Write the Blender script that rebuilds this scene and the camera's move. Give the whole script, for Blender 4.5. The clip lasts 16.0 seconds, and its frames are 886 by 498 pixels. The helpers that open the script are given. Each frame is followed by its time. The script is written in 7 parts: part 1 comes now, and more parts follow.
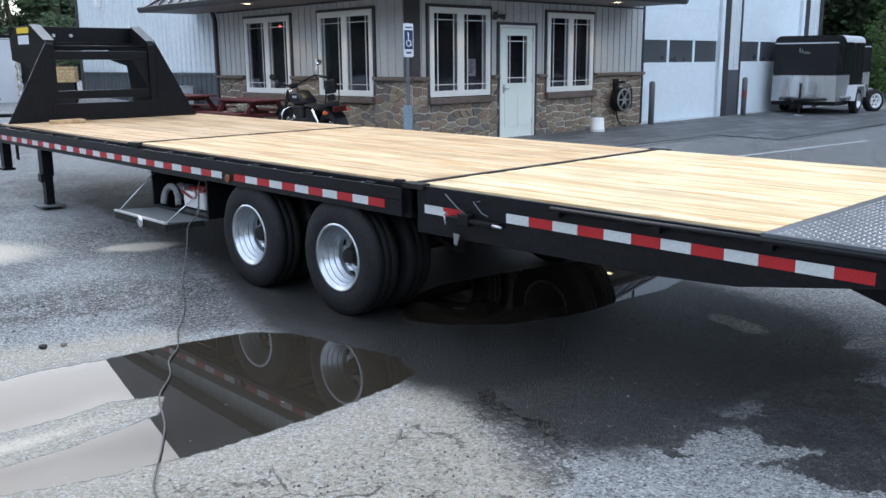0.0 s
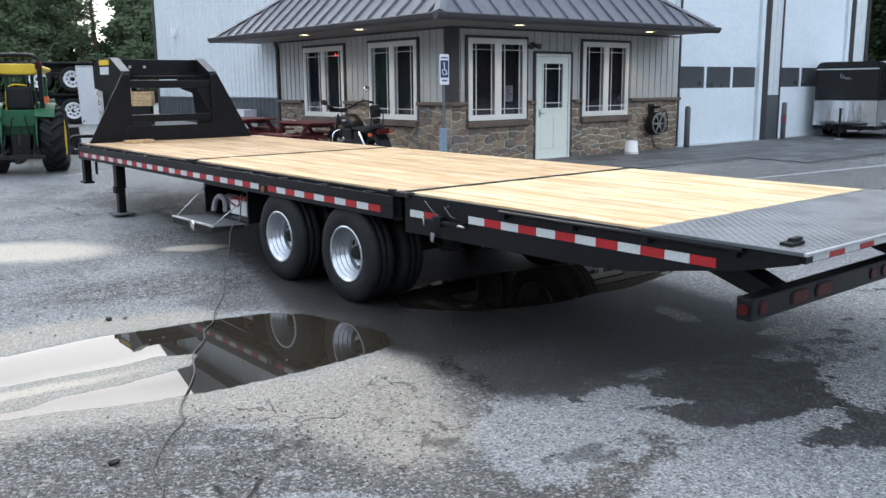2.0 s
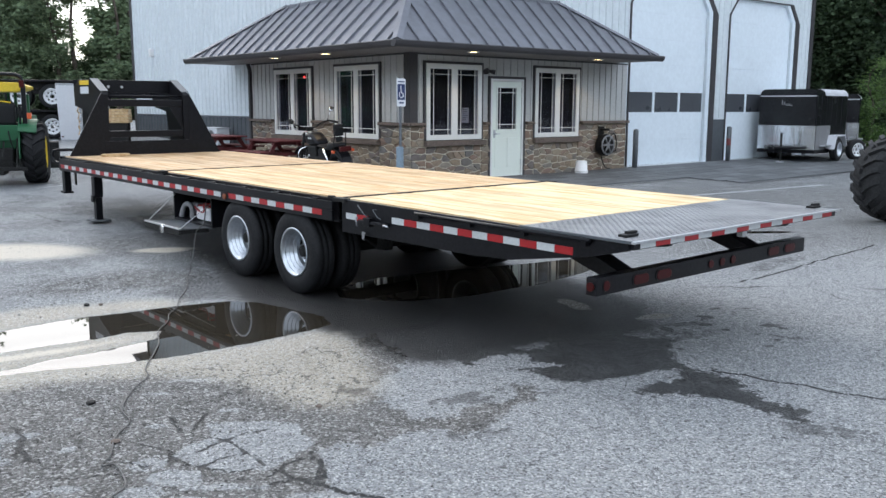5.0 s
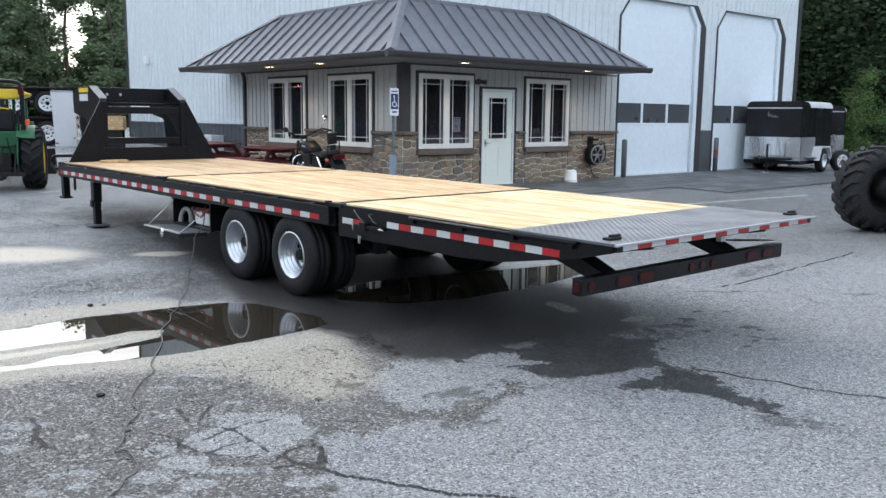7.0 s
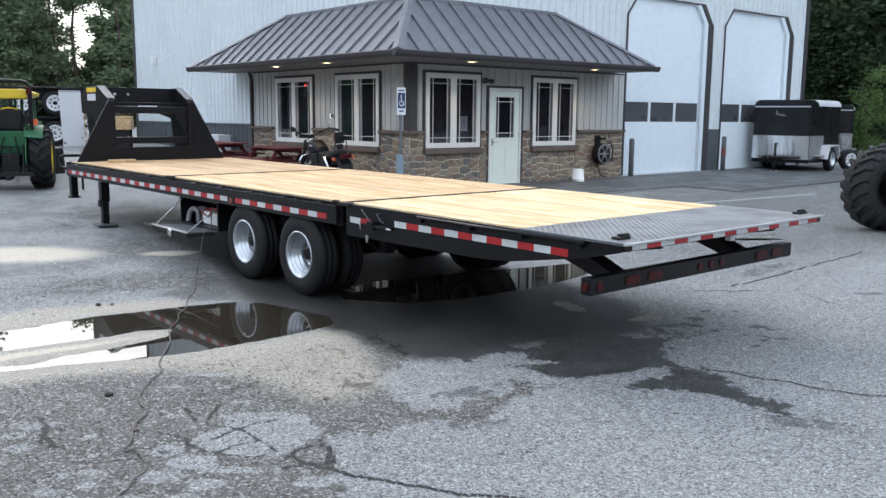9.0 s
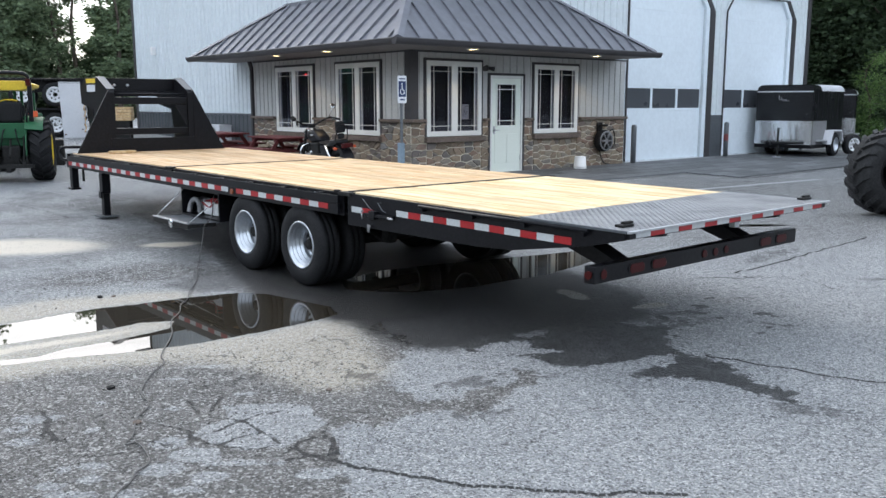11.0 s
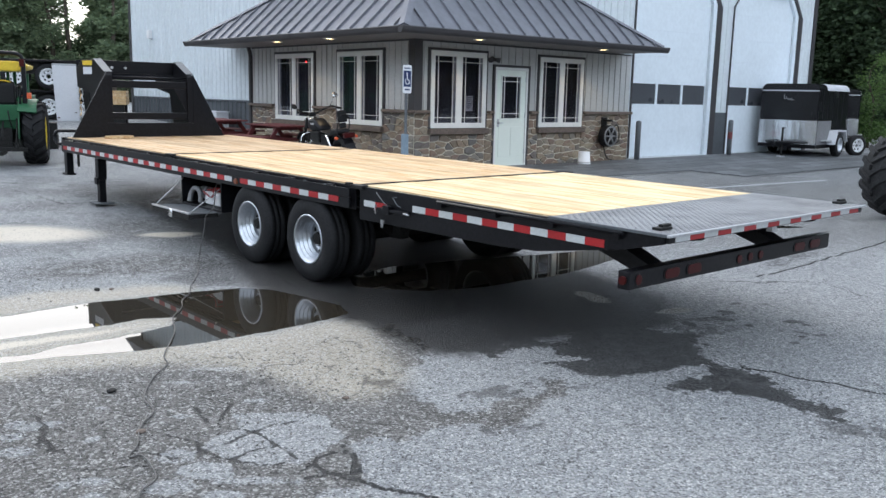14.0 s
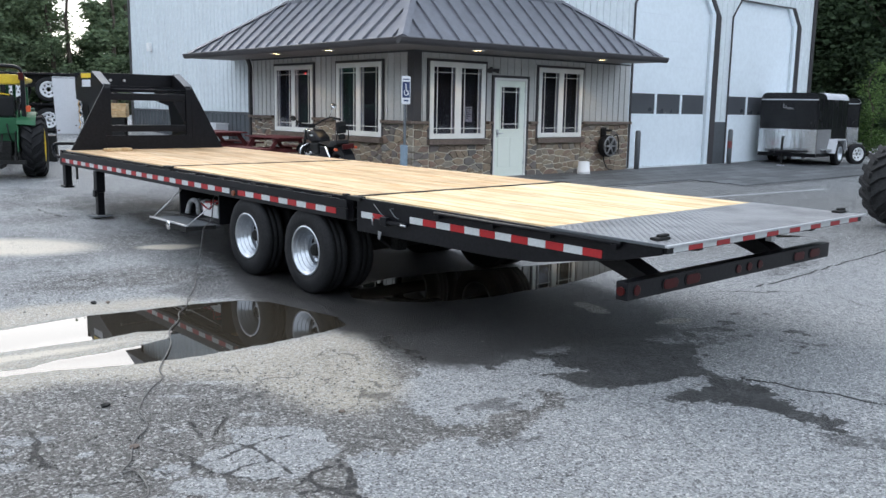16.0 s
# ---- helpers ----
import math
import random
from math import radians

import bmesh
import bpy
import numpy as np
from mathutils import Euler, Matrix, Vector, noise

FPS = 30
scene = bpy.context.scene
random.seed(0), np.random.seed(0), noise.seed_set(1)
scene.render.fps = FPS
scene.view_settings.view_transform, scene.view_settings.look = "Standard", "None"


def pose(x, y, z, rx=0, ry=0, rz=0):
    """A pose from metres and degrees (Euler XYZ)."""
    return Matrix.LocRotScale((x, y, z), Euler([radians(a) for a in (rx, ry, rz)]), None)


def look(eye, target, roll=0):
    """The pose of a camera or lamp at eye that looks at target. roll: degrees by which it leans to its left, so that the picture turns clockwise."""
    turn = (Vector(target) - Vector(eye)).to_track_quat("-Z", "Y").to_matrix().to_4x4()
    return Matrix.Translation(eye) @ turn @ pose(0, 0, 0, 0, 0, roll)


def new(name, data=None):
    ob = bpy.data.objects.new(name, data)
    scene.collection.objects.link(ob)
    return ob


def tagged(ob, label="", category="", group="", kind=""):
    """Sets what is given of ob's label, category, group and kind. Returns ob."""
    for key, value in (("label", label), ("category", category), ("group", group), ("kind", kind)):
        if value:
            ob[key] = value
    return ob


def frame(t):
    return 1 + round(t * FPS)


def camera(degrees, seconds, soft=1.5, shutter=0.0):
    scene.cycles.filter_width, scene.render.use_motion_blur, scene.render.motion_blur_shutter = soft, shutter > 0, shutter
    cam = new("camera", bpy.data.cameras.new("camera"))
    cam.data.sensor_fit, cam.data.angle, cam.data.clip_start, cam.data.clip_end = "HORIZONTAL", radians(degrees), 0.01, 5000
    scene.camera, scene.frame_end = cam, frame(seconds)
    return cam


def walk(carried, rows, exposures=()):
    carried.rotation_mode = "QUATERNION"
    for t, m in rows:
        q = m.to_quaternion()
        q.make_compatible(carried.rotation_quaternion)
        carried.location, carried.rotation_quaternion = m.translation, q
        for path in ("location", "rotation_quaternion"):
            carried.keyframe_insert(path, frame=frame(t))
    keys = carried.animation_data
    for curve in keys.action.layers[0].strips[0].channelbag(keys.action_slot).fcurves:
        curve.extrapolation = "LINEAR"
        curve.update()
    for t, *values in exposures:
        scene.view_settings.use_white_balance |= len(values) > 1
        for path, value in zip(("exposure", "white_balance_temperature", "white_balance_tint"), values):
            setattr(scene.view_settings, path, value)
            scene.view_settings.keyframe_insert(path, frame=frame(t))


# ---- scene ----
import functools

cam = camera(54.3, 16.0)
PATH = [
    (0, (-9.552, -11.048, 1.562), (-8.225, -9.612, 1.14), -0.5),
    (0.5, (-9.658, -11.371, 1.587), (-8.274, -9.976, 1.219), 0.4),
    (1, (-9.741, -11.695, 1.607), (-8.445, -10.228, 1.197), -0.7),
    (1.5, (-9.752, -12.007, 1.621), (-8.557, -10.453, 1.22), 0.8),
    (2, (-9.861, -12.246, 1.623), (-8.646, -10.701, 1.252), -0.5),
    (2.5, (-9.93, -12.458, 1.622), (-8.732, -10.899, 1.257), -0.9),
    (3, (-9.932, -12.703, 1.621), (-8.728, -11.148, 1.26), 1.8),
    (3.5, (-10.018, -12.906, 1.626), (-8.773, -11.37, 1.319), 0.5),
    (4, (-10.116, -13.064, 1.632), (-8.857, -11.554, 1.267), 0.3),
    (4.2, (-10.138, -13.123, 1.643), (-8.885, -11.6, 1.307), 0.2),
    (6.3, (-10.413, -13.544, 1.64), (-9.132, -12.04, 1.332), 0.7),
    (6.5, (-10.429, -13.547, 1.643), (-9.147, -12.041, 1.344), 0.8),
    (7, (-10.425, -13.543, 1.641), (-9.147, -12.035, 1.337), 0.6),
    (7.5, (-10.419, -13.534, 1.642), (-9.157, -12.015, 1.328), 0.6),
    (8, (-10.415, -13.529, 1.639), (-9.157, -12.006, 1.329), 0.6),
    (8.5, (-10.423, -13.527, 1.639), (-9.159, -12.007, 1.335), 0.6),
    (11, (-10.399, -13.497, 1.638), (-9.14, -11.98, 1.306), 0.0),
    (11.5, (-10.312, -13.445, 1.633), (-9.073, -11.915, 1.284), 0.1),
    (12, (-10.213, -13.394, 1.628), (-9.004, -11.846, 1.251), 0.4),
    (12.5, (-10.216, -13.322, 1.626), (-9.009, -11.776, 1.234), 0.5),
    (13, (-10.282, -13.22, 1.634), (-9.016, -11.712, 1.282), -0.8),
    (13.5, (-10.343, -13.147, 1.632), (-9.061, -11.654, 1.281), 0.4),
    (14, (-10.341, -13.112, 1.629), (-9.067, -11.611, 1.278), 1.3),
    (14.5, (-10.301, -13.094, 1.632), (-9.073, -11.551, 1.302), 1.4),
    (15, (-10.266, -13.084, 1.628), (-9.034, -11.544, 1.296), 1.2),
    (15.5, (-10.275, -13.091, 1.629), (-9.025, -11.565, 1.3), 1.1),
    (16, (-10.3, -13.104, 1.629), (-9.026, -11.598, 1.302), 1.0),
]
walk(cam, [(t, look(eye, target, roll)) for t, eye, target, roll in PATH], [(0.0, 1.25, 6050, 10), (0.5, 1.12, 6000, 10), (1.0, 1.2, 6200, 10), (1.5, 1.27, 6350, 10), (3.0, 1.3, 6500, 10), (16.0, 1.3, 6500, 10)])

# ---- light ----
world = bpy.data.worlds.new("world")
scene.world = world
world.use_nodes = True
SUN_EL, SUN_AZ = radians(34), radians(14)
wn = world.node_tree.nodes
sky = wn.new("ShaderNodeTexSky")
sky.sky_type, sky.sun_disc = "NISHITA", False
sky.sun_elevation, sky.sun_rotation = SUN_EL, SUN_AZ
sky.air_density, sky.dust_density, sky.ozone_density = 1.0, 1.2, 1.2
haze = wn.new("ShaderNodeMix")
haze.data_type = "RGBA"
haze.inputs[0].default_value = 0.70
haze.inputs[7].default_value = (5.2, 5.7, 6.3, 1)   # thin even cloud over the clear sky
world.node_tree.links.new(sky.outputs[0], haze.inputs[6])
world.node_tree.links.new(haze.outputs[2], wn["Background"].inputs[0])
wn["Background"].inputs[1].default_value = 0.152
sun_data = bpy.data.lights.new("sun", "SUN")
sun_data.energy, sun_data.angle, sun_data.color = 0.52, radians(58), (1.0, 0.93, 0.84)
sun = new("sun", sun_data)
sun.matrix_world = look((math.sin(SUN_AZ) * 30, math.cos(SUN_AZ) * 30, 30 * math.tan(SUN_EL)), (0, 0, 0))

# ---- materials ----
def nodes_of(name):
    m = bpy.data.materials.new(name)
    m.use_nodes = True
    return m, m.node_tree, m.node_tree.nodes["Principled BSDF"]


def add(tree, kind, **inputs):
    n = tree.nodes.new(kind)
    for k, v in inputs.items():
        n.inputs[k.replace("_", " ")].default_value = v
    return n


def math_node(tree, op, a, b=None, clamp=False):
    n = tree.nodes.new("ShaderNodeMath")
    n.operation, n.use_clamp = op, clamp
    for i, v in enumerate((a, b)):
        if v is None:
            continue
        if isinstance(v, (int, float)):
            n.inputs[i].default_value = v
        else:
            tree.links.new(v, n.inputs[i])
    return n.outputs[0]


def mix_col(tree, fac, a, b, mode="MIX"):
    n = tree.nodes.new("ShaderNodeMix")
    n.data_type, n.blend_type = "RGBA", mode
    for i, v in ((0, fac), (6, a), (7, b)):
        if isinstance(v, (int, float)):
            n.inputs[i].default_value = v
        elif isinstance(v, tuple):
            n.inputs[i].default_value = (*v, 1) if len(v) == 3 else v
        else:
            tree.links.new(v, n.inputs[i])
    return n.outputs[2]


def ramp(tree, fac, lo, hi):
    n = tree.nodes.new("ShaderNodeMapRange")
    n.interpolation_type = "SMOOTHSTEP"
    n.inputs[1].default_value, n.inputs[2].default_value = lo, hi
    tree.links.new(fac, n.inputs[0])
    return n.outputs[0]


def noise_tex(tree, vec, scale, detail=4.0, rough=0.55):
    n = add(tree, "ShaderNodeTexNoise", Scale=scale, Detail=detail, Roughness=rough)
    if vec is not None:
        tree.links.new(vec, n.inputs["Vector"])
    return n


def mat(name, col, rough=0.6, metal=0.0, grain=40.0, vary=0.18, bump=0.15, stain=1.2, stains=0.2, per=0.0, stretch=(1, 1, 1), spec=0.5):
    """A painted, cast or worn surface: fine grain, larger stains, light relief, and a shift from piece to piece."""
    m, t, p = nodes_of(name)
    co = t.nodes.new("ShaderNodeTexCoord")
    mp = add(t, "ShaderNodeMapping", Scale=stretch)
    t.links.new(co.outputs["Object"], mp.inputs[0])
    v = mp.outputs[0]
    fine, wide = noise_tex(t, v, grain), noise_tex(t, v, stain, 5.0, 0.6)
    dark = tuple(c * (1 - vary) for c in col)
    lite = tuple(min(1, c * (1 + vary)) for c in col)
    c = mix_col(t, ramp(t, fine.outputs[0], 0.3, 0.7), dark, lite)
    c = mix_col(t, math_node(t, "MULTIPLY", ramp(t, wide.outputs[0], 0.45, 0.75), stains), c, tuple(x * 0.45 for x in col))
    if per:
        inf = t.nodes.new("ShaderNodeObjectInfo")
        k = math_node(t, "ADD", math_node(t, "MULTIPLY", inf.outputs["Random"], 2 * per), 1 - per)
        hsv = t.nodes.new("ShaderNodeHueSaturation")
        t.links.new(k, hsv.inputs["Value"])
        t.links.new(c, hsv.inputs["Color"])
        c = hsv.outputs[0]
    t.links.new(c, p.inputs["Base Color"])
    r = math_node(t, "ADD", math_node(t, "MULTIPLY", wide.outputs[0], 0.3 * (1 - rough) + 0.05), rough - 0.08, True)
    t.links.new(r, p.inputs["Roughness"])
    p.inputs["Metallic"].default_value = metal
    p.inputs["Specular IOR Level"].default_value = spec
    if bump:
        b = add(t, "ShaderNodeBump", Strength=bump, Distance=0.01)
        t.links.new(fine.outputs[0], b.inputs["Height"])
        t.links.new(b.outputs[0], p.inputs["Normal"])
    return m


def wood(name, col, knots=True, shift=0.16):
    m, t, p = nodes_of(name)
    co, inf = t.nodes.new("ShaderNodeTexCoord"), t.nodes.new("ShaderNodeObjectInfo")
    off = t.nodes.new("ShaderNodeVectorMath")
    off.operation = "MULTIPLY_ADD"
    comb = t.nodes.new("ShaderNodeCombineXYZ")
    for i in range(3):
        t.links.new(inf.outputs["Random"], comb.inputs[i])
    t.links.new(comb.outputs[0], off.inputs[0])
    off.inputs[1].default_value = (7, 31, 3)
    t.links.new(co.outputs["Object"], off.inputs[2])
    mp = add(t, "ShaderNodeMapping", Scale=(12, 1.3, 12))
    t.links.new(off.outputs[0], mp.inputs[0])
    g1 = noise_tex(t, mp.outputs[0], 1.0, 6.0, 0.6)
    mp2 = add(t, "ShaderNodeMapping", Scale=(90, 2.5, 90))
    t.links.new(off.outputs[0], mp2.inputs[0])
    g2 = noise_tex(t, mp2.outputs[0], 1.0, 3.0)
    c = mix_col(t, ramp(t, g1.outputs[0], 0.38, 0.66), tuple(x * 1.12 for x in col), (col[0] * 0.80, col[1] * 0.64, col[2] * 0.46))
    c = mix_col(t, math_node(t, "MULTIPLY", ramp(t, g2.outputs[0], 0.45, 0.75), 0.5), c, (col[0] * 0.6, col[1] * 0.5, col[2] * 0.38))
    if knots:
        mk = add(t, "ShaderNodeMapping", Scale=(5.0, 1.6, 1.0))
        t.links.new(off.outputs[0], mk.inputs[0])
        vo = add(t, "ShaderNodeTexVoronoi", Scale=1.0)
        t.links.new(mk.outputs[0], vo.inputs["Vector"])
        k = math_node(t, "SUBTRACT", 1.0, ramp(t, vo.outputs["Distance"], 0.03, 0.09))
        c = mix_col(t, math_node(t, "MULTIPLY", k, 0.8), c, (col[0] * 0.35, col[1] * 0.22, col[2] * 0.14))
    soil = noise_tex(t, t.nodes.new("ShaderNodeNewGeometry").outputs["Position"], 1.3, 6.0, 0.62)
    c = mix_col(t, math_node(t, "MULTIPLY", ramp(t, soil.outputs[0], 0.48, 0.70), 0.58), c, (col[0] * 0.62, col[1] * 0.55, col[2] * 0.46))
    hsv = t.nodes.new("ShaderNodeHueSaturation")
    t.links.new(math_node(t, "ADD", math_node(t, "MULTIPLY", inf.outputs["Random"], shift), 1 - shift * 0.6), hsv.inputs["Value"])
    t.links.new(c, hsv.inputs["Color"])
    t.links.new(hsv.outputs[0], p.inputs["Base Color"])
    p.inputs["Roughness"].default_value = 0.62
    b = add(t, "ShaderNodeBump", Strength=0.25, Distance=0.004)
    t.links.new(g2.outputs[0], b.inputs["Height"])
    t.links.new(b.outputs[0], p.inputs["Normal"])
    return m


def stone_mat():
    m, t, p = nodes_of("field_stone")
    co, inf = t.nodes.new("ShaderNodeTexCoord"), t.nodes.new("ShaderNodeObjectInfo")
    cr = t.nodes.new("ShaderNodeValToRGB")
    cols = ((0.0, (0.15, 0.105, 0.078)), (0.2, (0.30, 0.225, 0.15)), (0.4, (0.115, 0.112, 0.115)), (0.6, (0.24, 0.145, 0.105)), (0.8, (0.36, 0.29, 0.20)), (1.0, (0.185, 0.182, 0.18)))
    el = cr.color_ramp.elements
    for i, (q, c) in enumerate(cols):
        e = el[0] if i == 0 else el[1] if i == 1 else el.new(q)
        e.position, e.color = q, (*c, 1)
    t.links.new(inf.outputs["Random"], cr.inputs[0])
    n1, n2 = noise_tex(t, co.outputs["Object"], 9.0, 6.0, 0.65), noise_tex(t, co.outputs["Object"], 60.0, 3.0)
    c = mix_col(t, math_node(t, "MULTIPLY", ramp(t, n1.outputs[0], 0.45, 0.75), 0.75), cr.outputs[0], (0.085, 0.066, 0.052))
    c = mix_col(t, math_node(t, "MULTIPLY", n2.outputs[0], 0.35), c, (0.30, 0.26, 0.21))
    t.links.new(c, p.inputs["Base Color"])
    p.inputs["Roughness"].default_value = 0.85
    b = add(t, "ShaderNodeBump", Strength=0.7, Distance=0.02)
    t.links.new(n1.outputs[0], b.inputs["Height"])
    t.links.new(b.outputs[0], p.inputs["Normal"])
    return m


def glass_mat(name, tint=(0.75, 0.8, 0.8), clear=1.0):
    m, t, p = nodes_of(name)
    p.inputs["Base Color"].default_value = (*tint, 1)
    p.inputs["Transmission Weight"].default_value = clear
    p.inputs["Roughness"].default_value = 0.01
    p.inputs["IOR"].default_value = 1.45
    return m


def glow(name, col, strength):
    m, t, p = nodes_of(name)
    p.inputs["Base Color"].default_value = (*col, 1)
    p.inputs["Emission Color"].default_value = (*col, 1)
    p.inputs["Emission Strength"].default_value = strength
    return m


def plate_mat(name, col):
    """Dull rolled steel with scuffs along and across."""
    m, t, p = nodes_of(name)
    co = t.nodes.new("ShaderNodeTexCoord")
    n = noise_tex(t, co.outputs["Object"], 3.0, 5.0)
    fine = noise_tex(t, co.outputs["Object"], 120.0, 3.0)
    c = mix_col(t, ramp(t, n.outputs[0], 0.4, 0.7), col, tuple(x * 0.7 for x in col))
    c = mix_col(t, math_node(t, "MULTIPLY", ramp(t, fine.outputs[0], 0.5, 0.7), 0.4), c, tuple(x * 0.5 for x in col))
    t.links.new(c, p.inputs["Base Color"])
    p.inputs["Metallic"].default_value = 0.85
    t.links.new(math_node(t, "ADD", math_node(t, "MULTIPLY", n.outputs[0], 0.2), 0.24), p.inputs["Roughness"])
    return m


def leaf_mat(name, a, b2):
    m, t, p = nodes_of(name)
    g = t.nodes.new("ShaderNodeNewGeometry")
    c = mix_col(t, g.outputs["Random Per Island"], a, b2)
    t.links.new(c, p.inputs["Base Color"])
    p.inputs["Roughness"].default_value = 0.6
    p.inputs["Specular IOR Level"].default_value = 0.25
    tr = t.nodes.new("ShaderNodeBsdfTranslucent")
    t.links.new(c, tr.inputs[0])
    mx = t.nodes.new("ShaderNodeMixShader")
    mx.inputs[0].default_value = 0.3
    t.links.new(p.outputs[0], mx.inputs[1])
    t.links.new(tr.outputs[0], mx.inputs[2])
    t.links.new(mx.outputs[0], t.nodes["Material Output"].inputs[0])
    return m


BLACK = mat("black_trailer_paint", (0.0085, 0.0085, 0.0105), 0.30, vary=0.3, bump=0.05, stains=0.3, spec=0.2)
DARKSTEEL = mat("dirty_black_steel", (0.021, 0.0205, 0.020), 0.6, vary=0.4, spec=0.16)
RUBBER = mat("tyre_rubber", (0.013, 0.013, 0.0145), 0.7, grain=60, vary=0.4, bump=0.3, stains=0.35, spec=0.3)
OLDRUBBER = mat("dusty_tyre_rubber", (0.022, 0.022, 0.023), 0.85, grain=30, vary=0.4, bump=0.5, stains=0.5)
RIM = mat("silver_wheel_paint", (0.56, 0.59, 0.63), 0.27, 0.9, vary=0.08, bump=0.03, stains=0.15)
WHITERIM = mat("white_wheel_paint", (0.75, 0.76, 0.78), 0.5, vary=0.08)
GALV = mat("bright_steel", (0.55, 0.56, 0.58), 0.35, 0.8, vary=0.12, bump=0.1)
CHROME = mat("polished_metal", (0.8, 0.8, 0.8), 0.12, 1.0, vary=0.05, bump=0.02, stains=0.1)
REDTAPE = mat("red_reflective_tape", (0.38, 0.012, 0.016), 0.35, vary=0.12, grain=90, bump=0.05, stains=0.15)
WHITETAPE = mat("white_reflective_tape", (0.54, 0.56, 0.56), 0.35, vary=0.08, grain=90, bump=0.05, stains=0.2)
REDLENS = mat("red_lamp_lens", (0.055, 0.005, 0.005), 0.3, vary=0.1, bump=0, spec=0.2)
AMBER = mat("amber_lens", (0.22, 0.05, 0.012), 0.25, vary=0.1, bump=0)
ORANGE = mat("orange_red_lens", (0.62, 0.10, 0.03), 0.3, vary=0.1, bump=0)
DECK = wood("new_pine_deck", (0.69, 0.50, 0.295), shift=0.22)
DECKFRONT = wood("weathered_pine_deck", (0.61, 0.435, 0.26), shift=0.26)
DECKNEW = wood("fresh_pine_deck", (0.79, 0.625, 0.385))
LUMBER = wood("cut_lumber", (0.62, 0.46, 0.27))
PLATE = plate_mat("rolled_steel_plate", (0.25, 0.255, 0.265))
PLATEBAR = plate_mat("worn_bright_steel", (0.37, 0.375, 0.385))
STONE = stone_mat()
MORTAR = mat("sandy_mortar", (0.66, 0.60, 0.49), 0.9, grain=50, vary=0.25, bump=0.5)
CAP = mat("brown_stone_cap", (0.15, 0.115, 0.095), 0.8, grain=35, vary=0.3, bump=0.4, stains=0.4)
SIDING = mat("greige_board_siding", (0.49, 0.49, 0.475), 0.7, grain=25, vary=0.06, bump=0.08, stains=0.1)
WHITEMETAL = mat("white_steel_siding", (0.66, 0.71, 0.735), 0.45, grain=8, vary=0.05, bump=0.04, stain=0.6, stains=0.12)
GREYMETAL = mat("slate_grey_steel", (0.085, 0.095, 0.105), 0.45, grain=20, vary=0.1, bump=0.04)
TRIM = mat("dark_bronze_trim", (0.045, 0.042, 0.045), 0.5, vary=0.1, bump=0.03)
ROOF = mat("charcoal_standing_seam_steel", (0.165, 0.17, 0.195), 0.46, 0.25, grain=6, vary=0.08, bump=0.03, stain=0.8, stains=0.2)
SOFFIT = mat("brown_grey_soffit", (0.20, 0.18, 0.17), 0.7, vary=0.1)
VINYL = mat("white_vinyl_frame", (0.78, 0.78, 0.75), 0.45, vary=0.04, bump=0.03, stains=0.06)
DOORPAINT = mat("white_door_paint", (0.82, 0.87, 0.79), 0.42, vary=0.03, bump=0.03, stains=0.06)
GARAGE = mat("white_garage_panel", (0.75, 0.82, 0.87), 0.45, grain=10, vary=0.03, bump=0.03, stain=0.5, stains=0.1)
PANE = glass_mat("window_glass", (0.50, 0.53, 0.66), 0.988)
CASTGREY = mat("cast_grey_metal", (0.24, 0.24, 0.245), 0.5, 0.3, vary=0.15)
DARKPANE = mat("smoked_acrylic_pane", (0.07, 0.075, 0.085), 0.25, vary=0.1, bump=0, stains=0.2)
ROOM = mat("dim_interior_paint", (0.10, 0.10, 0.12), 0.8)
REDWOOD = mat("red_stained_wood", (0.11, 0.018, 0.02), 0.65, grain=30, vary=0.3, stains=0.4, stretch=(1, 1, 6))
GREEN = mat("tractor_green_paint", (0.006, 0.092, 0.032), 0.45, vary=0.12, bump=0.05, stains=0.3)
YELLOW = mat("tractor_yellow_paint", (0.75, 0.52, 0.03), 0.45, vary=0.1, bump=0.05, stains=0.2)
BLACKPLASTIC = mat("black_vinyl", (0.012, 0.012, 0.013), 0.55, vary=0.2, spec=0.25)
BLUESIGN = mat("blue_sign_face", (0.012, 0.03, 0.11), 0.4, vary=0.05, bump=0)
WHITESIGN = mat("white_sign_face", (0.75, 0.76, 0.78), 0.4, vary=0.03, bump=0)
POSTBLUE = mat("weathered_blue_grey_post", (0.22, 0.29, 0.35), 0.6, vary=0.15, stains=0.3)
POSTGREY = mat("grey_bollard_paint", (0.12, 0.13, 0.14), 0.6, vary=0.15, stains=0.3)
BUCKET = mat("white_plastic", (0.84, 0.84, 0.84), 0.45, vary=0.04, stains=0.25)
FADEDRED = mat("faded_red_tape", (0.20, 0.05, 0.05), 0.6, vary=0.3, stain=9.0, stains=0.5)
REDPAINT = mat("red_paint", (0.35, 0.02, 0.02), 0.4, vary=0.1)
WHITEPANEL = mat("off_white_panel", (0.62, 0.63, 0.66), 0.5, vary=0.05, stains=0.2)
GUARD = mat("wavy_polished_aluminium", (0.90, 0.91, 0.93), 0.09, 0.88, grain=1.2, vary=0.05, bump=1.0, stains=0.1, stretch=(1, 2.2, 0.5))
CARGO = mat("gloss_black_cargo_skin", (0.012, 0.012, 0.014), 0.16, vary=0.2, bump=0.02, stains=0.2)
BARK = mat("tree_bark", (0.075, 0.06, 0.045), 0.9, grain=18, vary=0.4, bump=0.8, stretch=(1, 1, 0.25))
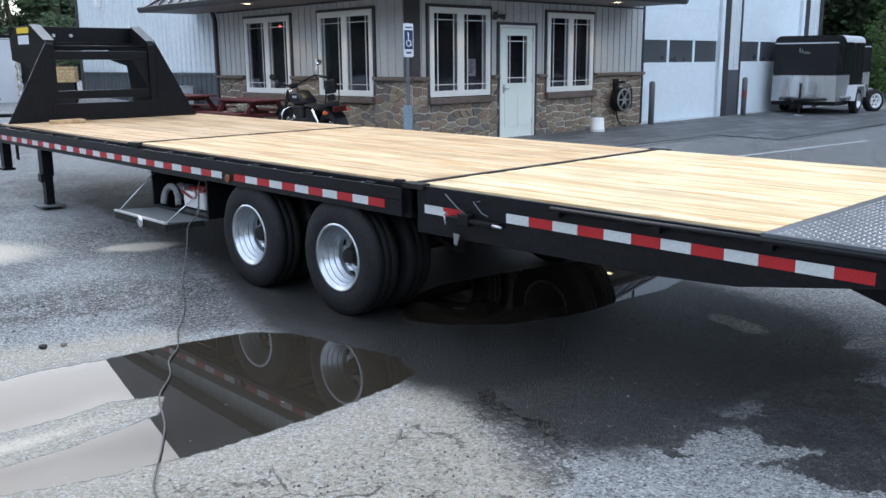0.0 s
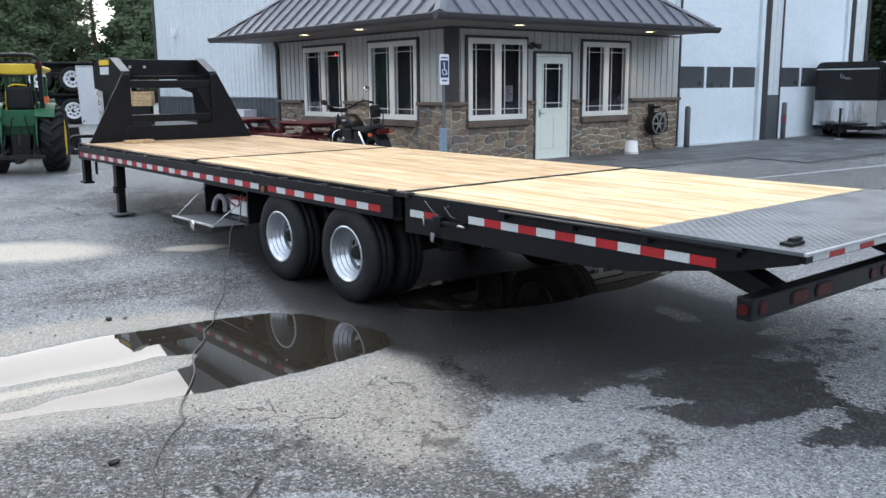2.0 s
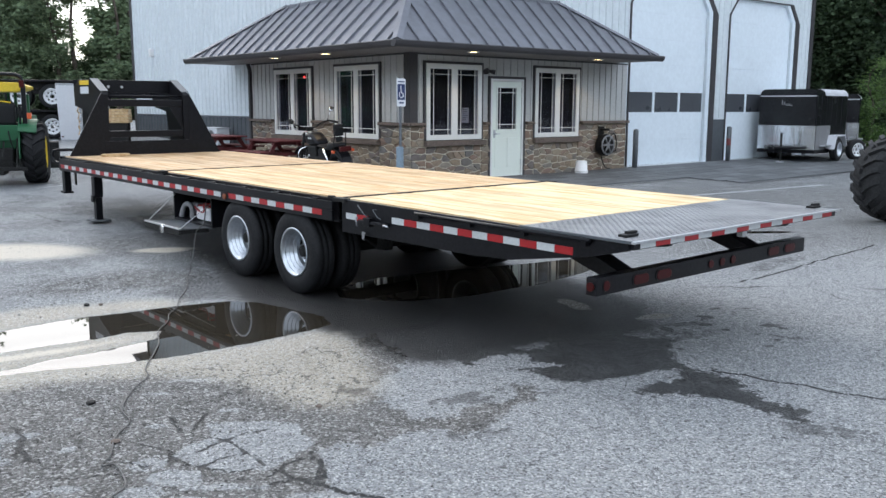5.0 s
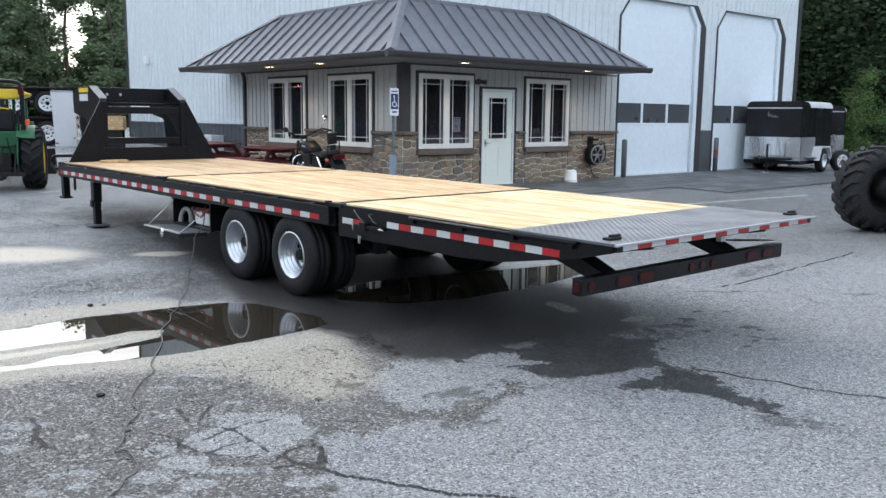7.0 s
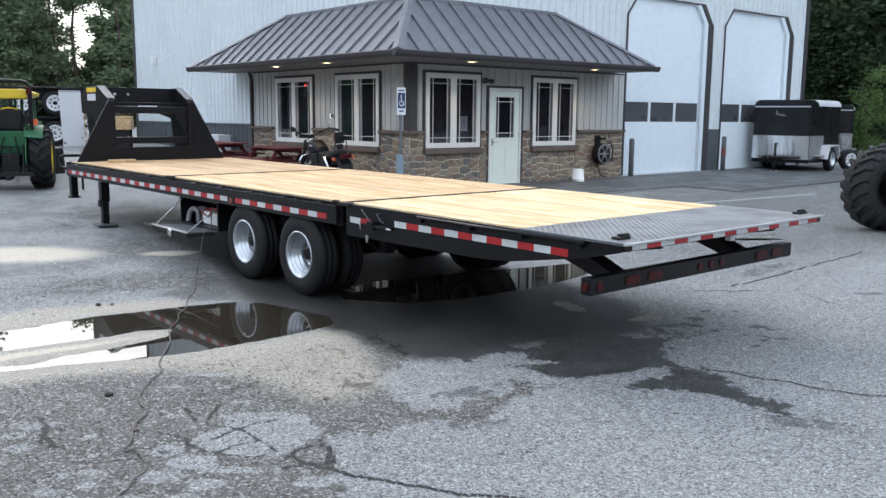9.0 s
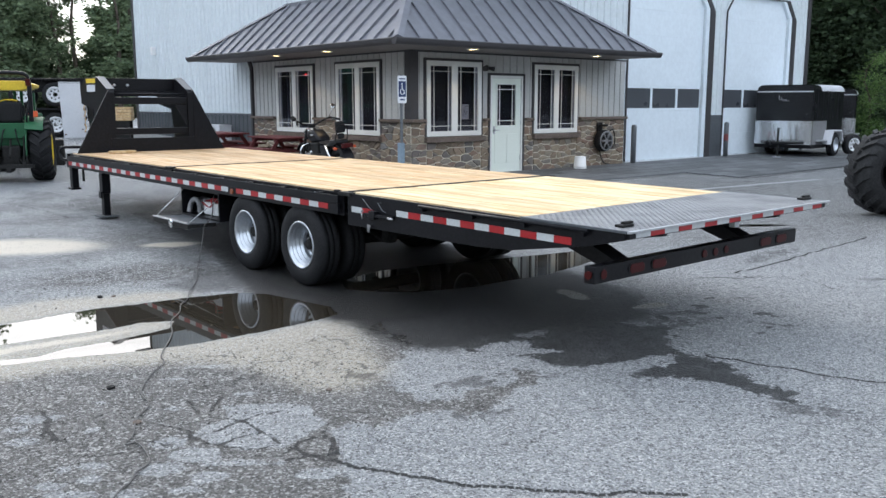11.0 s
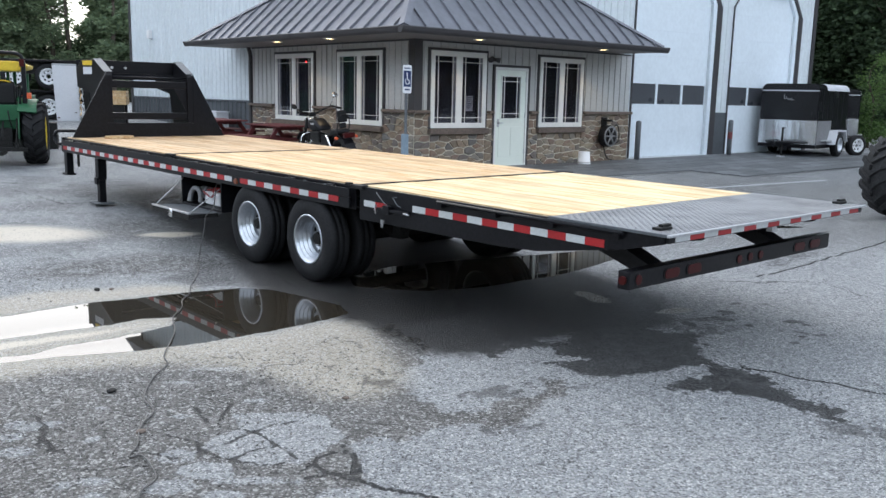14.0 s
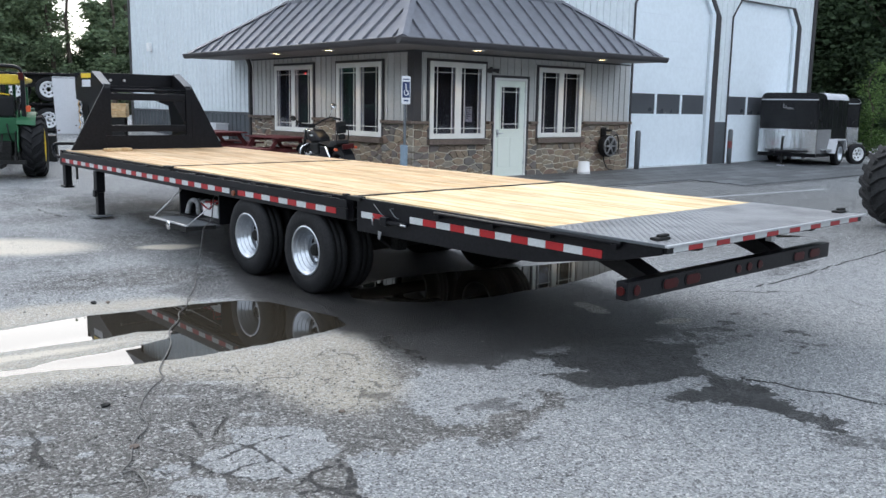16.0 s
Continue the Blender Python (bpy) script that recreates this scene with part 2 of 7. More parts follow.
LEAF = leaf_mat("summer_leaves", (0.10, 0.145, 0.085), (0.21, 0.275, 0.15))
# the gloom inside the wood is put into this leaf colour
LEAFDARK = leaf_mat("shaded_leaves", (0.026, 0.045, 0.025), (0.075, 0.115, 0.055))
LEAFLIGHT = leaf_mat("bright_leaves", (0.05, 0.10, 0.03), (0.15, 0.24, 0.075))
PAVER = mat("grey_paver", (0.115, 0.12, 0.125), 0.7, grain=30, vary=0.35, bump=0.5, stain=2.5, stains=0.5, per=0.3)
CORDM = mat("grey_cord_jacket", (0.075, 0.072, 0.07), 0.45, vary=0.2)
PAPER = mat("printed_paper", (0.7, 0.7, 0.68), 0.7, vary=0.05, bump=0)
LAMP = glow("warm_lamp_glow", (1.0, 0.76, 0.40), 4.0)
NEON = glow("red_neon_glow", (1.0, 0.05, 0.04), 2.2)

# ---- ground ----
def ground_z(x, y):
    """The yard is level round the camera and climbs gently towards the building and beyond."""
    s = y + 5.0
    rise = 0.04 * (0.5 * (s + math.sqrt(s * s + 0.6)))
    rise = min(rise, 0.9 + 0.0)
    return rise - 0.004 + 0.004 * max(0.0, min(x, 20.0) - 4.0)


# outlines of what lies on the asphalt, in metres on the plan
WATER = ((-12.1, -7.1), (-11.6, -6.85), (-10.8, -6.72), (-9.9, -6.62), (-8.94, -6.53), (-8.22, -6.44), (-7.9, -6.5), (-7.47, -6.53), (-7.04, -6.63), (-6.87, -6.83), (-6.78, -7.18), (-6.7, -7.6), (-6.78, -7.86), (-7.03, -7.93), (-7.52, -7.97), (-8.04, -7.96), (-8.46, -7.88), (-8.86, -7.73), (-9.19, -7.66), (-10.6, -7.62), (-11.5, -7.5), (-12.0, -7.3))
SPIT = ((-7.9, -7.24), (-8.1, -7.15), (-8.32, -7.19), (-8.63, -7.16), (-9.08, -7.14), (-10.6, -7.12), (-11.4, -7.2), (-11.5, -7.35), (-10.8, -7.5), (-9.15, -7.5), (-8.96, -7.57), (-8.76, -7.49), (-8.46, -7.5), (-8.26, -7.47), (-8.0, -7.42))
UNDER_WATER = ((-6.25, -7.12), (-6.11, -7.37), (-5.85, -7.62), (-5.43, -7.75), (-5.19, -7.79), (-4.87, -7.78), (-4.45, -7.82), (-3.79, -7.70), (-3.21, -7.56), (-2.85, -7.36), (-2.85, -7.1), (-3.75, -6.95), (-4.7, -6.7), (-5.5, -6.6), (-6.05, -6.75))
FAR_WATER = ((0.35, -7.25, 0.5, 0.13, -35),)
SOAKED = ((-6.25, -8.0), (-6.4, -8.5), (-6.55, -8.82), (-6.68, -9.04), (-6.72, -9.2), (-6.7, -9.31), (-6.6, -9.43), (-6.49, -9.62), (-6.46, -9.8), (-6.5, -9.92), (-6.38, -10.03), (-6.12, -10.1), (-5.9, -10.14), (-5.86, -10.3), (-6.2, -10.24), (-6.3, -10.32), (-6.05, -10.6), (-5.96, -10.83), (-6.02, -11.14), (-5.93, -11.22), (-5.8, -11.08), (-5.77, -10.86), (-5.56, -10.52), (-5.62, -10.25), (-5.5, -10.05), (-5.1, -9.78), (-5.3, -9.5), (-4.9, -9.35), (-4.66, -8.9), (-4.95, -8.75), (-4.75, -8.45), (-4.9, -8.05), (-5.3, -7.85), (-6.0, -7.75))
DRY_SPOTS = (((-6.62, -9.3), (-6.41, -9.27), (-6.23, -9.37), (-6.33, -9.51), (-6.22, -9.68), (-6.5, -9.58), (-6.68, -9.41)), ((-6.13, -9.16), (-5.9, -9.26), (-6.02, -9.31), (-6.17, -9.25)), ((-6.1, -10.12), (-5.9, -10.12), (-5.72, -10.22), (-5.84, -10.33), (-6.2, -10.24)))
# damp ground under the trailer, with the trailer's shade drawn into the outline
DAMP_AND_SHADE = ((-6.98, -6.65), (-7.0, -7.2), (-6.98, -7.8), (-6.92, -8.15), (-6.92, -8.55), (-6.95, -8.85), (-6.92, -9.05), (-6.75, -9.2), (-6.3, -9.2), (-5.0, -9.5), (-4.35, -8.9), (-4.1, -7.9), (-3.7, -1.6), (-6.1, -1.6), (-6.3, -4.6), (-6.75, -5.8))
GRITTY = ((-7.5, -5.9), (-6.7, -5.3), (-6.4, -6.0), (-6.4, -7.4), (-6.75, -7.1), (-6.85, -6.8), (-7.05, -6.55), (-7.4, -6.4))
SILT_NEAR = ((-11.2, -7.3), (-9.2, -7.45), (-8.46, -7.6), (-8.04, -7.85), (-7.5, -7.9), (-6.95, -7.85), (-6.75, -8.05), (-6.92, -8.45), (-7.1, -8.95), (-7.36, -9.4), (-7.75, -9.52), (-8.0, -9.3), (-8.02, -8.7), (-8.3, -8.35), (-8.9, -8.05), (-9.7, -8.0), (-11.2, -8.1))
SILT_FAR = ((-11.2, -6.9), (-9.2, -6.65), (-8.2, -6.5), (-7.45, -6.6), (-7.3, -6.3), (-7.7, -6.02), (-8.5, -5.85), (-9.6, -5.95), (-11.2, -6.2))
WORN = ((-11.6, -7.65), (-9.0, -7.9), (-8.2, -8.15), (-7.4, -8.3), (-6.7, -8.3), (-6.85, -8.95), (-7.15, -9.14), (-7.42, -9.32), (-7.52, -9.62), (-7.53, -9.85), (-7.33, -9.95), (-7.22, -9.85), (-6.95, -9.95), (-6.72, -9.8), (-6.58, -9.86), (-6.8, -10.06), (-7.0, -10.05), (-7.3, -10.22), (-7.5, -10.22), (-7.56, -10.04), (-7.72, -10.0), (-7.96, -10.04), (-8.05, -9.9), (-8.15, -9.9), (-8.3, -10.22), (-8.4, -10.45), (-8.7, -10.9), (-9.15, -11.3), (-9.7, -11.42), (-10.1, -11.1), (-10.7, -11.0), (-10.95, -10.5), (-11.5, -10.2), (-11.6, -9.6), (-12.2, -9.2), (-12.0, -8.5), (-12.3, -8.0))
SLAB = ((-8.42, -9.22), (-8.17, -9.37), (-8.06, -9.53), (-8.13, -9.82), (-8.28, -9.9), (-8.46, -9.97), (-8.63, -9.84), (-8.75, -9.56), (-8.66, -9.45), (-8.5, -9.42))
FLAKES = ((-9.28, -8.78, 0.16, 0.07), (-9.41, -9.08, 0.1, 0.07), (-9.4, -8.88, 0.07, 0.05), (-9.36, -9.55, 0.05, 0.05), (-9.1, -9.13, 0.05, 0.05), (-8.67, -9.09, 0.09, 0.04), (-8.88, -9.54, 0.10, 0.08), (-8.83, -9.77, 0.13, 0.1), (-9.01, -9.83, 0.11, 0.08), (-9.24, -9.58, 0.1, 0.05), (-9.46, -9.68, 0.1, 0.04), (-9.31, -9.73, 0.07, 0.04), (-9.42, -9.84, 0.15, 0.05), (-9.22, -9.98, 0.1, 0.06), (-8.88, -10.05, 0.11, 0.07), (-9.02, -10.1, 0.09, 0.04), (-8.7, -10.0, 0.17, 0.045), (-8.48, -10.32, 0.12, 0.07))
MORE_FLAKES = ((-8.24, -9.12, 0.08, 0.04), (-8.13, -8.53, 0.22, 0.04), (-8.6, -9.85, 0.07, 0.04), (-8.92, -8.75, 0.05, 0.03), (-9.7, -9.3, 0.12, 0.06), (-9.75, -9.75, 0.14, 0.06), (-9.8, -8.9, 0.12, 0.05), (-8.42, -8.62, 0.1, 0.03))
CRACKS = (((-8.2, -9.9), (-8.25, -10.08), (-8.33, -10.19)), ((-8.42, -9.99), (-8.43, -10.09), (-8.34, -10.2)), ((-9.24, -8.64), (-9.23, -8.81), (-9.29, -8.98), (-9.26, -9.2)), ((-9.27, -9.43), (-9.12, -9.52), (-9.01, -9.58)), ((-8.54, -9.02), (-8.59, -9.26)))
SLAB_CRACKS = (((-8.54, -9.4), (-8.46, -9.51), (-8.35, -9.48), (-8.21, -9.51)), ((-8.46, -9.51), (-8.45, -9.7), (-8.44, -9.82), (-8.46, -9.91)), ((-8.76, -9.57), (-8.63, -9.56), (-8.46, -9.51)), ((-8.69, -9.73), (-8.57, -9.71), (-8.48, -9.72)), ((-8.81, -9.28), (-8.73, -9.47), (-8.76, -9.57), (-8.69, -9.73), (-8.62, -9.86), (-8.51, -9.91)),
               ((-8.24, -9.96), (-8.24, -10.05), (-8.34, -10.22)), ((-8.51, -10.02), (-8.37, -9.95), (-8.24, -9.96)), ((-8.96, -9.45), (-8.9, -9.57), (-8.76, -9.57)), ((-8.52, -9.28), (-8.37, -9.09), (-8.43, -8.95)), ((-9.25, -8.85), (-9.32, -9.05), (-9.25, -9.22)))
LONG_CRACKS = (((-8.53, -10.1), (-8.42, -10.12), (-8.34, -10.29), (-8.3, -10.41), (-8.21, -10.56), (-8.13, -10.7), (-8.0, -10.89), (-7.79, -11.14), (-7.4, -11.5)), ((-5.55, -10.38), (-5.47, -10.56), (-5.37, -10.9), (-5.29, -11.22), (-5.18, -11.4), (-4.9, -12.0)), ((-2.93, -8.92), (-2.29, -8.91), (-1.58, -8.83), (-0.86, -8.78), (0.52, -8.66)))


def depth_in(X, Y, poly):
    """Distance to the outline, positive within."""
    best, odd = np.full(X.shape, 1e9), np.zeros(X.shape, bool)
    for (ax, ay), (bx, by) in zip(poly, poly[1:] + poly[:1]):
        dx, dy = bx - ax, by - ay
        f = np.clip(((X - ax) * dx + (Y - ay) * dy) / (dx * dx + dy * dy), 0, 1)
        best = np.minimum(best, np.hypot(X - ax - f * dx, Y - ay - f * dy))
        if dy:
            odd ^= ((ay > Y) != (by > Y)) & (X < ax + dx * (Y - ay) / dy)
    return np.where(odd, best, -best)


def depth_oval(X, Y, cx, cy, rx, ry, turn):
    c, s = math.cos(radians(turn)), math.sin(radians(turn))
    u, v = (X - cx) * c + (Y - cy) * s, (Y - cy) * c - (X - cx) * s
    return (1 - np.hypot(u / rx, v / ry)) * min(rx, ry)


def off_line(X, Y, line, rng, jag=0.012):
    """Distance to a line that is broken up into crooked little steps."""
    pts = [np.array(p) for p in line]
    for k in range(3):
        mids = [(p + q) / 2 + np.array((rng.uniform(-1, 1), rng.uniform(-1, 1))) * min(jag * 2, np.hypot(*(q - p)) * 0.12) for p, q in zip(pts, pts[1:])]
        pts = [x for pair in zip(pts, mids) for x in pair] + [pts[-1]]
    best = np.full(X.shape, 9.0)
    for (ax, ay), (bx, by) in zip(pts, pts[1:]):
        dx, dy = bx - ax, by - ay
        f = np.clip(((X - ax) * dx + (Y - ay) * dy) / (dx * dx + dy * dy + 1e-9), 0, 1)
        best = np.minimum(best, np.hypot(X - ax - f * dx, Y - ay - f * dy))
    return best


def ground_fields(X, Y):
    rng = random.Random(77)
    most = lambda rows: functools.reduce(np.maximum, rows)
    water = np.minimum(depth_in(X, Y, WATER), -depth_in(X, Y, SPIT))
    flakes = [depth_oval(X, Y, *f, -36) for f in FLAKES + MORE_FLAKES]
    return {"water": most([water, depth_in(X, Y, UNDER_WATER)] + [depth_oval(X, Y, *f) for f in FAR_WATER]), "soaked": np.minimum(depth_in(X, Y, SOAKED), -most([depth_in(X, Y, d) for d in DRY_SPOTS])), "damp_and_shade": depth_in(X, Y, DAMP_AND_SHADE), "gritty": depth_in(X, Y, GRITTY),
            "silt": most([depth_in(X, Y, SILT_NEAR), depth_in(X, Y, SILT_FAR), depth_in(X, Y, SPIT) + 0.12]), "worn": depth_in(X, Y, WORN), "flake": most([depth_in(X, Y, SLAB)] + flakes),
            "crack": functools.reduce(np.minimum, [off_line(X, Y, c, rng) for c in CRACKS + SLAB_CRACKS] + [off_line(X, Y, c, rng, 0.02) - 0.004 for c in LONG_CRACKS])}


def ground_material():
    m, t, p = nodes_of("worn_wet_asphalt")
    co = t.nodes.new("ShaderNodeTexCoord")
    pos = co.outputs["Object"]

    def field(name):
        n = t.nodes.new("ShaderNodeAttribute")
        n.attribute_name = name
        return n.outputs["Fac"]

    def mul(*v):
        return functools.reduce(lambda a, b: math_node(t, "MULTIPLY", a, b), v)

    def plus(a, b):
        return math_node(t, "ADD", a, b)

    def less(a):
        return math_node(t, "SUBTRACT", 1.0, a)

    def most(a, b):
        return math_node(t, "MAXIMUM", a, b)

    def centred(n, amount):
        return mul(math_node(t, "SUBTRACT", n.outputs[0], 0.5), amount)

    def warp(src, scale, amount, detail=4.0):
        n = noise_tex(t, src, scale, detail, 0.6)
        s = t.nodes.new("ShaderNodeVectorMath")
        s.operation = "SUBTRACT"
        s.inputs[1].default_value = (0.5, 0.5, 0.5)
        t.links.new(n.outputs["Color"], s.inputs[0])
        ma = t.nodes.new("ShaderNodeVectorMath")
        ma.operation = "MULTIPLY_ADD"
        ma.inputs[1].default_value = (amount, amount, 0)
        t.links.new(s.outputs[0], ma.inputs[0])
        t.links.new(src, ma.inputs[2])
        return ma.outputs[0]

    def blobs(src, rows):
        out = None
        for cx, cy, rx, ry, turn in rows:
            mp = t.nodes.new("ShaderNodeMapping")
            mp.vector_type = "TEXTURE"
            mp.inputs["Location"].default_value = (cx, cy, 0)
            mp.inputs["Rotation"].default_value = (0, 0, radians(turn))
            mp.inputs["Scale"].default_value = (rx, ry, 1000)
            t.links.new(src, mp.inputs[0])
            ln = t.nodes.new("ShaderNodeVectorMath")
            ln.operation = "LENGTH"
            t.links.new(mp.outputs[0], ln.inputs[0])
            v = math_node(t, "SUBTRACT", 1.0, ln.outputs["Value"])
            out = v if out is None else math_node(t, "MAXIMUM", out, v)
        return out

    wob = warp(warp(pos, 1.1, 0.30), 5.0, 0.26, 6.0)
    soft_wob = warp(pos, 1.4, 0.35)
    wide = noise_tex(t, pos, 0.35, 6.0, 0.6)
    mid = noise_tex(t, pos, 2.2, 6.0, 0.65)
    spots = noise_tex(t, pos, 6.0, 8.0, 0.72)
    edge = noise_tex(t, pos, 14.0, 6.0, 0.7)
    grit = noise_tex(t, pos, 190.0, 3.0, 0.75)
    coarse = noise_tex(t, pos, 46.0, 5.0, 0.8)
    agg = add(t, "ShaderNodeTexVoronoi", Scale=115.0)
    t.links.new(pos, agg.inputs["Vector"])
    aggs = t.nodes.new("ShaderNodeSeparateColor")
    t.links.new(agg.outputs["Color"], aggs.inputs[0])
    big = add(t, "ShaderNodeTexVoronoi", Scale=62.0)
    t.links.new(warp(pos, 30.0, 0.03), big.inputs["Vector"])
    bigs = t.nodes.new("ShaderNodeSeparateColor")
    t.links.new(big.outputs["Color"], bigs.inputs[0])

    puddle = ramp(t, plus(field("water"), centred(edge, 0.07)), 0.0, 0.02)
    soaked = ramp(t, plus(field("soaked"), plus(centred(spots, 0.32), centred(edge, 0.26))), 0.0, 0.025)
    damp_shade = ramp(t, plus(field("damp_and_shade"), centred(spots, 0.30)), -0.14, 0.14)
    gritty = ramp(t, plus(field("gritty"), centred(spots, 0.4)), -0.05, 0.16)
    silt = ramp(t, plus(field("silt"), centred(mid, 0.25)), -0.10, 0.20)
    worn = ramp(t, plus(field("worn"), plus(centred(spots, 0.30), centred(edge, 0.12))), -0.005, 0.03)
    flake = ramp(t, plus(field("flake"), plus(centred(spots, 0.12), centred(edge, 0.07))), 0.0, 0.014)
    STAIN = ((-7.0, -9.88, 0.45, 0.12, -20), (-7.4, -10.17, 0.26, 0.12, -20), (-7.55, -10.6, 0.09, 0.16, 20), (-1.7, -8.62, 0.75, 0.16, 4), (-2.15, -9.93, 0.2, 0.05, -45), (-4.46, -10.25, 0.22, 0.05, -70), (-6.0, -11.3, 0.35, 0.1, -60), (-5.0, -9.6, 0.6, 0.25, -10), (-6.9, -10.6, 0.1, 0.04, -30))
    stain = mul(ramp(t, blobs(wob, STAIN), 0.0, 0.25), ramp(t, spots.outputs[0], 0.46, 0.53), 0.62)
    drop = add(t, "ShaderNodeTexVoronoi", Scale=5.5)
    t.links.new(warp(pos, 11.0, 0.12), drop.inputs["Vector"])
    drops = t.nodes.new("ShaderNodeSeparateColor")
    t.links.new(drop.outputs["Color"], drops.inputs[0])
    spatter = ramp(t, blobs(soft_wob, ((-5.75, -10.6, 0.75, 0.65, -40), (-4.75, -9.9, 0.9, 0.55, -30), (-6.0, -11.3, 0.45, 0.22, -50), (-4.0, -9.4, 0.8, 0.4, 0))), 0.0, 0.3)
    size = mul(math_node(t, "SUBTRACT", drops.outputs[0], 0.38), 0.66)
    spatter = mul(spatter, ramp(t, math_node(t, "SUBTRACT", size, drop.outputs["Distance"]), -0.01, 0.03), 0.9)
    hole = ramp(t, blobs(warp(pos, 6.0, 0.16, 6.0), ((-4.83, -8.56, 0.12, 0.26, -20), (-4.66, -9.26, 0.22, 0.08, -10))), 0.0, 0.3)
    mottle = plus(mul(ramp(t, spots.outputs[0], 0.36, 0.60), 0.18), 0.82)
    # wet also holds the shade painted below the trailer
    wet = mul(most(most(most(mul(soaked, mottle), spatter), stain), mul(damp_shade, 0.98)), less(mul(hole, 0.85)))

    col = mix_col(t, ramp(t, wide.outputs[0], 0.35, 0.65), (0.322, 0.331, 0.341), (0.396, 0.405, 0.411))
    yard = ramp(t, blobs(wob, ((9.0, -4.6, 8.5, 3.6, 0),)), 0.0, 0.3)
    col = mix_col(t, mul(yard, plus(mul(ramp(t, mid.outputs[0], 0.35, 0.6), 0.35), 0.5)), col, (0.15, 0.155, 0.165))
    nearer = ramp(t, blobs(soft_wob, ((2.5, -6.2, 6.5, 3.4, 12),)), 0.0, 0.5)
    col = mix_col(t, mul(nearer, plus(mul(ramp(t, mid.outputs[0], 0.35, 0.6), 0.3), 0.62)), col, (0.175, 0.173, 0.173))
    # broad darker brownish zones left of and below the trailer
    dark_zones = ramp(t, blobs(soft_wob, ((-6.5, -3.6, 1.0, 0.95, -25), (-7.4, -5.25, 1.5, 0.65, -8), (-5.6, -4.6, 1.2, 0.9, 0))), 0.0, 0.6)
    col = mix_col(t, mul(dark_zones, plus(mul(ramp(t, spots.outputs[0], 0.42, 0.55), 0.5), 0.42)), col, (0.125, 0.122, 0.118))
    beyond = ramp(t, blobs(soft_wob, ((-8.6, -1.6, 5.0, 4.0, 0),)), 0.0, 0.25)
    patchy = noise_tex(t, warp(pos, 1.0, 0.5), 1.6, 7.0, 0.68)
    col = mix_col(t, mul(beyond, ramp(t, patchy.outputs[0], 0.44, 0.58), 0.55), col, (0.155, 0.158, 0.162))
    lone = mul(worn, less(flake))
    col = mix_col(t, lone, col, mix_col(t, ramp(t, mid.outputs[0], 0.35, 0.65), (0.135, 0.13, 0.123), (0.225, 0.217, 0.205)))
    col = mix_col(t, mul(silt, ramp(t, coarse.outputs[0], 0.12, 0.45), ramp(t, mid.outputs[0], 0.1, 0.42)), col, (0.50, 0.452, 0.37))
    bare = less(mul(silt, 0.5))
    col = mix_col(t, mul(hole, 0.8), col, (0.50, 0.47, 0.42))
    # stone and binder showing singly
    col = mix_col(t, mul(ramp(t, aggs.outputs[0], 0.66, 0.95), less(mul(lone, 0.35)), 0.8), col, (0.74, 0.74, 0.73))
    col = mix_col(t, mul(ramp(t, aggs.outputs[1], 0.64, 0.95), 0.68, bare), col, (0.05, 0.05, 0.05))
    col = mix_col(t, mul(ramp(t, grit.outputs[0], 0.55, 0.66), 0.5, bare), col, (0.055, 0.055, 0.055))
    col = mix_col(t, mul(ramp(t, bigs.outputs[0], 0.80, 0.92), mul(plus(mul(lone, 0.40), 0.34), bare)), col, (0.05, 0.048, 0.046))
    col = mix_col(t, mul(ramp(t, bigs.outputs[1], 0.84, 0.95), plus(mul(lone, 0.25), 0.36)), col, (0.62, 0.61, 0.59))
    col = mix_col(t, mul(ramp(t, coarse.outputs[0], 0.53, 0.62), mul(plus(mul(lone, 0.42), 0.12), bare)), col, (0.055, 0.053, 0.05))
    # pale silt on the spit; the other two blobs paint patches of sunlight
    pale = ramp(t, blobs(warp(pos, 3.0, 0.16), ((-9.2, -7.32, 1.2, 0.10, 0), (-7.95, -3.25, 1.05, 0.62, -30), (-6.55, -3.97, 0.42, 0.2, -20))), 0.0, 0.55)
    col = mix_col(t, mul(pale, 0.9), col, (0.78, 0.71, 0.60))
    pits = noise_tex(t, pos, 48.0, 2.0, 0.6)
    col = mix_col(t, mul(ramp(t, pits.outputs[0], 0.60, 0.66), 0.5), col, (0.07, 0.068, 0.065))

    cr = add(t, "ShaderNodeTexVoronoi", Scale=3.4)
    cr.feature = "DISTANCE_TO_EDGE"
    t.links.new(warp(wob, 9.0, 0.05), cr.inputs["Vector"])
    net = mul(less(ramp(t, cr.outputs["Distance"], 0.004, 0.022)), lone, ramp(t, mid.outputs[0], 0.46, 0.56), 0.7)
    cr2 = add(t, "ShaderNodeTexVoronoi", Scale=0.33)
    cr2.feature = "DISTANCE_TO_EDGE"
    t.links.new(warp(wob, 9.0, 0.07), cr2.inputs["Vector"])
    far_off = less(ramp(t, blobs(soft_wob, ((-7.2, -9.6, 4.0, 3.2, 0),)), 0.0, 0.1))
    long_crack = mul(far_off, less(ramp(t, cr2.outputs["Distance"], 0.001, 0.005)), ramp(t, wide.outputs[0], 0.52, 0.60), 0.8)
    drawn = less(ramp(t, plus(field("crack"), centred(edge, 0.012)), 0.0075, 0.0145))
    crack = most(most(net, long_crack), drawn)
    col = mix_col(t, mul(crack, 0.88), col, (0.03, 0.03, 0.03))

    grain_wet = mul(gritty, ramp(t, coarse.outputs[0], 0.35, 0.6))
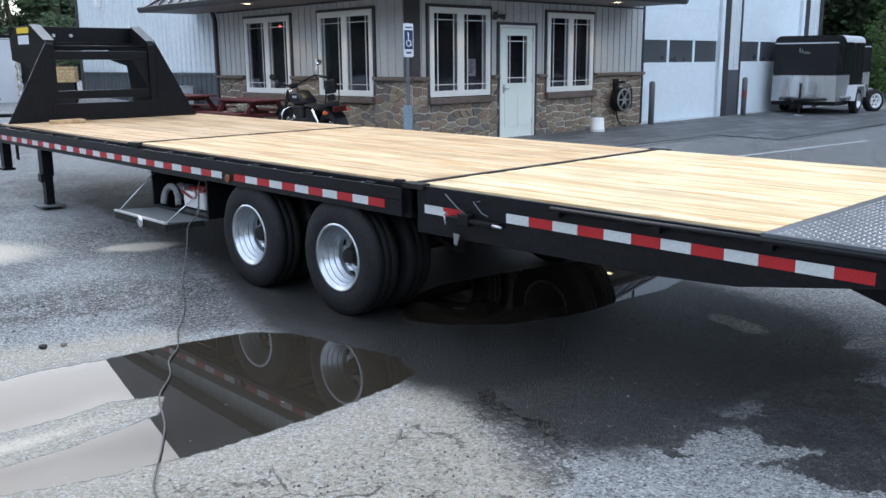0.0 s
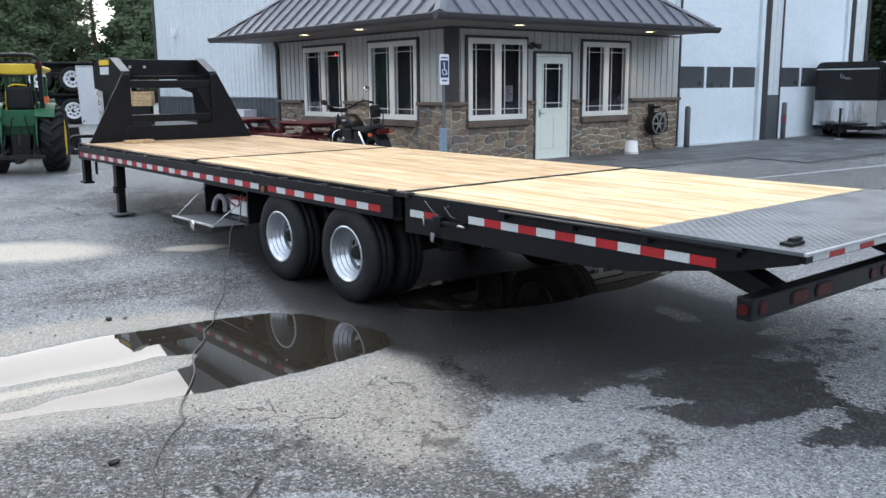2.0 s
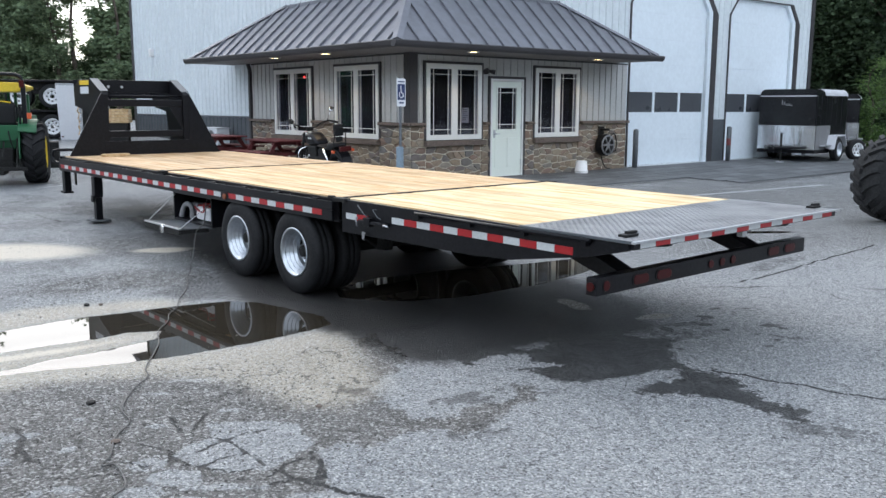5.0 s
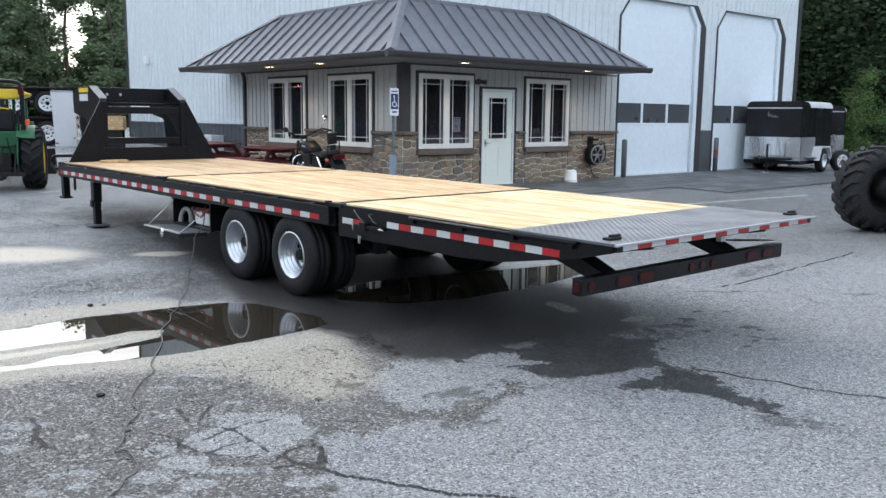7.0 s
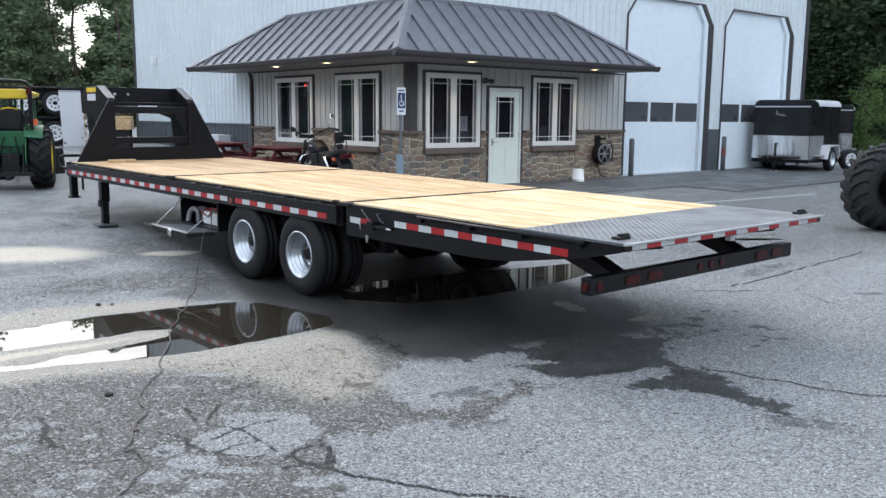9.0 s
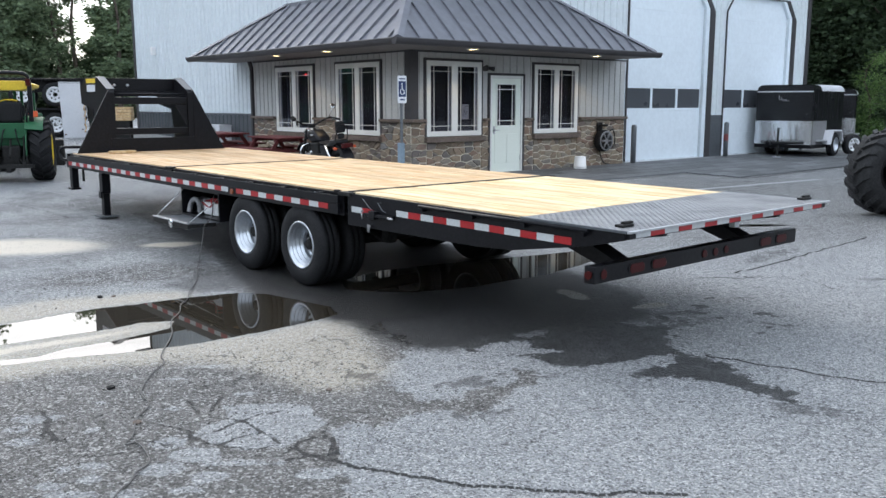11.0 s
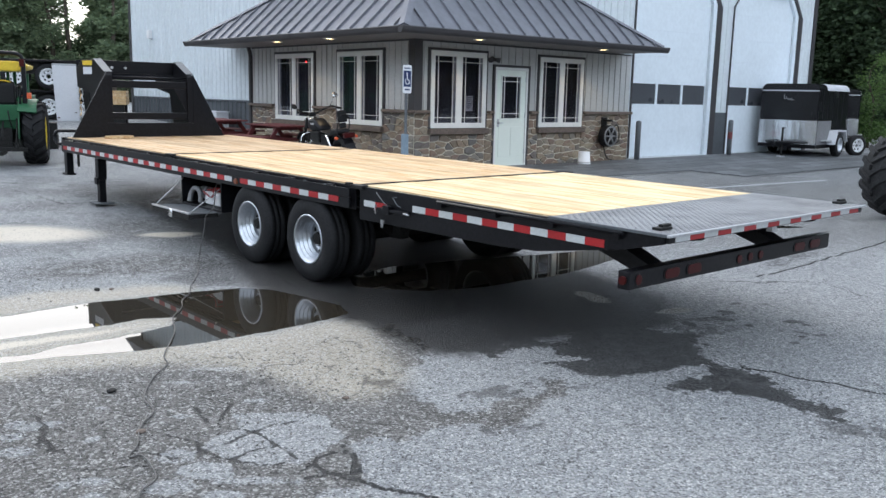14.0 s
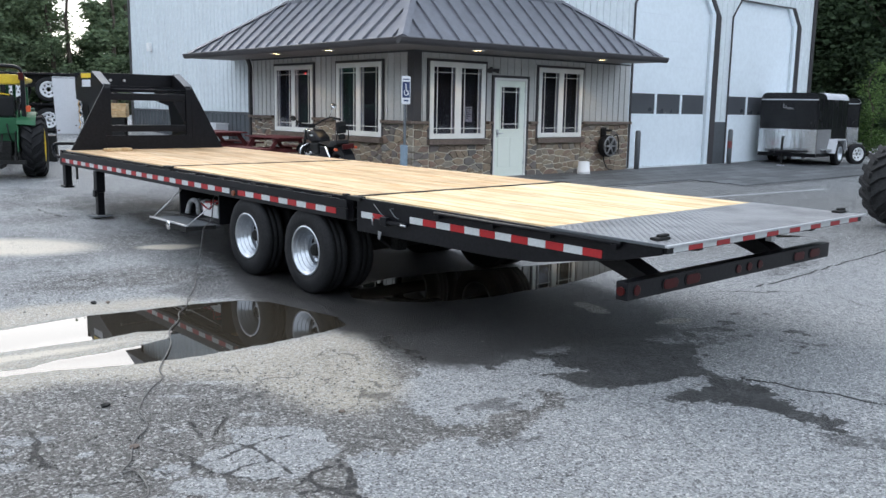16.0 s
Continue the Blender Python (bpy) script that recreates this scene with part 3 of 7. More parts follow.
    # darkens wet ground and paints in the trailer's shade
    col = mix_col(t, most(mul(most(wet, mul(grain_wet, 0.9)), less(mul(silt, 0.35))), mul(damp_shade, less(mul(hole, 0.85)))), col, mix_col(t, 1.0, col, (0.162, 0.156, 0.154), "MULTIPLY"))
    # wet film round the wheels; its dark colour also paints in their shade
    shade_film = mul(ramp(t, blobs(soft_wob, ((-6.35, -7.8, 0.75, 0.7, 0), (-6.1, -6.7, 0.75, 1.3, 0))), 0.0, 0.4), most(wet, damp_shade))
    col = mix_col(t, mul(shade_film, 0.55), col, (0.012, 0.0115, 0.0105))
    col = mix_col(t, puddle, col, (0.027, 0.0225, 0.0165))
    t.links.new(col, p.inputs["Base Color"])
    near = most(silt, worn)
    r = math_node(t, "SUBTRACT", math_node(t, "SUBTRACT", 0.80, mul(near, 0.22)), most(mul(wet, 0.40), mul(shade_film, 0.48)))
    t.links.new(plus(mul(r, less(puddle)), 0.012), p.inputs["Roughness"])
    p.inputs["IOR"].default_value = 1.36
    t.links.new(plus(mul(puddle, 0.12), plus(plus(mul(mul(near, less(wet)), 0.22), mul(mul(wet, less(puddle)), 0.12)), 0.16)), p.inputs["Specular IOR Level"])
    hgt = plus(plus(grit.outputs[0], mul(agg.outputs["Distance"], 0.6)), mul(big.outputs["Distance"], 0.5))
    hgt = math_node(t, "SUBTRACT", hgt, mul(crack, 2.5))
    b = add(t, "ShaderNodeBump", Distance=0.014)
    t.links.new(hgt, b.inputs["Height"])
    t.links.new(mul(less(puddle), 0.95), b.inputs["Strength"])
    t.links.new(b.outputs[0], p.inputs["Normal"])
    return m


def axis_steps(*spans):
    """Grid lines over several spans (low, high, step); the finer ones come last."""
    out = []
    for lo, hi, step in spans:
        out = [v for v in out if not lo - step * 0.5 < v < hi + step * 0.5] + list(np.arange(lo, hi + step * 0.01, step))
    return sorted(out)


def make_ground():
    xs = axis_steps((-400, 400, 25), (-20, 24, 0.8), (-12, 2, 0.12), (-9.8, -4.6, 0.025))
    ys = axis_steps((-300, 500, 25), (-20, 32, 0.8), (-12.4, -1.2, 0.12), (-11.6, -6.2, 0.025))
    n = len(xs)
    verts = [(x, y, ground_z(x, y)) for y in ys for x in xs]
    faces = [(j * n + i, j * n + i + 1, (j + 1) * n + i + 1, (j + 1) * n + i) for j in range(len(ys) - 1) for i in range(n - 1)]
    me = bpy.data.meshes.new("ground")
    me.from_pydata(verts, [], faces)
    me.polygons.foreach_set("use_smooth", [True] * len(faces))
    P = np.array(verts)
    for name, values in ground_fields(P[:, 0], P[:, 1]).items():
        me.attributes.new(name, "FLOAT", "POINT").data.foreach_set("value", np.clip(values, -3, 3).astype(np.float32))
    me.materials.append(ground_material())
    tagged(new("ground", me), "cracked grey asphalt yard with wet stains and puddles", "ground", kind="structure")


make_ground()

# ---- building blocks ----
def box(bm, x0, x1, y0, y1, z0, z1):
    vs = [bm.verts.new(c) for c in ((x0, y0, z0), (x1, y0, z0), (x1, y1, z0), (x0, y1, z0), (x0, y0, z1), (x1, y0, z1), (x1, y1, z1), (x0, y1, z1))]
    for f in ((0, 3, 2, 1), (4, 5, 6, 7), (0, 1, 5, 4), (1, 2, 6, 5), (2, 3, 7, 6), (3, 0, 4, 7)):
        bm.faces.new([vs[i] for i in f])
    return vs


def boxes(*rows, bevel=0.0):
    bm = bmesh.new()
    for r in rows:
        box(bm, *r)
    if bevel:
        bmesh.ops.bevel(bm, geom=bm.edges[:], offset=bevel, segments=2, profile=0.6, affect="EDGES")
    return bm


def prism(outline, axis, lo, hi, bevel=0.0):
    """An outline in the plane across axis, drawn out from lo to hi."""
    bm = bmesh.new()
    put = {"x": lambda a, b, c: (c, a, b), "y": lambda a, b, c: (a, c, b), "z": lambda a, b, c: (a, b, c)}[axis]
    near, far = [bm.verts.new(put(a, b, lo)) for a, b in outline], [bm.verts.new(put(a, b, hi)) for a, b in outline]
    n = len(outline)
    bm.faces.new(near), bm.faces.new(far[::-1])
    for i in range(n):
        bm.faces.new((near[i], far[i], far[(i + 1) % n], near[(i + 1) % n]))
    bmesh.ops.recalc_face_normals(bm, faces=bm.faces[:])
    if bevel:
        bmesh.ops.bevel(bm, geom=bm.edges[:], offset=bevel, segments=2, profile=0.6, affect="EDGES")
    return bm


def rod(bm, a, b, r, r2=None, seg=10):
    a, b = Vector(a), Vector(b)
    q = (b - a).to_track_quat("Z", "Y").to_matrix()
    rings = []
    for c, rr in ((a, r), (b, r if r2 is None else r2)):
        rings.append([bm.verts.new(c + q @ Vector((rr * math.cos(k * math.tau / seg), rr * math.sin(k * math.tau / seg), 0))) for k in range(seg)])
    for k in range(seg):
        f = bm.faces.new((rings[0][k], rings[0][(k + 1) % seg], rings[1][(k + 1) % seg], rings[1][k]))
        f.smooth = True
    bm.faces.new(rings[0][::-1]), bm.faces.new(rings[1])


def rods(*rows, seg=10):
    bm = bmesh.new()
    for r in rows:
        rod(bm, *r, seg=seg)
    return bm


def tube(points, r, seg=8):
    """A bent pipe, hose or cord through the points."""
    bm = bmesh.new()
    pts = [Vector(p) for p in points]
    prev = None
    for i, p in enumerate(pts):
        d = (pts[min(i + 1, len(pts) - 1)] - pts[max(i - 1, 0)]).normalized()
        q = d.to_track_quat("Z", "Y").to_matrix()
        ring = [bm.verts.new(p + q @ Vector((r * math.cos(k * math.tau / seg), r * math.sin(k * math.tau / seg), 0))) for k in range(seg)]
        if prev:
            base = min(range(seg), key=lambda s: (ring[s].co - prev[0].co).length)
            ring = ring[base:] + ring[:base]
            for k in range(seg):
                bm.faces.new((prev[k], prev[(k + 1) % seg], ring[(k + 1) % seg], ring[k])).smooth = True
        else:
            bm.faces.new(ring[::-1])
        prev = ring
    bm.faces.new(prev)
    bmesh.ops.recalc_face_normals(bm, faces=bm.faces[:])
    return bm


def smooth_path(points, n=6):
    pts = [Vector(p) for p in points]
    out = []
    for i in range(len(pts) - 1):
        p0, p1, p2, p3 = pts[max(i - 1, 0)], pts[i], pts[i + 1], pts[min(i + 2, len(pts) - 1)]
        for k in range(n):
            s = k / n
            out.append(0.5 * (2 * p1 + (p2 - p0) * s + (2 * p0 - 5 * p1 + 4 * p2 - p3) * s * s + (3 * p1 - p0 - 3 * p2 + p3) * s ** 3))
    return out + [pts[-1]]


def lathe(profile, seg=40, axis="x"):
    """Profile rows of (radius, along), turned about the axis."""
    bm = bmesh.new()
    rings = []
    for r, a in profile:
        ring = []
        for k in range(seg):
            c, s = r * math.cos(k * math.tau / seg), r * math.sin(k * math.tau / seg)
            ring.append(bm.verts.new((a, c, s) if axis == "x" else (c, s, a)))
        rings.append(ring)
    for p, q in zip(rings, rings[1:]):
        for k in range(seg):
            bm.faces.new((p[k], p[(k + 1) % seg], q[(k + 1) % seg], q[k])).smooth = True
    bmesh.ops.recalc_face_normals(bm, faces=bm.faces[:])
    return bm


def mesh_of(name, bm, material, smooth=False):
    me = bpy.data.meshes.new(name)
    if smooth:
        for f in bm.faces:
            f.smooth = True
    bm.to_mesh(me)
    bm.free()
    me.materials.append(material)
    return me


def part(name, bm, material, parent, label="", kind="", m=None):
    me = bm if isinstance(bm, bpy.types.Mesh) else mesh_of(name, bm, material)
    ob = new(name, me)
    ob.parent = parent
    if m is not None:
        ob.matrix_basis = m
    return tagged(ob, label, kind=kind)


def thing(name, m, label, category, group="", kind=""):
    ob = new(name)
    ob.empty_display_size = 0.1
    ob.matrix_basis = m
    return tagged(ob, label, category, group, kind)


def solid(name, bm, material, label, category, kind="", group=""):
    return tagged(new(name, mesh_of(name, bm, material)), label, category, group, kind)


def pierced(length, z0, z1, y0, y1, holes):
    """A wall slab along x with rectangular openings (x0, x1, z0, z1)."""
    xs = sorted({0.0, length, *[h[0] for h in holes], *[h[1] for h in holes]})
    zs = sorted({z0, z1, *[h[2] for h in holes], *[h[3] for h in holes]})
    bm = bmesh.new()
    for a, b in zip(xs, xs[1:]):
        run = None
        for c, d in zip(zs, zs[1:]):
            mx, mz = (a + b) / 2, (c + d) / 2
            if any(h[0] < mx < h[1] and h[2] < mz < h[3] for h in holes):
                if run:
                    box(bm, a, b, y0, y1, *run)
                run = None
            else:
                run = (run[0], d) if run else (c, d)
        if run:
            box(bm, a, b, y0, y1, *run)
    return bm


# ---- the workshop building ----
SIDE = pose(0, 0, 0, 0, 0, -90)   # local x runs towards -y of the yard, outward is -x
FRONT_LEN, SIDE_LEN, EAVES = 15.05, 14.33, 6.6
STONE_X, STONE_Y = 6.44, 6.37
WIN_Z0, WIN_Z1 = 0.99, 2.47
FRONT_WIN = ((0.33, 1.77), (3.33, 4.73))
SIDE_WIN = ((3.52, 5.19), (0.955, 2.565))
GATES = ((6.56, 9.72), (10.70, 13.87))
GATE_Z = (0.235, 4.52)
DOOR = (2.03, 2.99, 0.185, 2.215)

front_holes = [(a, b, WIN_Z0, WIN_Z1) for a, b in FRONT_WIN] + [DOOR] + [(a, b, *GATE_Z) for a, b in GATES]
wall_front = solid("wall_front", pierced(FRONT_LEN, -0.4, EAVES, 0.0, 0.2, front_holes), WHITEMETAL, "white ribbed steel workshop wall with garage doors", "wall", "structure")
side_holes = [(SIDE_LEN - b, SIDE_LEN - a, WIN_Z0, WIN_Z1) for a, b in SIDE_WIN]
side_bm = pierced(SIDE_LEN - 0.2, -0.4, EAVES, 0.0, 0.2, side_holes)
bmesh.ops.translate(side_bm, verts=side_bm.verts[:], vec=(-SIDE_LEN, 0, 0))
wall_side = solid("wall_side", side_bm, WHITEMETAL, "white ribbed steel workshop side wall", "wall", "structure")
wall_side.matrix_basis = SIDE
solid("wall_back", boxes((0.2, FRONT_LEN, SIDE_LEN - 0.2, SIDE_LEN, -0.4, EAVES), (FRONT_LEN - 0.2, FRONT_LEN, 0.2, SIDE_LEN - 0.2, -0.4, EAVES)), WHITEMETAL, "white steel workshop rear walls", "wall", "structure")
solid("workshop_roof", prism(((-0.5, EAVES + 0.002), (SIDE_LEN / 2, EAVES + 2.6), (SIDE_LEN + 0.5, EAVES + 0.002)), "x", -0.4, FRONT_LEN + 0.4), ROOF, "charcoal steel gable roof of the workshop", "roof", "structure")
solid("workshop_floor", boxes((0.2, FRONT_LEN - 0.2, 0.2, SIDE_LEN - 0.2, 0.0, 0.17)), MORTAR, "bare concrete workshop floor", "floor", "structure")
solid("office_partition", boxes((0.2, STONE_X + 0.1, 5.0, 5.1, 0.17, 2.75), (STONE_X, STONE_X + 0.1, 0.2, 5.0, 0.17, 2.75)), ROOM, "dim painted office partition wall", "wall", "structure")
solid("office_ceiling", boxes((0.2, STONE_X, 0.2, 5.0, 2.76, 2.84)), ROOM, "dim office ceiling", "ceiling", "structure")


def rib_strip(bm, x, z0, z1, w=0.035, d=0.022):
    vs = [bm.verts.new(c) for c in ((x - w, 0, z0), (x - w * 0.5, -d, z0), (x + w * 0.5, -d, z0), (x + w, 0, z0), (x - w, 0, z1), (x - w * 0.5, -d, z1), (x + w * 0.5, -d, z1), (x + w, 0, z1))]
    for f in ((0, 1, 5, 4), (1, 2, 6, 5), (2, 3, 7, 6), (0, 4, 7, 3)[::-1]):
        bm.faces.new([vs[i] for i in f])


def ribs(spans, step=0.23):
    bm = bmesh.new()
    for x0, x1, z0, z1 in spans:
        n = max(1, int((x1 - x0) / step))
        for k in range(n + 1):
            x = x0 + 0.04 + k * step
            if x < x1 - 0.03:
                rib_strip(bm, x, z0, z1)
    return bm


part("siding_ribs", ribs(((0.1, STONE_X, 2.75, EAVES), (STONE_X, 14.9, 4.62, EAVES), (10.14, 10.62, 1.36, 4.6), (14.26, 14.9, 0.24, 4.6))), WHITEMETAL, wall_front)
part("siding_ribs", ribs(((-SIDE_LEN + 0.1, -STONE_Y - 0.12, 1.4, EAVES), (-STONE_Y, -0.1, 2.75, EAVES))), WHITEMETAL, wall_side)
wains = solid("wainscot_side", boxes((-SIDE_LEN + 0.1, -STONE_Y - 0.1, -0.012, 0.0 - 0.003, 0.2, 1.34)), GREYMETAL, "slate grey ribbed steel wainscot under the white siding", "wainscot", "structure")
wains.matrix_basis = SIDE
gw = ribs(((-SIDE_LEN + 0.1, -STONE_Y - 0.12, 0.2, 1.34),))
bmesh.ops.translate(gw, verts=gw.verts[:], vec=(0, -0.012, 0))
part("siding_ribs", gw, GREYMETAL, wains)
part("drip_cap", boxes((-SIDE_LEN + 0.1, -STONE_Y - 0.1, -0.045, -0.002, 1.342, 1.385), bevel=0.006), GREYMETAL, wains)
solid("corner_trim", boxes((14.93, 15.09, -0.04, -0.002, 0.2, EAVES), (15.052, 15.09, -0.002, 0.2, 0.2, EAVES)), TRIM, "dark bronze corner trim of the workshop", "trim", "structure")
ct = solid("corner_trim", boxes((-SIDE_LEN - 0.04, -SIDE_LEN + 0.1, -0.04, -0.002, 0.2, EAVES), (-SIDE_LEN - 0.04, -SIDE_LEN - 0.002, -0.002, 0.2, 0.2, EAVES)), TRIM, "dark bronze corner trim of the workshop", "trim", "structure")
ct.matrix_basis = SIDE

# office siding: boards behind battens, above the stone
def office_siding(length, holes, place, name):
    sid = thing(name, place, "greige board and batten siding of the office", "siding", kind="structure")
    z0, z1 = 1.335, 2.66
    cuts = [(a, b, c, d) for a, b, c, d in holes]
    bm = bmesh.new()
    xs = sorted({0.12, length, *[h[0] for h in cuts], *[h[1] for h in cuts]})
    for a, b in zip(xs, xs[1:]):
        h = [c for c in cuts if c[0] <= a and b <= c[1]]
        spans = [(z0, z1)] if not h else [(h[0][3], z1)]
        for s in spans:
            box(bm, a, b, -0.03, -0.002, *s)
    part("board_panel", bm, SIDING, sid)
    k = 0.2
    while k < length - 0.03:
        h = [c for c in cuts if c[0] - 0.08 < k < c[1] + 0.08]
        part("batten", boxes((k - 0.022, k + 0.022, -0.05, -0.0302, z0 if not h else h[0][3] + 0.07, z1)), SIDING, sid)
        k += 0.203
    part("frieze_board", boxes((0.12, length, -0.056, -0.0502, 2.625, 2.66)), TRIM, sid)
    return sid


office_siding(STONE_X, front_holes[:3], Matrix.Identity(4), "siding_front")
office_siding(STONE_Y, [(a, b, WIN_Z0, WIN_Z1) for a, b in SIDE_WIN], pose(0, 0, 0, 0, 0, 90) @ Matrix.Diagonal((1, -1, 1, 1)), "siding_side")
corner = thing("corner_post", Matrix.Identity(4), "dark bronze corner board of the office", "trim", kind="structure")
part("board", boxes((-0.062, 0.13, -0.062, -0.004, 1.33, 2.66)), TRIM, corner)
part("board", boxes((-0.062, -0.004, -0.0038, 0.13, 1.33, 2.66)), TRIM, corner)


# windows and doors
def muntins(x0, x1, z0, z1, y, inset=0.085, w=0.006):
    return boxes((x0 + inset - w, x0 + inset + w, y - 0.006, y + 0.006, z0, z1), (x1 - inset - w, x1 - inset + w, y - 0.006, y + 0.006, z0, z1),
                 (x0, x1, y - 0.0058, y + 0.0058, z1 - inset * 1.2 - w, z1 - inset * 1.2 + w), (x0, x1, y - 0.0058, y + 0.0058, z0 + inset * 1.2 - w, z0 + inset * 1.2 + w))


def frame_ring(x0, x1, z0, z1, w, y0, y1, bevel=0.004):
    return boxes((x0, x0 + w, y0, y1, z0, z1), (x1 - w, x1, y0, y1, z0, z1), (x0 + w, x1 - w, y0, y1, z1 - w, z1), (x0 + w, x1 - w, y0, y1, z0, z0 + w), bevel=bevel)


def window(name, place, w, h, label):
    win = thing(name, place, label, "window", "office windows", "structure")
    part("outer_trim", frame_ring(-0.05, w + 0.05, -0.01, h + 0.05, 0.047, -0.07, -0.004), TRIM, win, "dark bronze trim")
    part("window_frame", frame_ring(0.0, w, 0.0, h, 0.075, -0.085, 0.05), VINYL, win)
    part("mullion", boxes((w / 2 - 0.055, w / 2 + 0.055, -0.08, 0.048, 0.075, h - 0.075), bevel=0.004), VINYL, win)
    # dark ring added over the wall edge, which would otherwise show brightly lit
    part("reveal_liner", frame_ring(0.002, w - 0.002, 0.002, h - 0.002, 0.03, 0.052, 0.215), TRIM, win, "dark liner added to hide the lit wall reveal")
    for a, b in ((0.075, w / 2 - 0.055), (w / 2 + 0.055, w - 0.075)):
        sash = part("sash", frame_ring(a, b, 0.075, h - 0.075, 0.025, -0.078, -0.02, 0.003), VINYL, win)
        pane = part("pane", boxes((a + 0.026, b - 0.026, -0.060, -0.054, 0.101, h - 0.101)), PANE, sash)
        pane.visible_shadow = False
        part("muntin", muntins(a + 0.025, b - 0.025, 0.10, h - 0.10, -0.067), VINYL, sash)
    part("window_sill", boxes((-0.06, w + 0.06, -0.16, -0.005, -0.115, -0.012), bevel=0.012), CAP, win, "brown stone sill")
    return win


for k, (a, b) in enumerate(FRONT_WIN):
    window("window_%d" % (k + 1), pose(a, 0, WIN_Z0), b - a, WIN_Z1 - WIN_Z0, "white double casement window with prairie muntins and bronze trim")
for k, (a, b) in enumerate(SIDE_WIN):
    window("window_%d" % (k + 3), pose(0, b, WIN_Z0, 0, 0, -90), b - a, WIN_Z1 - WIN_Z0, "white double casement window in the office side wall")


def entry_door():
    x0, x1, z0, z1 = DOOR
    d = thing("door_1", pose(x0, 0, z0), "white entry door with muntined half glass, closed", "door", kind="structure")
    w, h = x1 - x0, z1 - z0
    part("outer_trim", boxes((-0.05, -0.002, -0.075, -0.004, 0, h + 0.05), (w + 0.002, w + 0.05, -0.075, -0.004, 0, h + 0.05), (-0.002, w + 0.002, -0.075, -0.004, h + 0.002, h + 0.05)), TRIM, d, "dark bronze trim")
    part("door_frame", boxes((0, 0.05, -0.065, 0.12, 0, h), (w - 0.05, w, -0.065, 0.12, 0, h), (0.05, w - 0.05, -0.065, 0.12, h - 0.05, h), bevel=0.004), VINYL, d)
    gx0, gx1, gz0, gz1 = 0.21, w - 0.21, 0.99, 1.85
    leaf = part("door_leaf", pierced(w - 0.112, 0.012, h - 0.055, -0.045, 0.0, [(gx0 - 0.056, gx1 - 0.056, gz0, gz1)]), DOORPAINT, d, m=pose(0.056, 0, 0))
    part("glass_frame", frame_ring(gx0 - 0.056 - 0.03, gx1 - 0.056 + 0.03, gz0 - 0.03, gz1 + 0.03, 0.035, -0.06, -0.046, 0.004), DOORPAINT, leaf)
    p = part("pane", boxes((gx0 - 0.052, gx1 - 0.06, -0.03, -0.022, gz0 + 0.004, gz1 - 0.004)), PANE, leaf)
    p.visible_shadow = False
    part("muntin", muntins(gx0 - 0.05, gx1 - 0.062, gz0 + 0.006, gz1 - 0.006, -0.036, 0.08, 0.008), VINYL, leaf)
    for a, b in ((0.09, 0.40), (w - 0.512, w - 0.202)):
        part("raised_panel", boxes((a, b, -0.053, -0.0452, 0.2, 0.82), bevel=0.006), DOORPAINT, leaf)
    hnd = rods(((0.07, -0.045, 0.9), (0.07, -0.10, 0.9), 0.026, 0.02), ((0.07, -0.09, 0.9), (0.19, -0.09, 0.9), 0.011, 0.009))
    box(hnd, 0.045, 0.095, -0.056, -0.0455, 0.82, 0.98)
    part("door_handle", hnd, GALV, leaf, "satin lever handle")
    for z in (0.25, 1.0, 1.75):
        part("hinge", boxes((w - 0.118, w - 0.1, -0.056, -0.0455, z, z + 0.1)), GALV, leaf)
    part("threshold", boxes((0.0, w, -0.12, 0.1, -0.03, 0.01), bevel=0.005), GALV, d)


entry_door()
sheet = solid("posted_notice", boxes((1.36, 1.55, 0.075, 0.079, 1.32, 1.62)), PAPER, "white notice sheet with grey text bars on the window", "notice")
part("text_bar", boxes(*[(1.385, 1.525 - 0.03 * (k % 3), 0.0725, 0.0748, 1.58 - 0.04 * k, 1.592 - 0.04 * k) for k in range(6)]), BLACKPLASTIC, sheet)
neon = solid("neon_sign", tube([(0.21, 4.27 + 0.024 * math.cos(a), 2.30 + 0.022 * math.sin(a)) for a in np.linspace(0, 6.2, 14)], 0.008), NEON, "small lit red open sign inside the window", "sign")
part("hanger", rods(((0.21, 4.27, 2.33), (0.21, 4.27, 2.45), 0.003)), BLACKPLASTIC, neon)


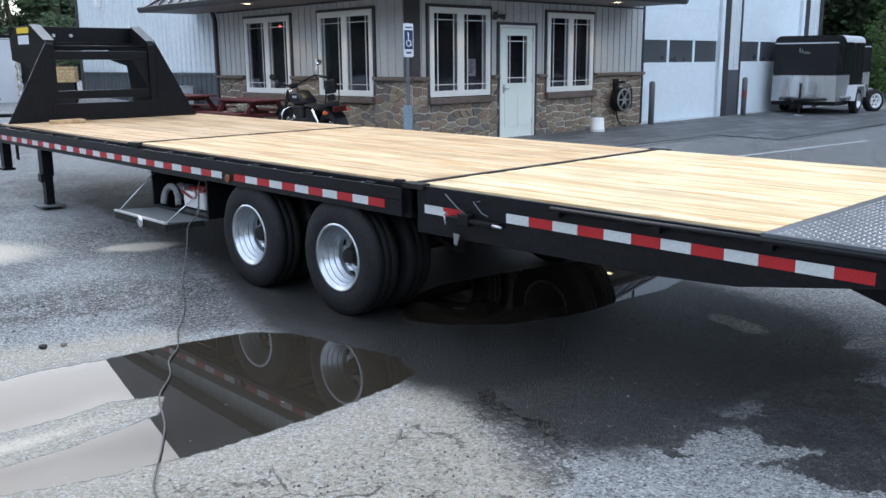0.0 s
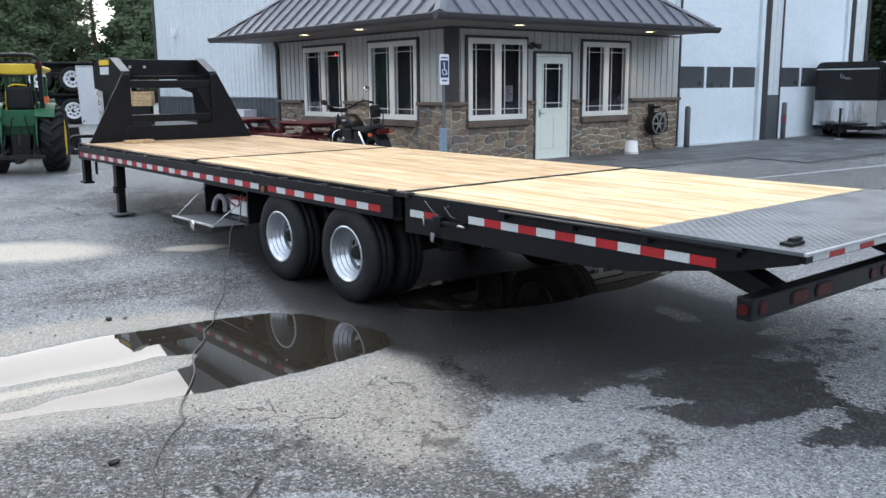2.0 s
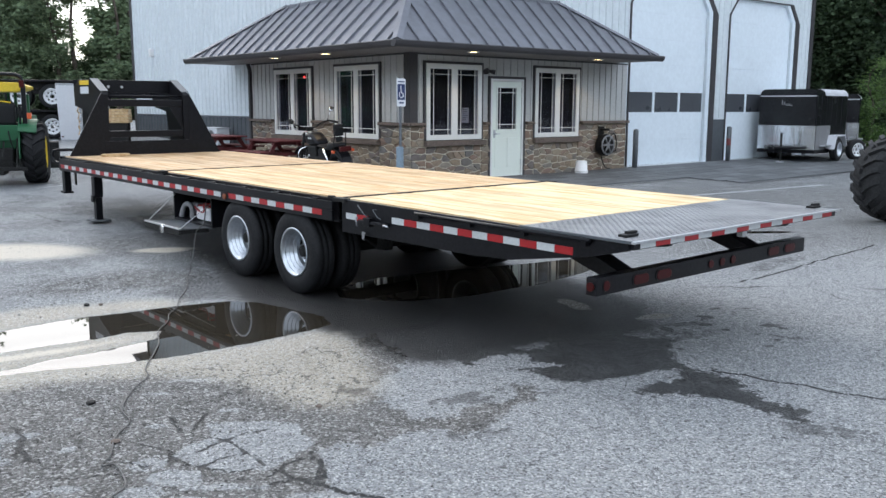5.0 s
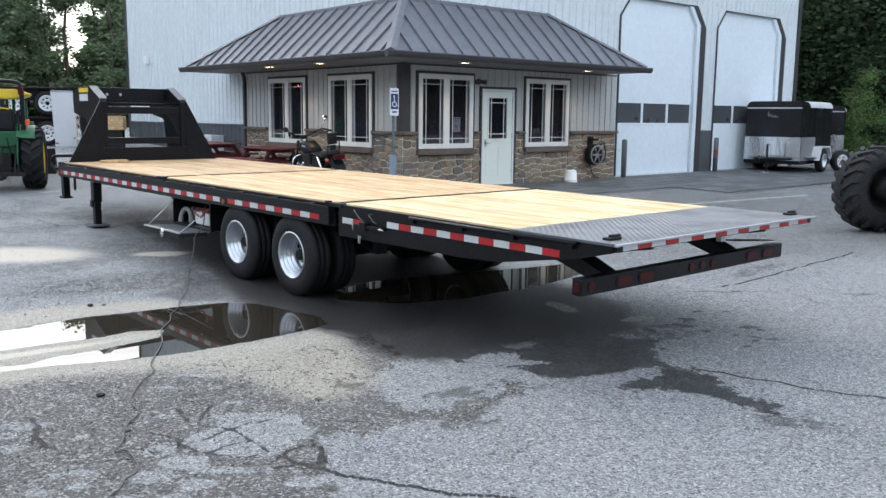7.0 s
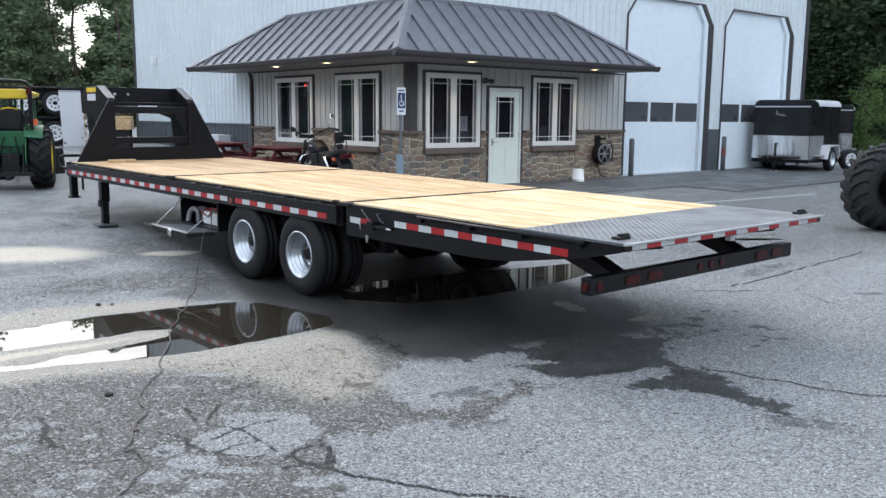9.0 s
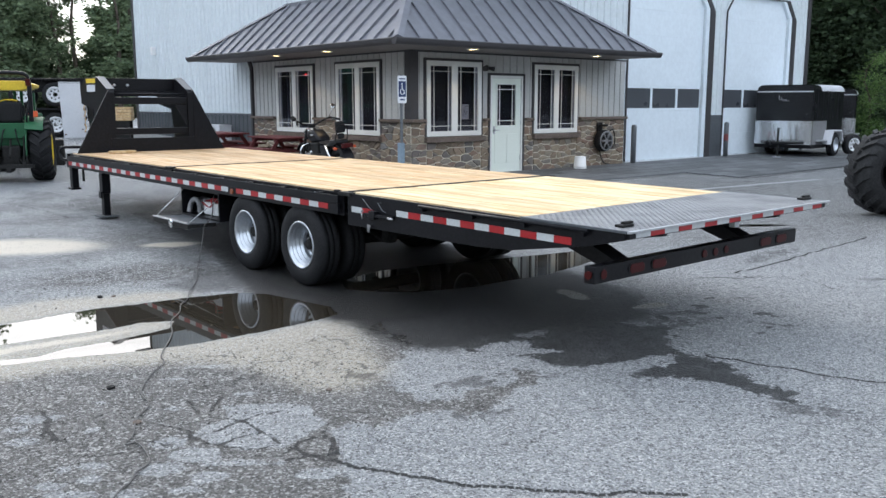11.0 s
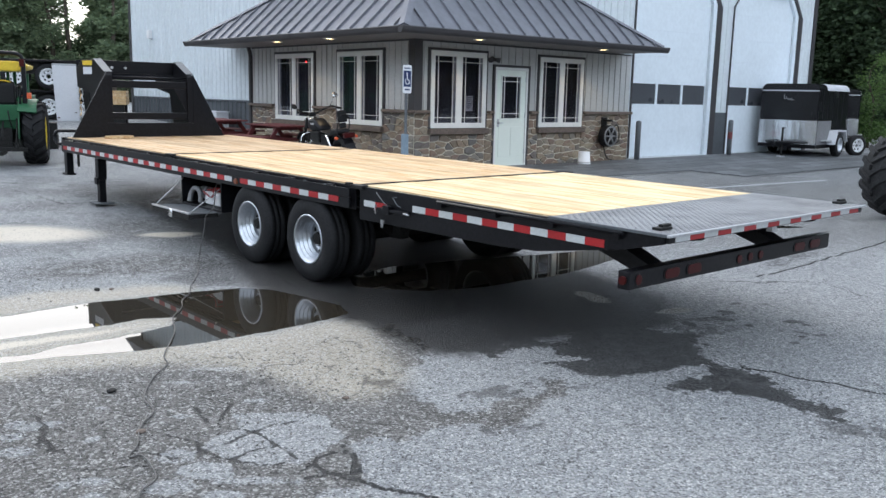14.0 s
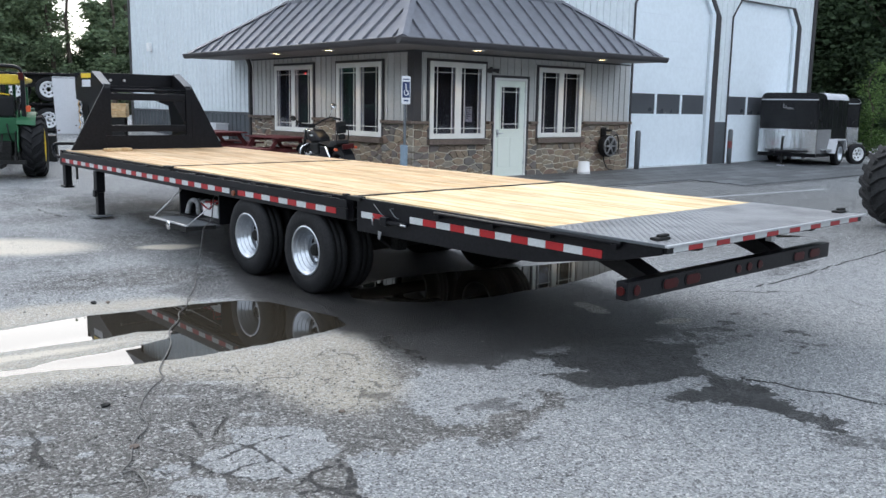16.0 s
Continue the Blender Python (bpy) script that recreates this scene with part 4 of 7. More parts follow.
def garage_door(name, x0, x1):
    g = thing(name, pose(x0, 0, GATE_Z[0]), "tall white sectional garage door with a window band, closed", "garage door", "garage doors", "structure")
    w, h = x1 - x0, GATE_Z[1] - GATE_Z[0]
    rows = np.linspace(0, h, 8)
    for a, b in zip(rows, rows[1:]):
        hole = []
        if a < 1.5 < b:
            n = 3
            cell = w / n
            hole = [(k * cell + 0.05, (k + 1) * cell - 0.03, a + 0.065, b - 0.06) for k in range(n)]
        panel = part("panel", pierced(w - 0.012, a + 0.001, b - 0.001, 0.06, 0.11, hole), GARAGE, g, m=pose(0.006, 0, 0))
        for r in hole:
            q = part("pane", boxes((r[0], r[1], 0.08, 0.09, r[2], r[3])), DARKPANE, panel, "dark smoked pane")
    part("bottom_seal", boxes((0.0, w, 0.055, 0.115, -0.03, 0.003)), BLACKPLASTIC, g)
    for s in (0, 1):
        part("corner_fillet", prism(((0, h + 0.002), (0.36, h + 0.002), (0, h - 0.45)) if s == 0 else ((w, h + 0.002), (w, h - 0.45), (w - 0.36, h + 0.002)), "y", -0.012, 0.058), WHITEMETAL if s == 0 else GARAGE, g)
    t = 0.045
    part("jamb_trim", prism(((-t, -0.01), (0.006, -0.01), (0.006, h - 0.45), (0.36, h), (0.36, h + t), (0.34, h + t), (-t, h - 0.44)), "y", -0.03, -0.0125), TRIM, g)
    part("jamb_trim", boxes((0.361, w - 0.361, -0.03, -0.004, h, h + 0.035)), TRIM, g)
    part("jamb_trim", prism(((w + 0.15, -0.01), (w + 0.37, -0.01), (w + 0.37, h - 0.5), (w - 0.04, h + 0.035), (w - 0.36, h + 0.035), (w - 0.36, h), (w - 0.2, h), (w + 0.15, h - 0.45)), "y", -0.05, -0.0125), TRIM, g)
    part("white_jamb", prism(((w - 0.006, -0.01), (w + 0.149, -0.01), (w + 0.149, h - 0.45), (w - 0.2, h - 0.001), (w - 0.36, h - 0.001), (w - 0.006, h - 0.45)), "y", -0.03, -0.0125), GARAGE, g, "white door jamb")


for k, (a, b) in enumerate(GATES):
    garage_door("garage_door_%d" % (k + 1), a, b)
solid("wainscot_front", boxes((10.10, 10.65, -0.018, -0.003, 0.2, 1.33)), GREYMETAL, "slate grey steel wainscot between the garage doors", "wainscot", "structure")

# stone veneer
def stone_cells(x0, x1, z0, z1, rng, size=0.185):
    """Irregular cells that fill a field of wall: each the part of it nearest to one scattered seed."""
    seeds, squash = [], 2.1
    rows = max(1, round((z1 - z0) / (size * 0.72)))
    for j in range(rows):
        n = max(1, round((x1 - x0) / size * rng.uniform(0.8, 1.25)))
        for i in range(n):
            seeds.append((x0 + (x1 - x0) * (i + 0.5 + rng.uniform(-0.46, 0.46)) / n, z0 + (z1 - z0) * (j + 0.5 + rng.uniform(-0.44, 0.44)) / rows))
    cells = []
    for k, (sx, sz) in enumerate(seeds):
        poly = [(x0, z0), (x1, z0), (x1, z1), (x0, z1)]
        for q, (ox, oz) in enumerate(seeds):
            if q == k or abs(ox - sx) > size * 4:
                continue
            mx, mz, nx, nz = (sx + ox) / 2, (sz + oz) / 2, ox - sx, (oz - sz) * squash * squash
            out = []
            for a, b in zip(poly, poly[1:] + poly[:1]):
                da, db = (a[0] - mx) * nx + (a[1] - mz) * nz, (b[0] - mx) * nx + (b[1] - mz) * nz
                if da <= 0:
                    out.append(a)
                if da * db < 0:
                    f = da / (da - db)
                    out.append((a[0] + f * (b[0] - a[0]), a[1] + f * (b[1] - a[1])))
            poly = out
            if len(poly) < 3:
                break
        if len(poly) >= 3:
            cells.append(poly)
    return cells


def stone_mesh(poly, rng):
    n = len(poly)
    cx, cz = sum(p[0] for p in poly) / n, sum(p[1] for p in poly) / n
    w, h = max(p[0] for p in poly) - min(p[0] for p in poly), max(p[1] for p in poly) - min(p[1] for p in poly)
    if min(w, h) < 0.05:
        return None
    gx, gz = 1 - 0.020 / w, 1 - 0.020 / h
    pts = [((x - cx) * gx, (z - cz) * gz) for x, z in poly]
    soft = []
    for a, b, c in zip(pts[-1:] + pts[:-1], pts, pts[1:] + pts[:1]):
        for o in (a, c):
            soft.append((b[0] + (o[0] - b[0]) * 0.09, b[1] + (o[1] - b[1]) * 0.09))
    bm = bmesh.new()
    d, n = rng.uniform(0.010, 0.024), len(soft)
    back = [bm.verts.new((x, 0.0, z)) for x, z in soft]
    top = [bm.verts.new((x * 0.93, -d + rng.uniform(-0.006, 0.006), z * 0.93)) for x, z in soft]
    for i in range(n):
        bm.faces.new((back[i], back[(i + 1) % n], top[(i + 1) % n], top[i]))
    bm.faces.new(top)
    bmesh.ops.recalc_face_normals(bm, faces=bm.faces[:])
    return mesh_of("stone", bm, STONE), cx, cz


def stone_wall(name, length, holes, place, seed, base):
    rng = random.Random(seed)
    wall = thing(name, place, "tan and brown fieldstone veneer with sandy mortar", "stone wall", kind="structure")
    solid_holes = [(a, b, c, d) for a, b, c, d in holes]
    bm = bmesh.new()
    xs = sorted({-0.05, length, *[h[0] for h in solid_holes], *[h[1] for h in solid_holes]})
    fields = []
    for a, b in zip(xs, xs[1:]):
        h = [q for q in solid_holes if q[0] <= a and b <= q[1]]
        top = 1.27 if not h else h[0][2] - 0.116
        if top > base + 0.1:
            box(bm, a, b, -0.05, -0.003, base - 0.3, top)
            fields.append((a, b, base, top))
    part("mortar_bed", bm, MORTAR, wall)
    for f in fields:
        for poly in stone_cells(*f, rng):
            got = stone_mesh(poly, rng)
            if got:
                part("stone", got[0], STONE, wall, m=pose(got[1], -0.051, got[2]))
    a = -0.1
    for h in sorted(solid_holes) + [(length, length, 0, 0)]:
        b = h[0] - (0.055 if h[1] > h[0] else -0.03)
        if b - a > 0.1:
            part("stone_cap", boxes((a, b, -0.15, -0.052, 1.272, 1.334), bevel=0.014), CAP, wall, "brown stone cap")
        a = h[1] + 0.055
    return wall


# ---- skirt roof, gutter and soffit ----
OUT, EDGE_X, EDGE_Y, RIDGE_X, RIDGE_Y, EAVE_Z, RIDGE_Z = 1.2, 6.05, 7.35, 3.95, 4.6, 2.755, 3.87


def sheet_solid(pts, drop=0.03):
    bm = bmesh.new()
    up = [bm.verts.new(p) for p in pts]
    dn = [bm.verts.new((p[0], p[1], p[2] - drop)) for p in pts]
    n = len(pts)
    bm.faces.new(up), bm.faces.new(dn[::-1])
    for i in range(n):
        bm.faces.new((up[i], dn[i], dn[(i + 1) % n], up[(i + 1) % n]))
    bmesh.ops.recalc_face_normals(bm, faces=bm.faces[:])
    return bm


def skirt_roof():
    roof = thing("skirt_roof", Matrix.Identity(4), "charcoal standing seam metal skirt roof wrapping the office corner", "roof", kind="structure")
    e0, e1, e2 = (-OUT, -OUT, EAVE_Z), (EDGE_X, -OUT, EAVE_Z), (-OUT, EDGE_Y, EAVE_Z)
    t0, t1, t2 = (-0.004, -0.004, RIDGE_Z), (RIDGE_X, -0.004, RIDGE_Z), (-0.004, RIDGE_Y, RIDGE_Z)
    part("roof_slope", sheet_solid((e0, e1, t1, t0)), ROOF, roof)
    part("roof_slope", sheet_solid((e0, t0, t2, e2)), ROOF, roof)
    part("roof_slope", sheet_solid((e1, (EDGE_X, -0.004, EAVE_Z), t1)), ROOF, roof)
    part("roof_slope", sheet_solid((e2, t2, (-0.004, EDGE_Y, EAVE_Z))), ROOF, roof)
    rise = RIDGE_Z - EAVE_Z

    def seam(p, q):
        p, q = Vector(p), Vector(q)
        bm = bmesh.new()
        side = (q - p).cross(Vector((0, 0, 1))).normalized() * 0.012
        vs = [bm.verts.new(c) for c in (p - side, p + side, q + side, q - side)]
        ws = [bm.verts.new(v.co + Vector((0, 0, 0.055))) for v in vs]
        bm.faces.new(ws), bm.faces.new(vs[::-1])
        for i in range(4):
            bm.faces.new((vs[i], vs[(i + 1) % 4], ws[(i + 1) % 4], ws[i]))
        bmesh.ops.recalc_face_normals(bm, faces=bm.faces[:])
        part("standing_seam", bm, ROOF, roof)

    def run(s, edge, ridge):
        """How far up the slope, 0 to 1, a seam at s along the eave goes before a hip cuts it."""
        f = 1.0
        if s < 0:
            f = min(f, (s + OUT) / OUT)
        if s > ridge:
            f = min(f, (edge - s) / (edge - ridge))
        return f
    s = -0.721
    while s < EDGE_X - 0.1:
        f = run(s, EDGE_X, RIDGE_X)
        seam((s, -OUT, EAVE_Z), (s, -OUT + f * OUT - 0.004, EAVE_Z + f * rise))
        s += 0.406
    s = -OUT + 0.30
    while s < EDGE_Y - 0.1:
        f = run(s, EDGE_Y, RIDGE_Y)
        seam((-OUT, s, EAVE_Z), (-OUT + f * OUT - 0.004, s, EAVE_Z + f * rise))
        s += 0.445
    hip = prism(((-0.10, 0.02), (0.0, 0.075), (0.10, 0.02), (0.0, 0.0)), "y", 0, 1.0)
    d = Vector(t0) - Vector(e0)
    mt = Matrix.Translation(e0) @ d.to_track_quat("Y", "Z").to_matrix().to_4x4()
    bmesh.ops.scale(hip, verts=hip.verts[:], vec=(1, d.length, 1))
    part("hip_cap", hip, ROOF, roof, m=mt)
    for p, q in ((e1, t1), (e2, t2)):
        hip = prism(((-0.06, 0.0), (0.0, 0.06), (0.06, 0.0)), "y", 0, (Vector(q) - Vector(p)).length)
        part("hip_cap", hip, ROOF, roof, m=Matrix.Translation(p) @ (Vector(q) - Vector(p)).to_track_quat("Y", "Z").to_matrix().to_4x4())
    part("ridge_flashing", boxes((0.0, RIDGE_X + 0.1, -0.060, -0.028, RIDGE_Z - 0.05, RIDGE_Z + 0.03), bevel=0.006), ROOF, roof)
    part("ridge_flashing", boxes((-0.060, -0.028, 0.0, RIDGE_Y + 0.1, RIDGE_Z - 0.05, RIDGE_Z + 0.03), bevel=0.006), ROOF, roof)
    soffit = part("soffit", boxes((-OUT + 0.02, EDGE_X - 0.05, -OUT + 0.02, -0.066, 2.66, 2.69), (-OUT + 0.02, -0.066, -0.066, EDGE_Y - 0.05, 2.66, 2.69)), SOFFIT, roof)
    prof = ((0.0, 2.655), (0.0, 2.755), (-0.02, 2.768), (-0.125, 2.768), (-0.135, 2.755), (-0.12, 2.70), (-0.09, 2.66), (-0.05, 2.65))
    part("gutter", prism([(-OUT + a, z) for a, z in prof], "x", -OUT - 0.13, EDGE_X + 0.08), TRIM, roof, "dark bronze gutter")
    part("gutter", prism([(-OUT + a, z) for a, z in prof], "y", -OUT - 0.002, EDGE_Y + 0.08), TRIM, roof, "dark bronze gutter")
    part("fascia", boxes((EDGE_X - 0.03, EDGE_X, -OUT + 0.004, -0.01, 2.66, 2.75), (-OUT + 0.004, -0.01, EDGE_Y - 0.03, EDGE_Y, 2.66, 2.75)), TRIM, roof)


skirt_roof()


def soffit_light(x, y):
    l = thing("soffit_light", pose(x, y, 2.66), "lit recessed soffit light with warm glow", "light", "soffit lights")
    part("trim_ring", lathe(((0.085, 0.0), (0.12, -0.004), (0.12, -0.016), (0.085, -0.016)), 24, "z"), VINYL, l)
    part("lens", lathe(((0.001, -0.012), (0.084, -0.012)), 24, "z"), LAMP, l)
    lamp = bpy.data.lights.new("soffit_lamp", "SPOT")
    lamp.energy, lamp.color, lamp.spot_size, lamp.shadow_soft_size = 8.0, (1.0, 0.75, 0.45), radians(120), 0.08
    o = new("lamp", lamp)
    o.parent = l
    o.location = (0, 0, -0.04)


for x, y in ((0.75, -0.95), (4.42, -0.85), (-1.0, 3.45), (-1.0, 1.43)):
    soffit_light(x, y)

spout = thing("downspout", Matrix.Identity(4), "dark bronze rectangular downspout with an elbow", "downspout", kind="structure")
part("pipe", boxes((-0.10, -0.02, STONE_Y + 0.005, STONE_Y + 0.095, 0.45, 2.35), bevel=0.01), TRIM, spout)
part("elbow", tube(smooth_path(((-0.06, STONE_Y + 0.05, 2.33), (-0.06, STONE_Y + 0.05, 2.46), (-0.09, STONE_Y + 0.02, 2.55), (-0.14, STONE_Y, 2.66))), 0.05), TRIM, spout)

flood = thing("wall_light", pose(1.92, -0.005, 2.36), "bronze twin-head wall light above the door", "light")
part("back_plate", lathe(((0.001, -0.075), (0.06, -0.075), (0.06, -0.055), (0.001, -0.055)), 20, "x"), TRIM, flood, m=pose(0, -0.0, 0, 0, 0, 90))
for s in (-1, 1):
    part("lamp_head", rods(((0.03 * s, -0.09, 0.0), (0.13 * s, -0.16, -0.02), 0.03, 0.055)), TRIM, flood)

# ---- wheels ----
def wheel_parts(parent, at_m, r, w, rim_r, tyre_m, rim_m, holes=8, dish=0.09, deep=True, lugs=0):
    """A tyre and its rim; the outer face looks to -x."""
    h = w / 2
    prof = ((rim_r, -h * 0.86), (rim_r + 0.02, -h * 0.98), ((r + rim_r) / 2, -h * 1.04), (r - 0.035, -h * 0.95), (r - 0.008, -h * 0.78), (r, -h * 0.62), (r, -h * 0.3), (r - 0.012, -h * 0.27), (r - 0.012, -h * 0.21), (r, -h * 0.18),
            (r, h * 0.18), (r - 0.012, h * 0.21), (r - 0.012, h * 0.27), (r, h * 0.3), (r, h * 0.62), (r - 0.008, h * 0.78), (r - 0.035, h * 0.95), ((r + rim_r) / 2, h * 1.04), (rim_r, h * 0.86), (rim_r, -h * 0.86))
    tyre = part("tyre", lathe(prof, 44), tyre_m, parent, m=at_m)
    if deep:
        rp = ((rim_r + 0.012, -h * 0.93), (rim_r + 0.014, -h * 0.99), (rim_r - 0.005, -h * 0.99), (rim_r - 0.008, -h * 0.88), (rim_r - 0.020, -h * 0.84), (rim_r - 0.022, -h * 0.66), (rim_r - 0.034, -h * 0.62), (rim_r - 0.037, -h * 0.30), (rim_r - 0.047, -h * 0.26), (rim_r - 0.049, h * 0.02), (rim_r - 0.058, h * 0.06), (rim_r - 0.06, h * 0.35), (rim_r * 0.72, h * 0.62), (rim_r * 0.55, h * 0.58), (rim_r * 0.40, h * 0.58), (rim_r * 0.36, h * 0.9))
    else:
        rp = ((rim_r + 0.012, -h * 0.92), (rim_r + 0.012, -h * 0.99), (rim_r - 0.012, -h * 0.97), (rim_r - 0.025, -h * 0.75), (rim_r - 0.045, -h * 0.35), (rim_r * 0.75, -h * 0.30), (rim_r * 0.55, -h * 0.45), (rim_r * 0.3, -h * 0.45), (rim_r * 0.28, -h * 0.2))
    rim = part("rim", lathe(rp, 40), rim_m, parent, m=at_m)
    if deep:
        for dr, x in ((0.017, -0.74), (0.031, -0.45), (0.044, -0.12), (0.055, 0.2)):
            c = (rim_r - dr, x * h)
            part("rim_bead", lathe([(c[0] + 0.007 * math.cos(a), c[1] + 0.007 * math.sin(a)) for a in np.linspace(0, math.tau, 7)], 40), rim_m, parent, m=at_m)
            # flat dark bands stand in for shade beside the beads
            part("groove_shade", lathe(((c[0] - 0.002, c[1] + 0.009), (c[0] - 0.004, c[1] + 0.0145)), 40), DARKSTEEL, parent, m=at_m)
    return tyre, rim


HAND_HOLE = mesh_of("hand_hole", rods(((0, 0, 0), (0.0085, 0, 0), 0.026), seg=12), DARKSTEEL)
WHEEL_NUT = mesh_of("wheel_nut", rods(((0, 0, 0), (0.025, 0, 0), 0.014), seg=6), GALV)


def dual_wheel(parent, u, v, side):
    """One end of an axle: two tyres, silver dish rim, dark hub with nuts. side -1 faces left."""
    turn = pose(u, v, 0.354, 0, 0, 0 if side < 0 else 180)
    wh = new("wheel")
    wh.parent = parent
    wh.matrix_basis = turn
    tagged(wh, "dual trailer wheel with silver dished rim")
    wheel_parts(wh, pose(0.125, 0, 0), 0.376, 0.215, 0.207, RUBBER, RIM)
    inner = wheel_parts(wh, pose(0.395, 0, 0, 0, 0, 180), 0.376, 0.215, 0.207, RUBBER, RIM)
    hub = lathe(((0.001, 0.10), (0.045, 0.10), (0.052, 0.115), (0.055, 0.165), (0.085, 0.18), (0.085, 0.2)), 24)
    part("hub", hub, DARKSTEEL, wh)
    for k in range(8):
        a = (k + 0.5) * math.tau / 8
        part("hand_hole", HAND_HOLE, DARKSTEEL, wh, m=pose(0.1775, 0.155 * math.cos(a), 0.155 * math.sin(a)))
        b = k * math.tau / 8
        part("wheel_nut", WHEEL_NUT, GALV, wh, m=pose(0.165, 0.107 * math.cos(b), 0.107 * math.sin(b)))


# ---- the flatbed trailer ----
DECK_W, DECK_Z = 2.55, 0.893
TR = Matrix.Translation((-6.36, -10.31, 0.0)) @ pose(0, 0, 0, 0, 0, 1.6) @ pose(0, 0, 0, 0.29, 0, 0)
trailer = thing("flatbed_trailer", TR, "black gooseneck flatbed trailer with new pine deck and dual tandem wheels", "trailer")


def c_channel(u, v0, v1, z0, z1, sign):
    return boxes((u - 0.006, u + 0.006, v0, v1, z0, z1), (u, u + sign * 0.07, v0, v1, z1 - 0.012, z1 - 0.0005), (u, u + sign * 0.07, v0, v1, z0 + 0.0005, z0 + 0.012))


for u, s in ((0.03, 1), (DECK_W - 0.03, -1)):
    part("side_rail", c_channel(u, 2.92, 9.72, 0.69, DECK_Z - 0.012, s), BLACK, trailer)
    tail = prism(((0.02, 0.835), (0.02, DECK_Z - 0.008), (2.86, DECK_Z - 0.008), (2.86, 0.62), (1.3, 0.635), (0.95, 0.655), (0.30, 0.765)), "x", u - 0.012, u + 0.012, 0.003)
    part("dovetail_side", tail, BLACK, trailer)
    out = u - s * 0.045
    part("rub_rail", boxes((out - 0.006, out + 0.006, 2.95, 9.70, 0.79, 0.86), bevel=0.002), BLACK, trailer)
    lo, hi = min(out + s * 0.006, u - s * 0.007), max(out + s * 0.006, u - s * 0.007)
    spool = mesh_of("rail_spool", rods(((out, 0, 0.855), (out, 0.0, 0.866), 0.010), seg=8), GREYMETAL)
    for v in np.arange(3.3, 9.6, 0.305):
        part("rail_spool", spool, GREYMETAL, trailer, m=pose(0, v, 0))
    pocket = mesh_of("stake_pocket", boxes((lo, hi, 0, 0.09, 0.75, 0.868)), BLACK)
    for v in np.arange(3.2, 9.6, 0.61):
        part("stake_pocket", pocket, BLACK, trailer, m=pose(0, v, 0))
    edge = mesh_of("edge_bar", boxes((min(u - s * 0.05, u - s * 0.014), max(u - s * 0.05, u - s * 0.014), 0, 0.04, 0.83, 0.86)), BLACK)
    for v in (0.3, 0.8, 1.3, 1.84):
        part("edge_bar", edge, BLACK, trailer, m=pose(0, v, 0))
    part("edge_pipe", rods(((u - s * 0.035, 0.28, 0.866), (u - s * 0.035, 1.90, 0.866), 0.013), seg=10), BLACK, trailer)
for u in (0.62, 1.93):
    part("main_beam", boxes((u - 0.07, u + 0.07, 2.0, 9.9, 0.80, 0.815), (u - 0.07, u + 0.07, 2.0, 9.9, 0.56, 0.575), (u - 0.006, u + 0.006, 2.0, 9.9, 0.575, 0.80)), BLACK, trailer)
    part("tail_beam", prism(((0.1, 0.80), (0.1, 0.86), (2.9, 0.86), (2.9, 0.56), (1.2, 0.60)), "x", u - 0.09 if u < 1 else u + 0.05, u - 0.05 if u < 1 else u + 0.09), BLACK, trailer)
cross = mesh_of("cross_member", boxes((0.05, DECK_W - 0.05, -0.02, 0.02, 0.77, 0.845)), BLACK)
for v in np.arange(1.1, 9.6, 0.42):
    part("cross_member", cross, BLACK, trailer, m=pose(0, v, 0))
part("front_beam", boxes((0.0, DECK_W, 9.70, 9.76, 0.69, DECK_Z - 0.004), bevel=0.004), BLACK, trailer)
for v0, v1 in ((2.862, 2.90), (6.335, 6.36)):
    part("deck_seam", boxes((0.05, DECK_W - 0.05, v0, v1, 0.82, DECK_Z + 0.007), bevel=0.003), DARKSTEEL, trailer)

# raised bars of the tread plate, in two crossing directions
def plate_bars(pitch=0.0275, half=0.0125, wide=0.0042, high=0.0028):
    verts, faces = [], []
    for j in range(int(0.85 / pitch)):
        for i in range(int((DECK_W - 0.06) / pitch)):
            cx, cy, a = 0.045 + i * pitch, 0.005 + j * pitch, radians(45 if (i + j) % 2 else -45)
            c, s = math.cos(a), math.sin(a)
            k = len(verts)
            for x, y, z in ((-half, 0, 0), (0, -wide, 0), (half, 0, 0), (0, wide, 0), (-half * 0.6, 0, high), (half * 0.6, 0, high)):
                verts.append((cx + x * c - y * s, cy + x * s + y * c, DECK_Z + 0.0008 + z))
            faces += [(k, k + 1, k + 5, k + 4), (k + 1, k + 2, k + 5), (k + 2, k + 3, k + 5), (k + 3, k, k + 4, k + 5)]
    me = bpy.data.meshes.new("tread_pattern")
    me.from_pydata(verts, [], faces)
    me.materials.append(PLATEBAR)
    part("tread_pattern", me, PLATEBAR, trailer, "raised worn tread pattern", kind="stuff")


# deck boards
PLANKS = 14
pw = (DECK_W - 0.12) / PLANKS
for v0, v1, mt in ((0.865, 2.858, DECKNEW), (2.905, 6.33, DECK), (6.365, 9.69, DECKFRONT)):
    me = mesh_of("deck_plank", boxes((-pw / 2 + 0.0025, pw / 2 - 0.0025, 0, v1 - v0, -0.038, 0.0), bevel=0.002), mt)
    for k in range(PLANKS):
        part("deck_plank", me, mt, trailer, m=pose(0.06 + (k + 0.5) * pw, v0, DECK_Z + 0.0012 * ((k * 7) % 3 - 1)))
part("tread_plate", boxes((0.02, DECK_W - 0.02, -0.01, 0.858, DECK_Z - 0.012, DECK_Z + 0.001), bevel=0.002), PLATE, trailer, "grey diamond tread plate")
plate_bars()
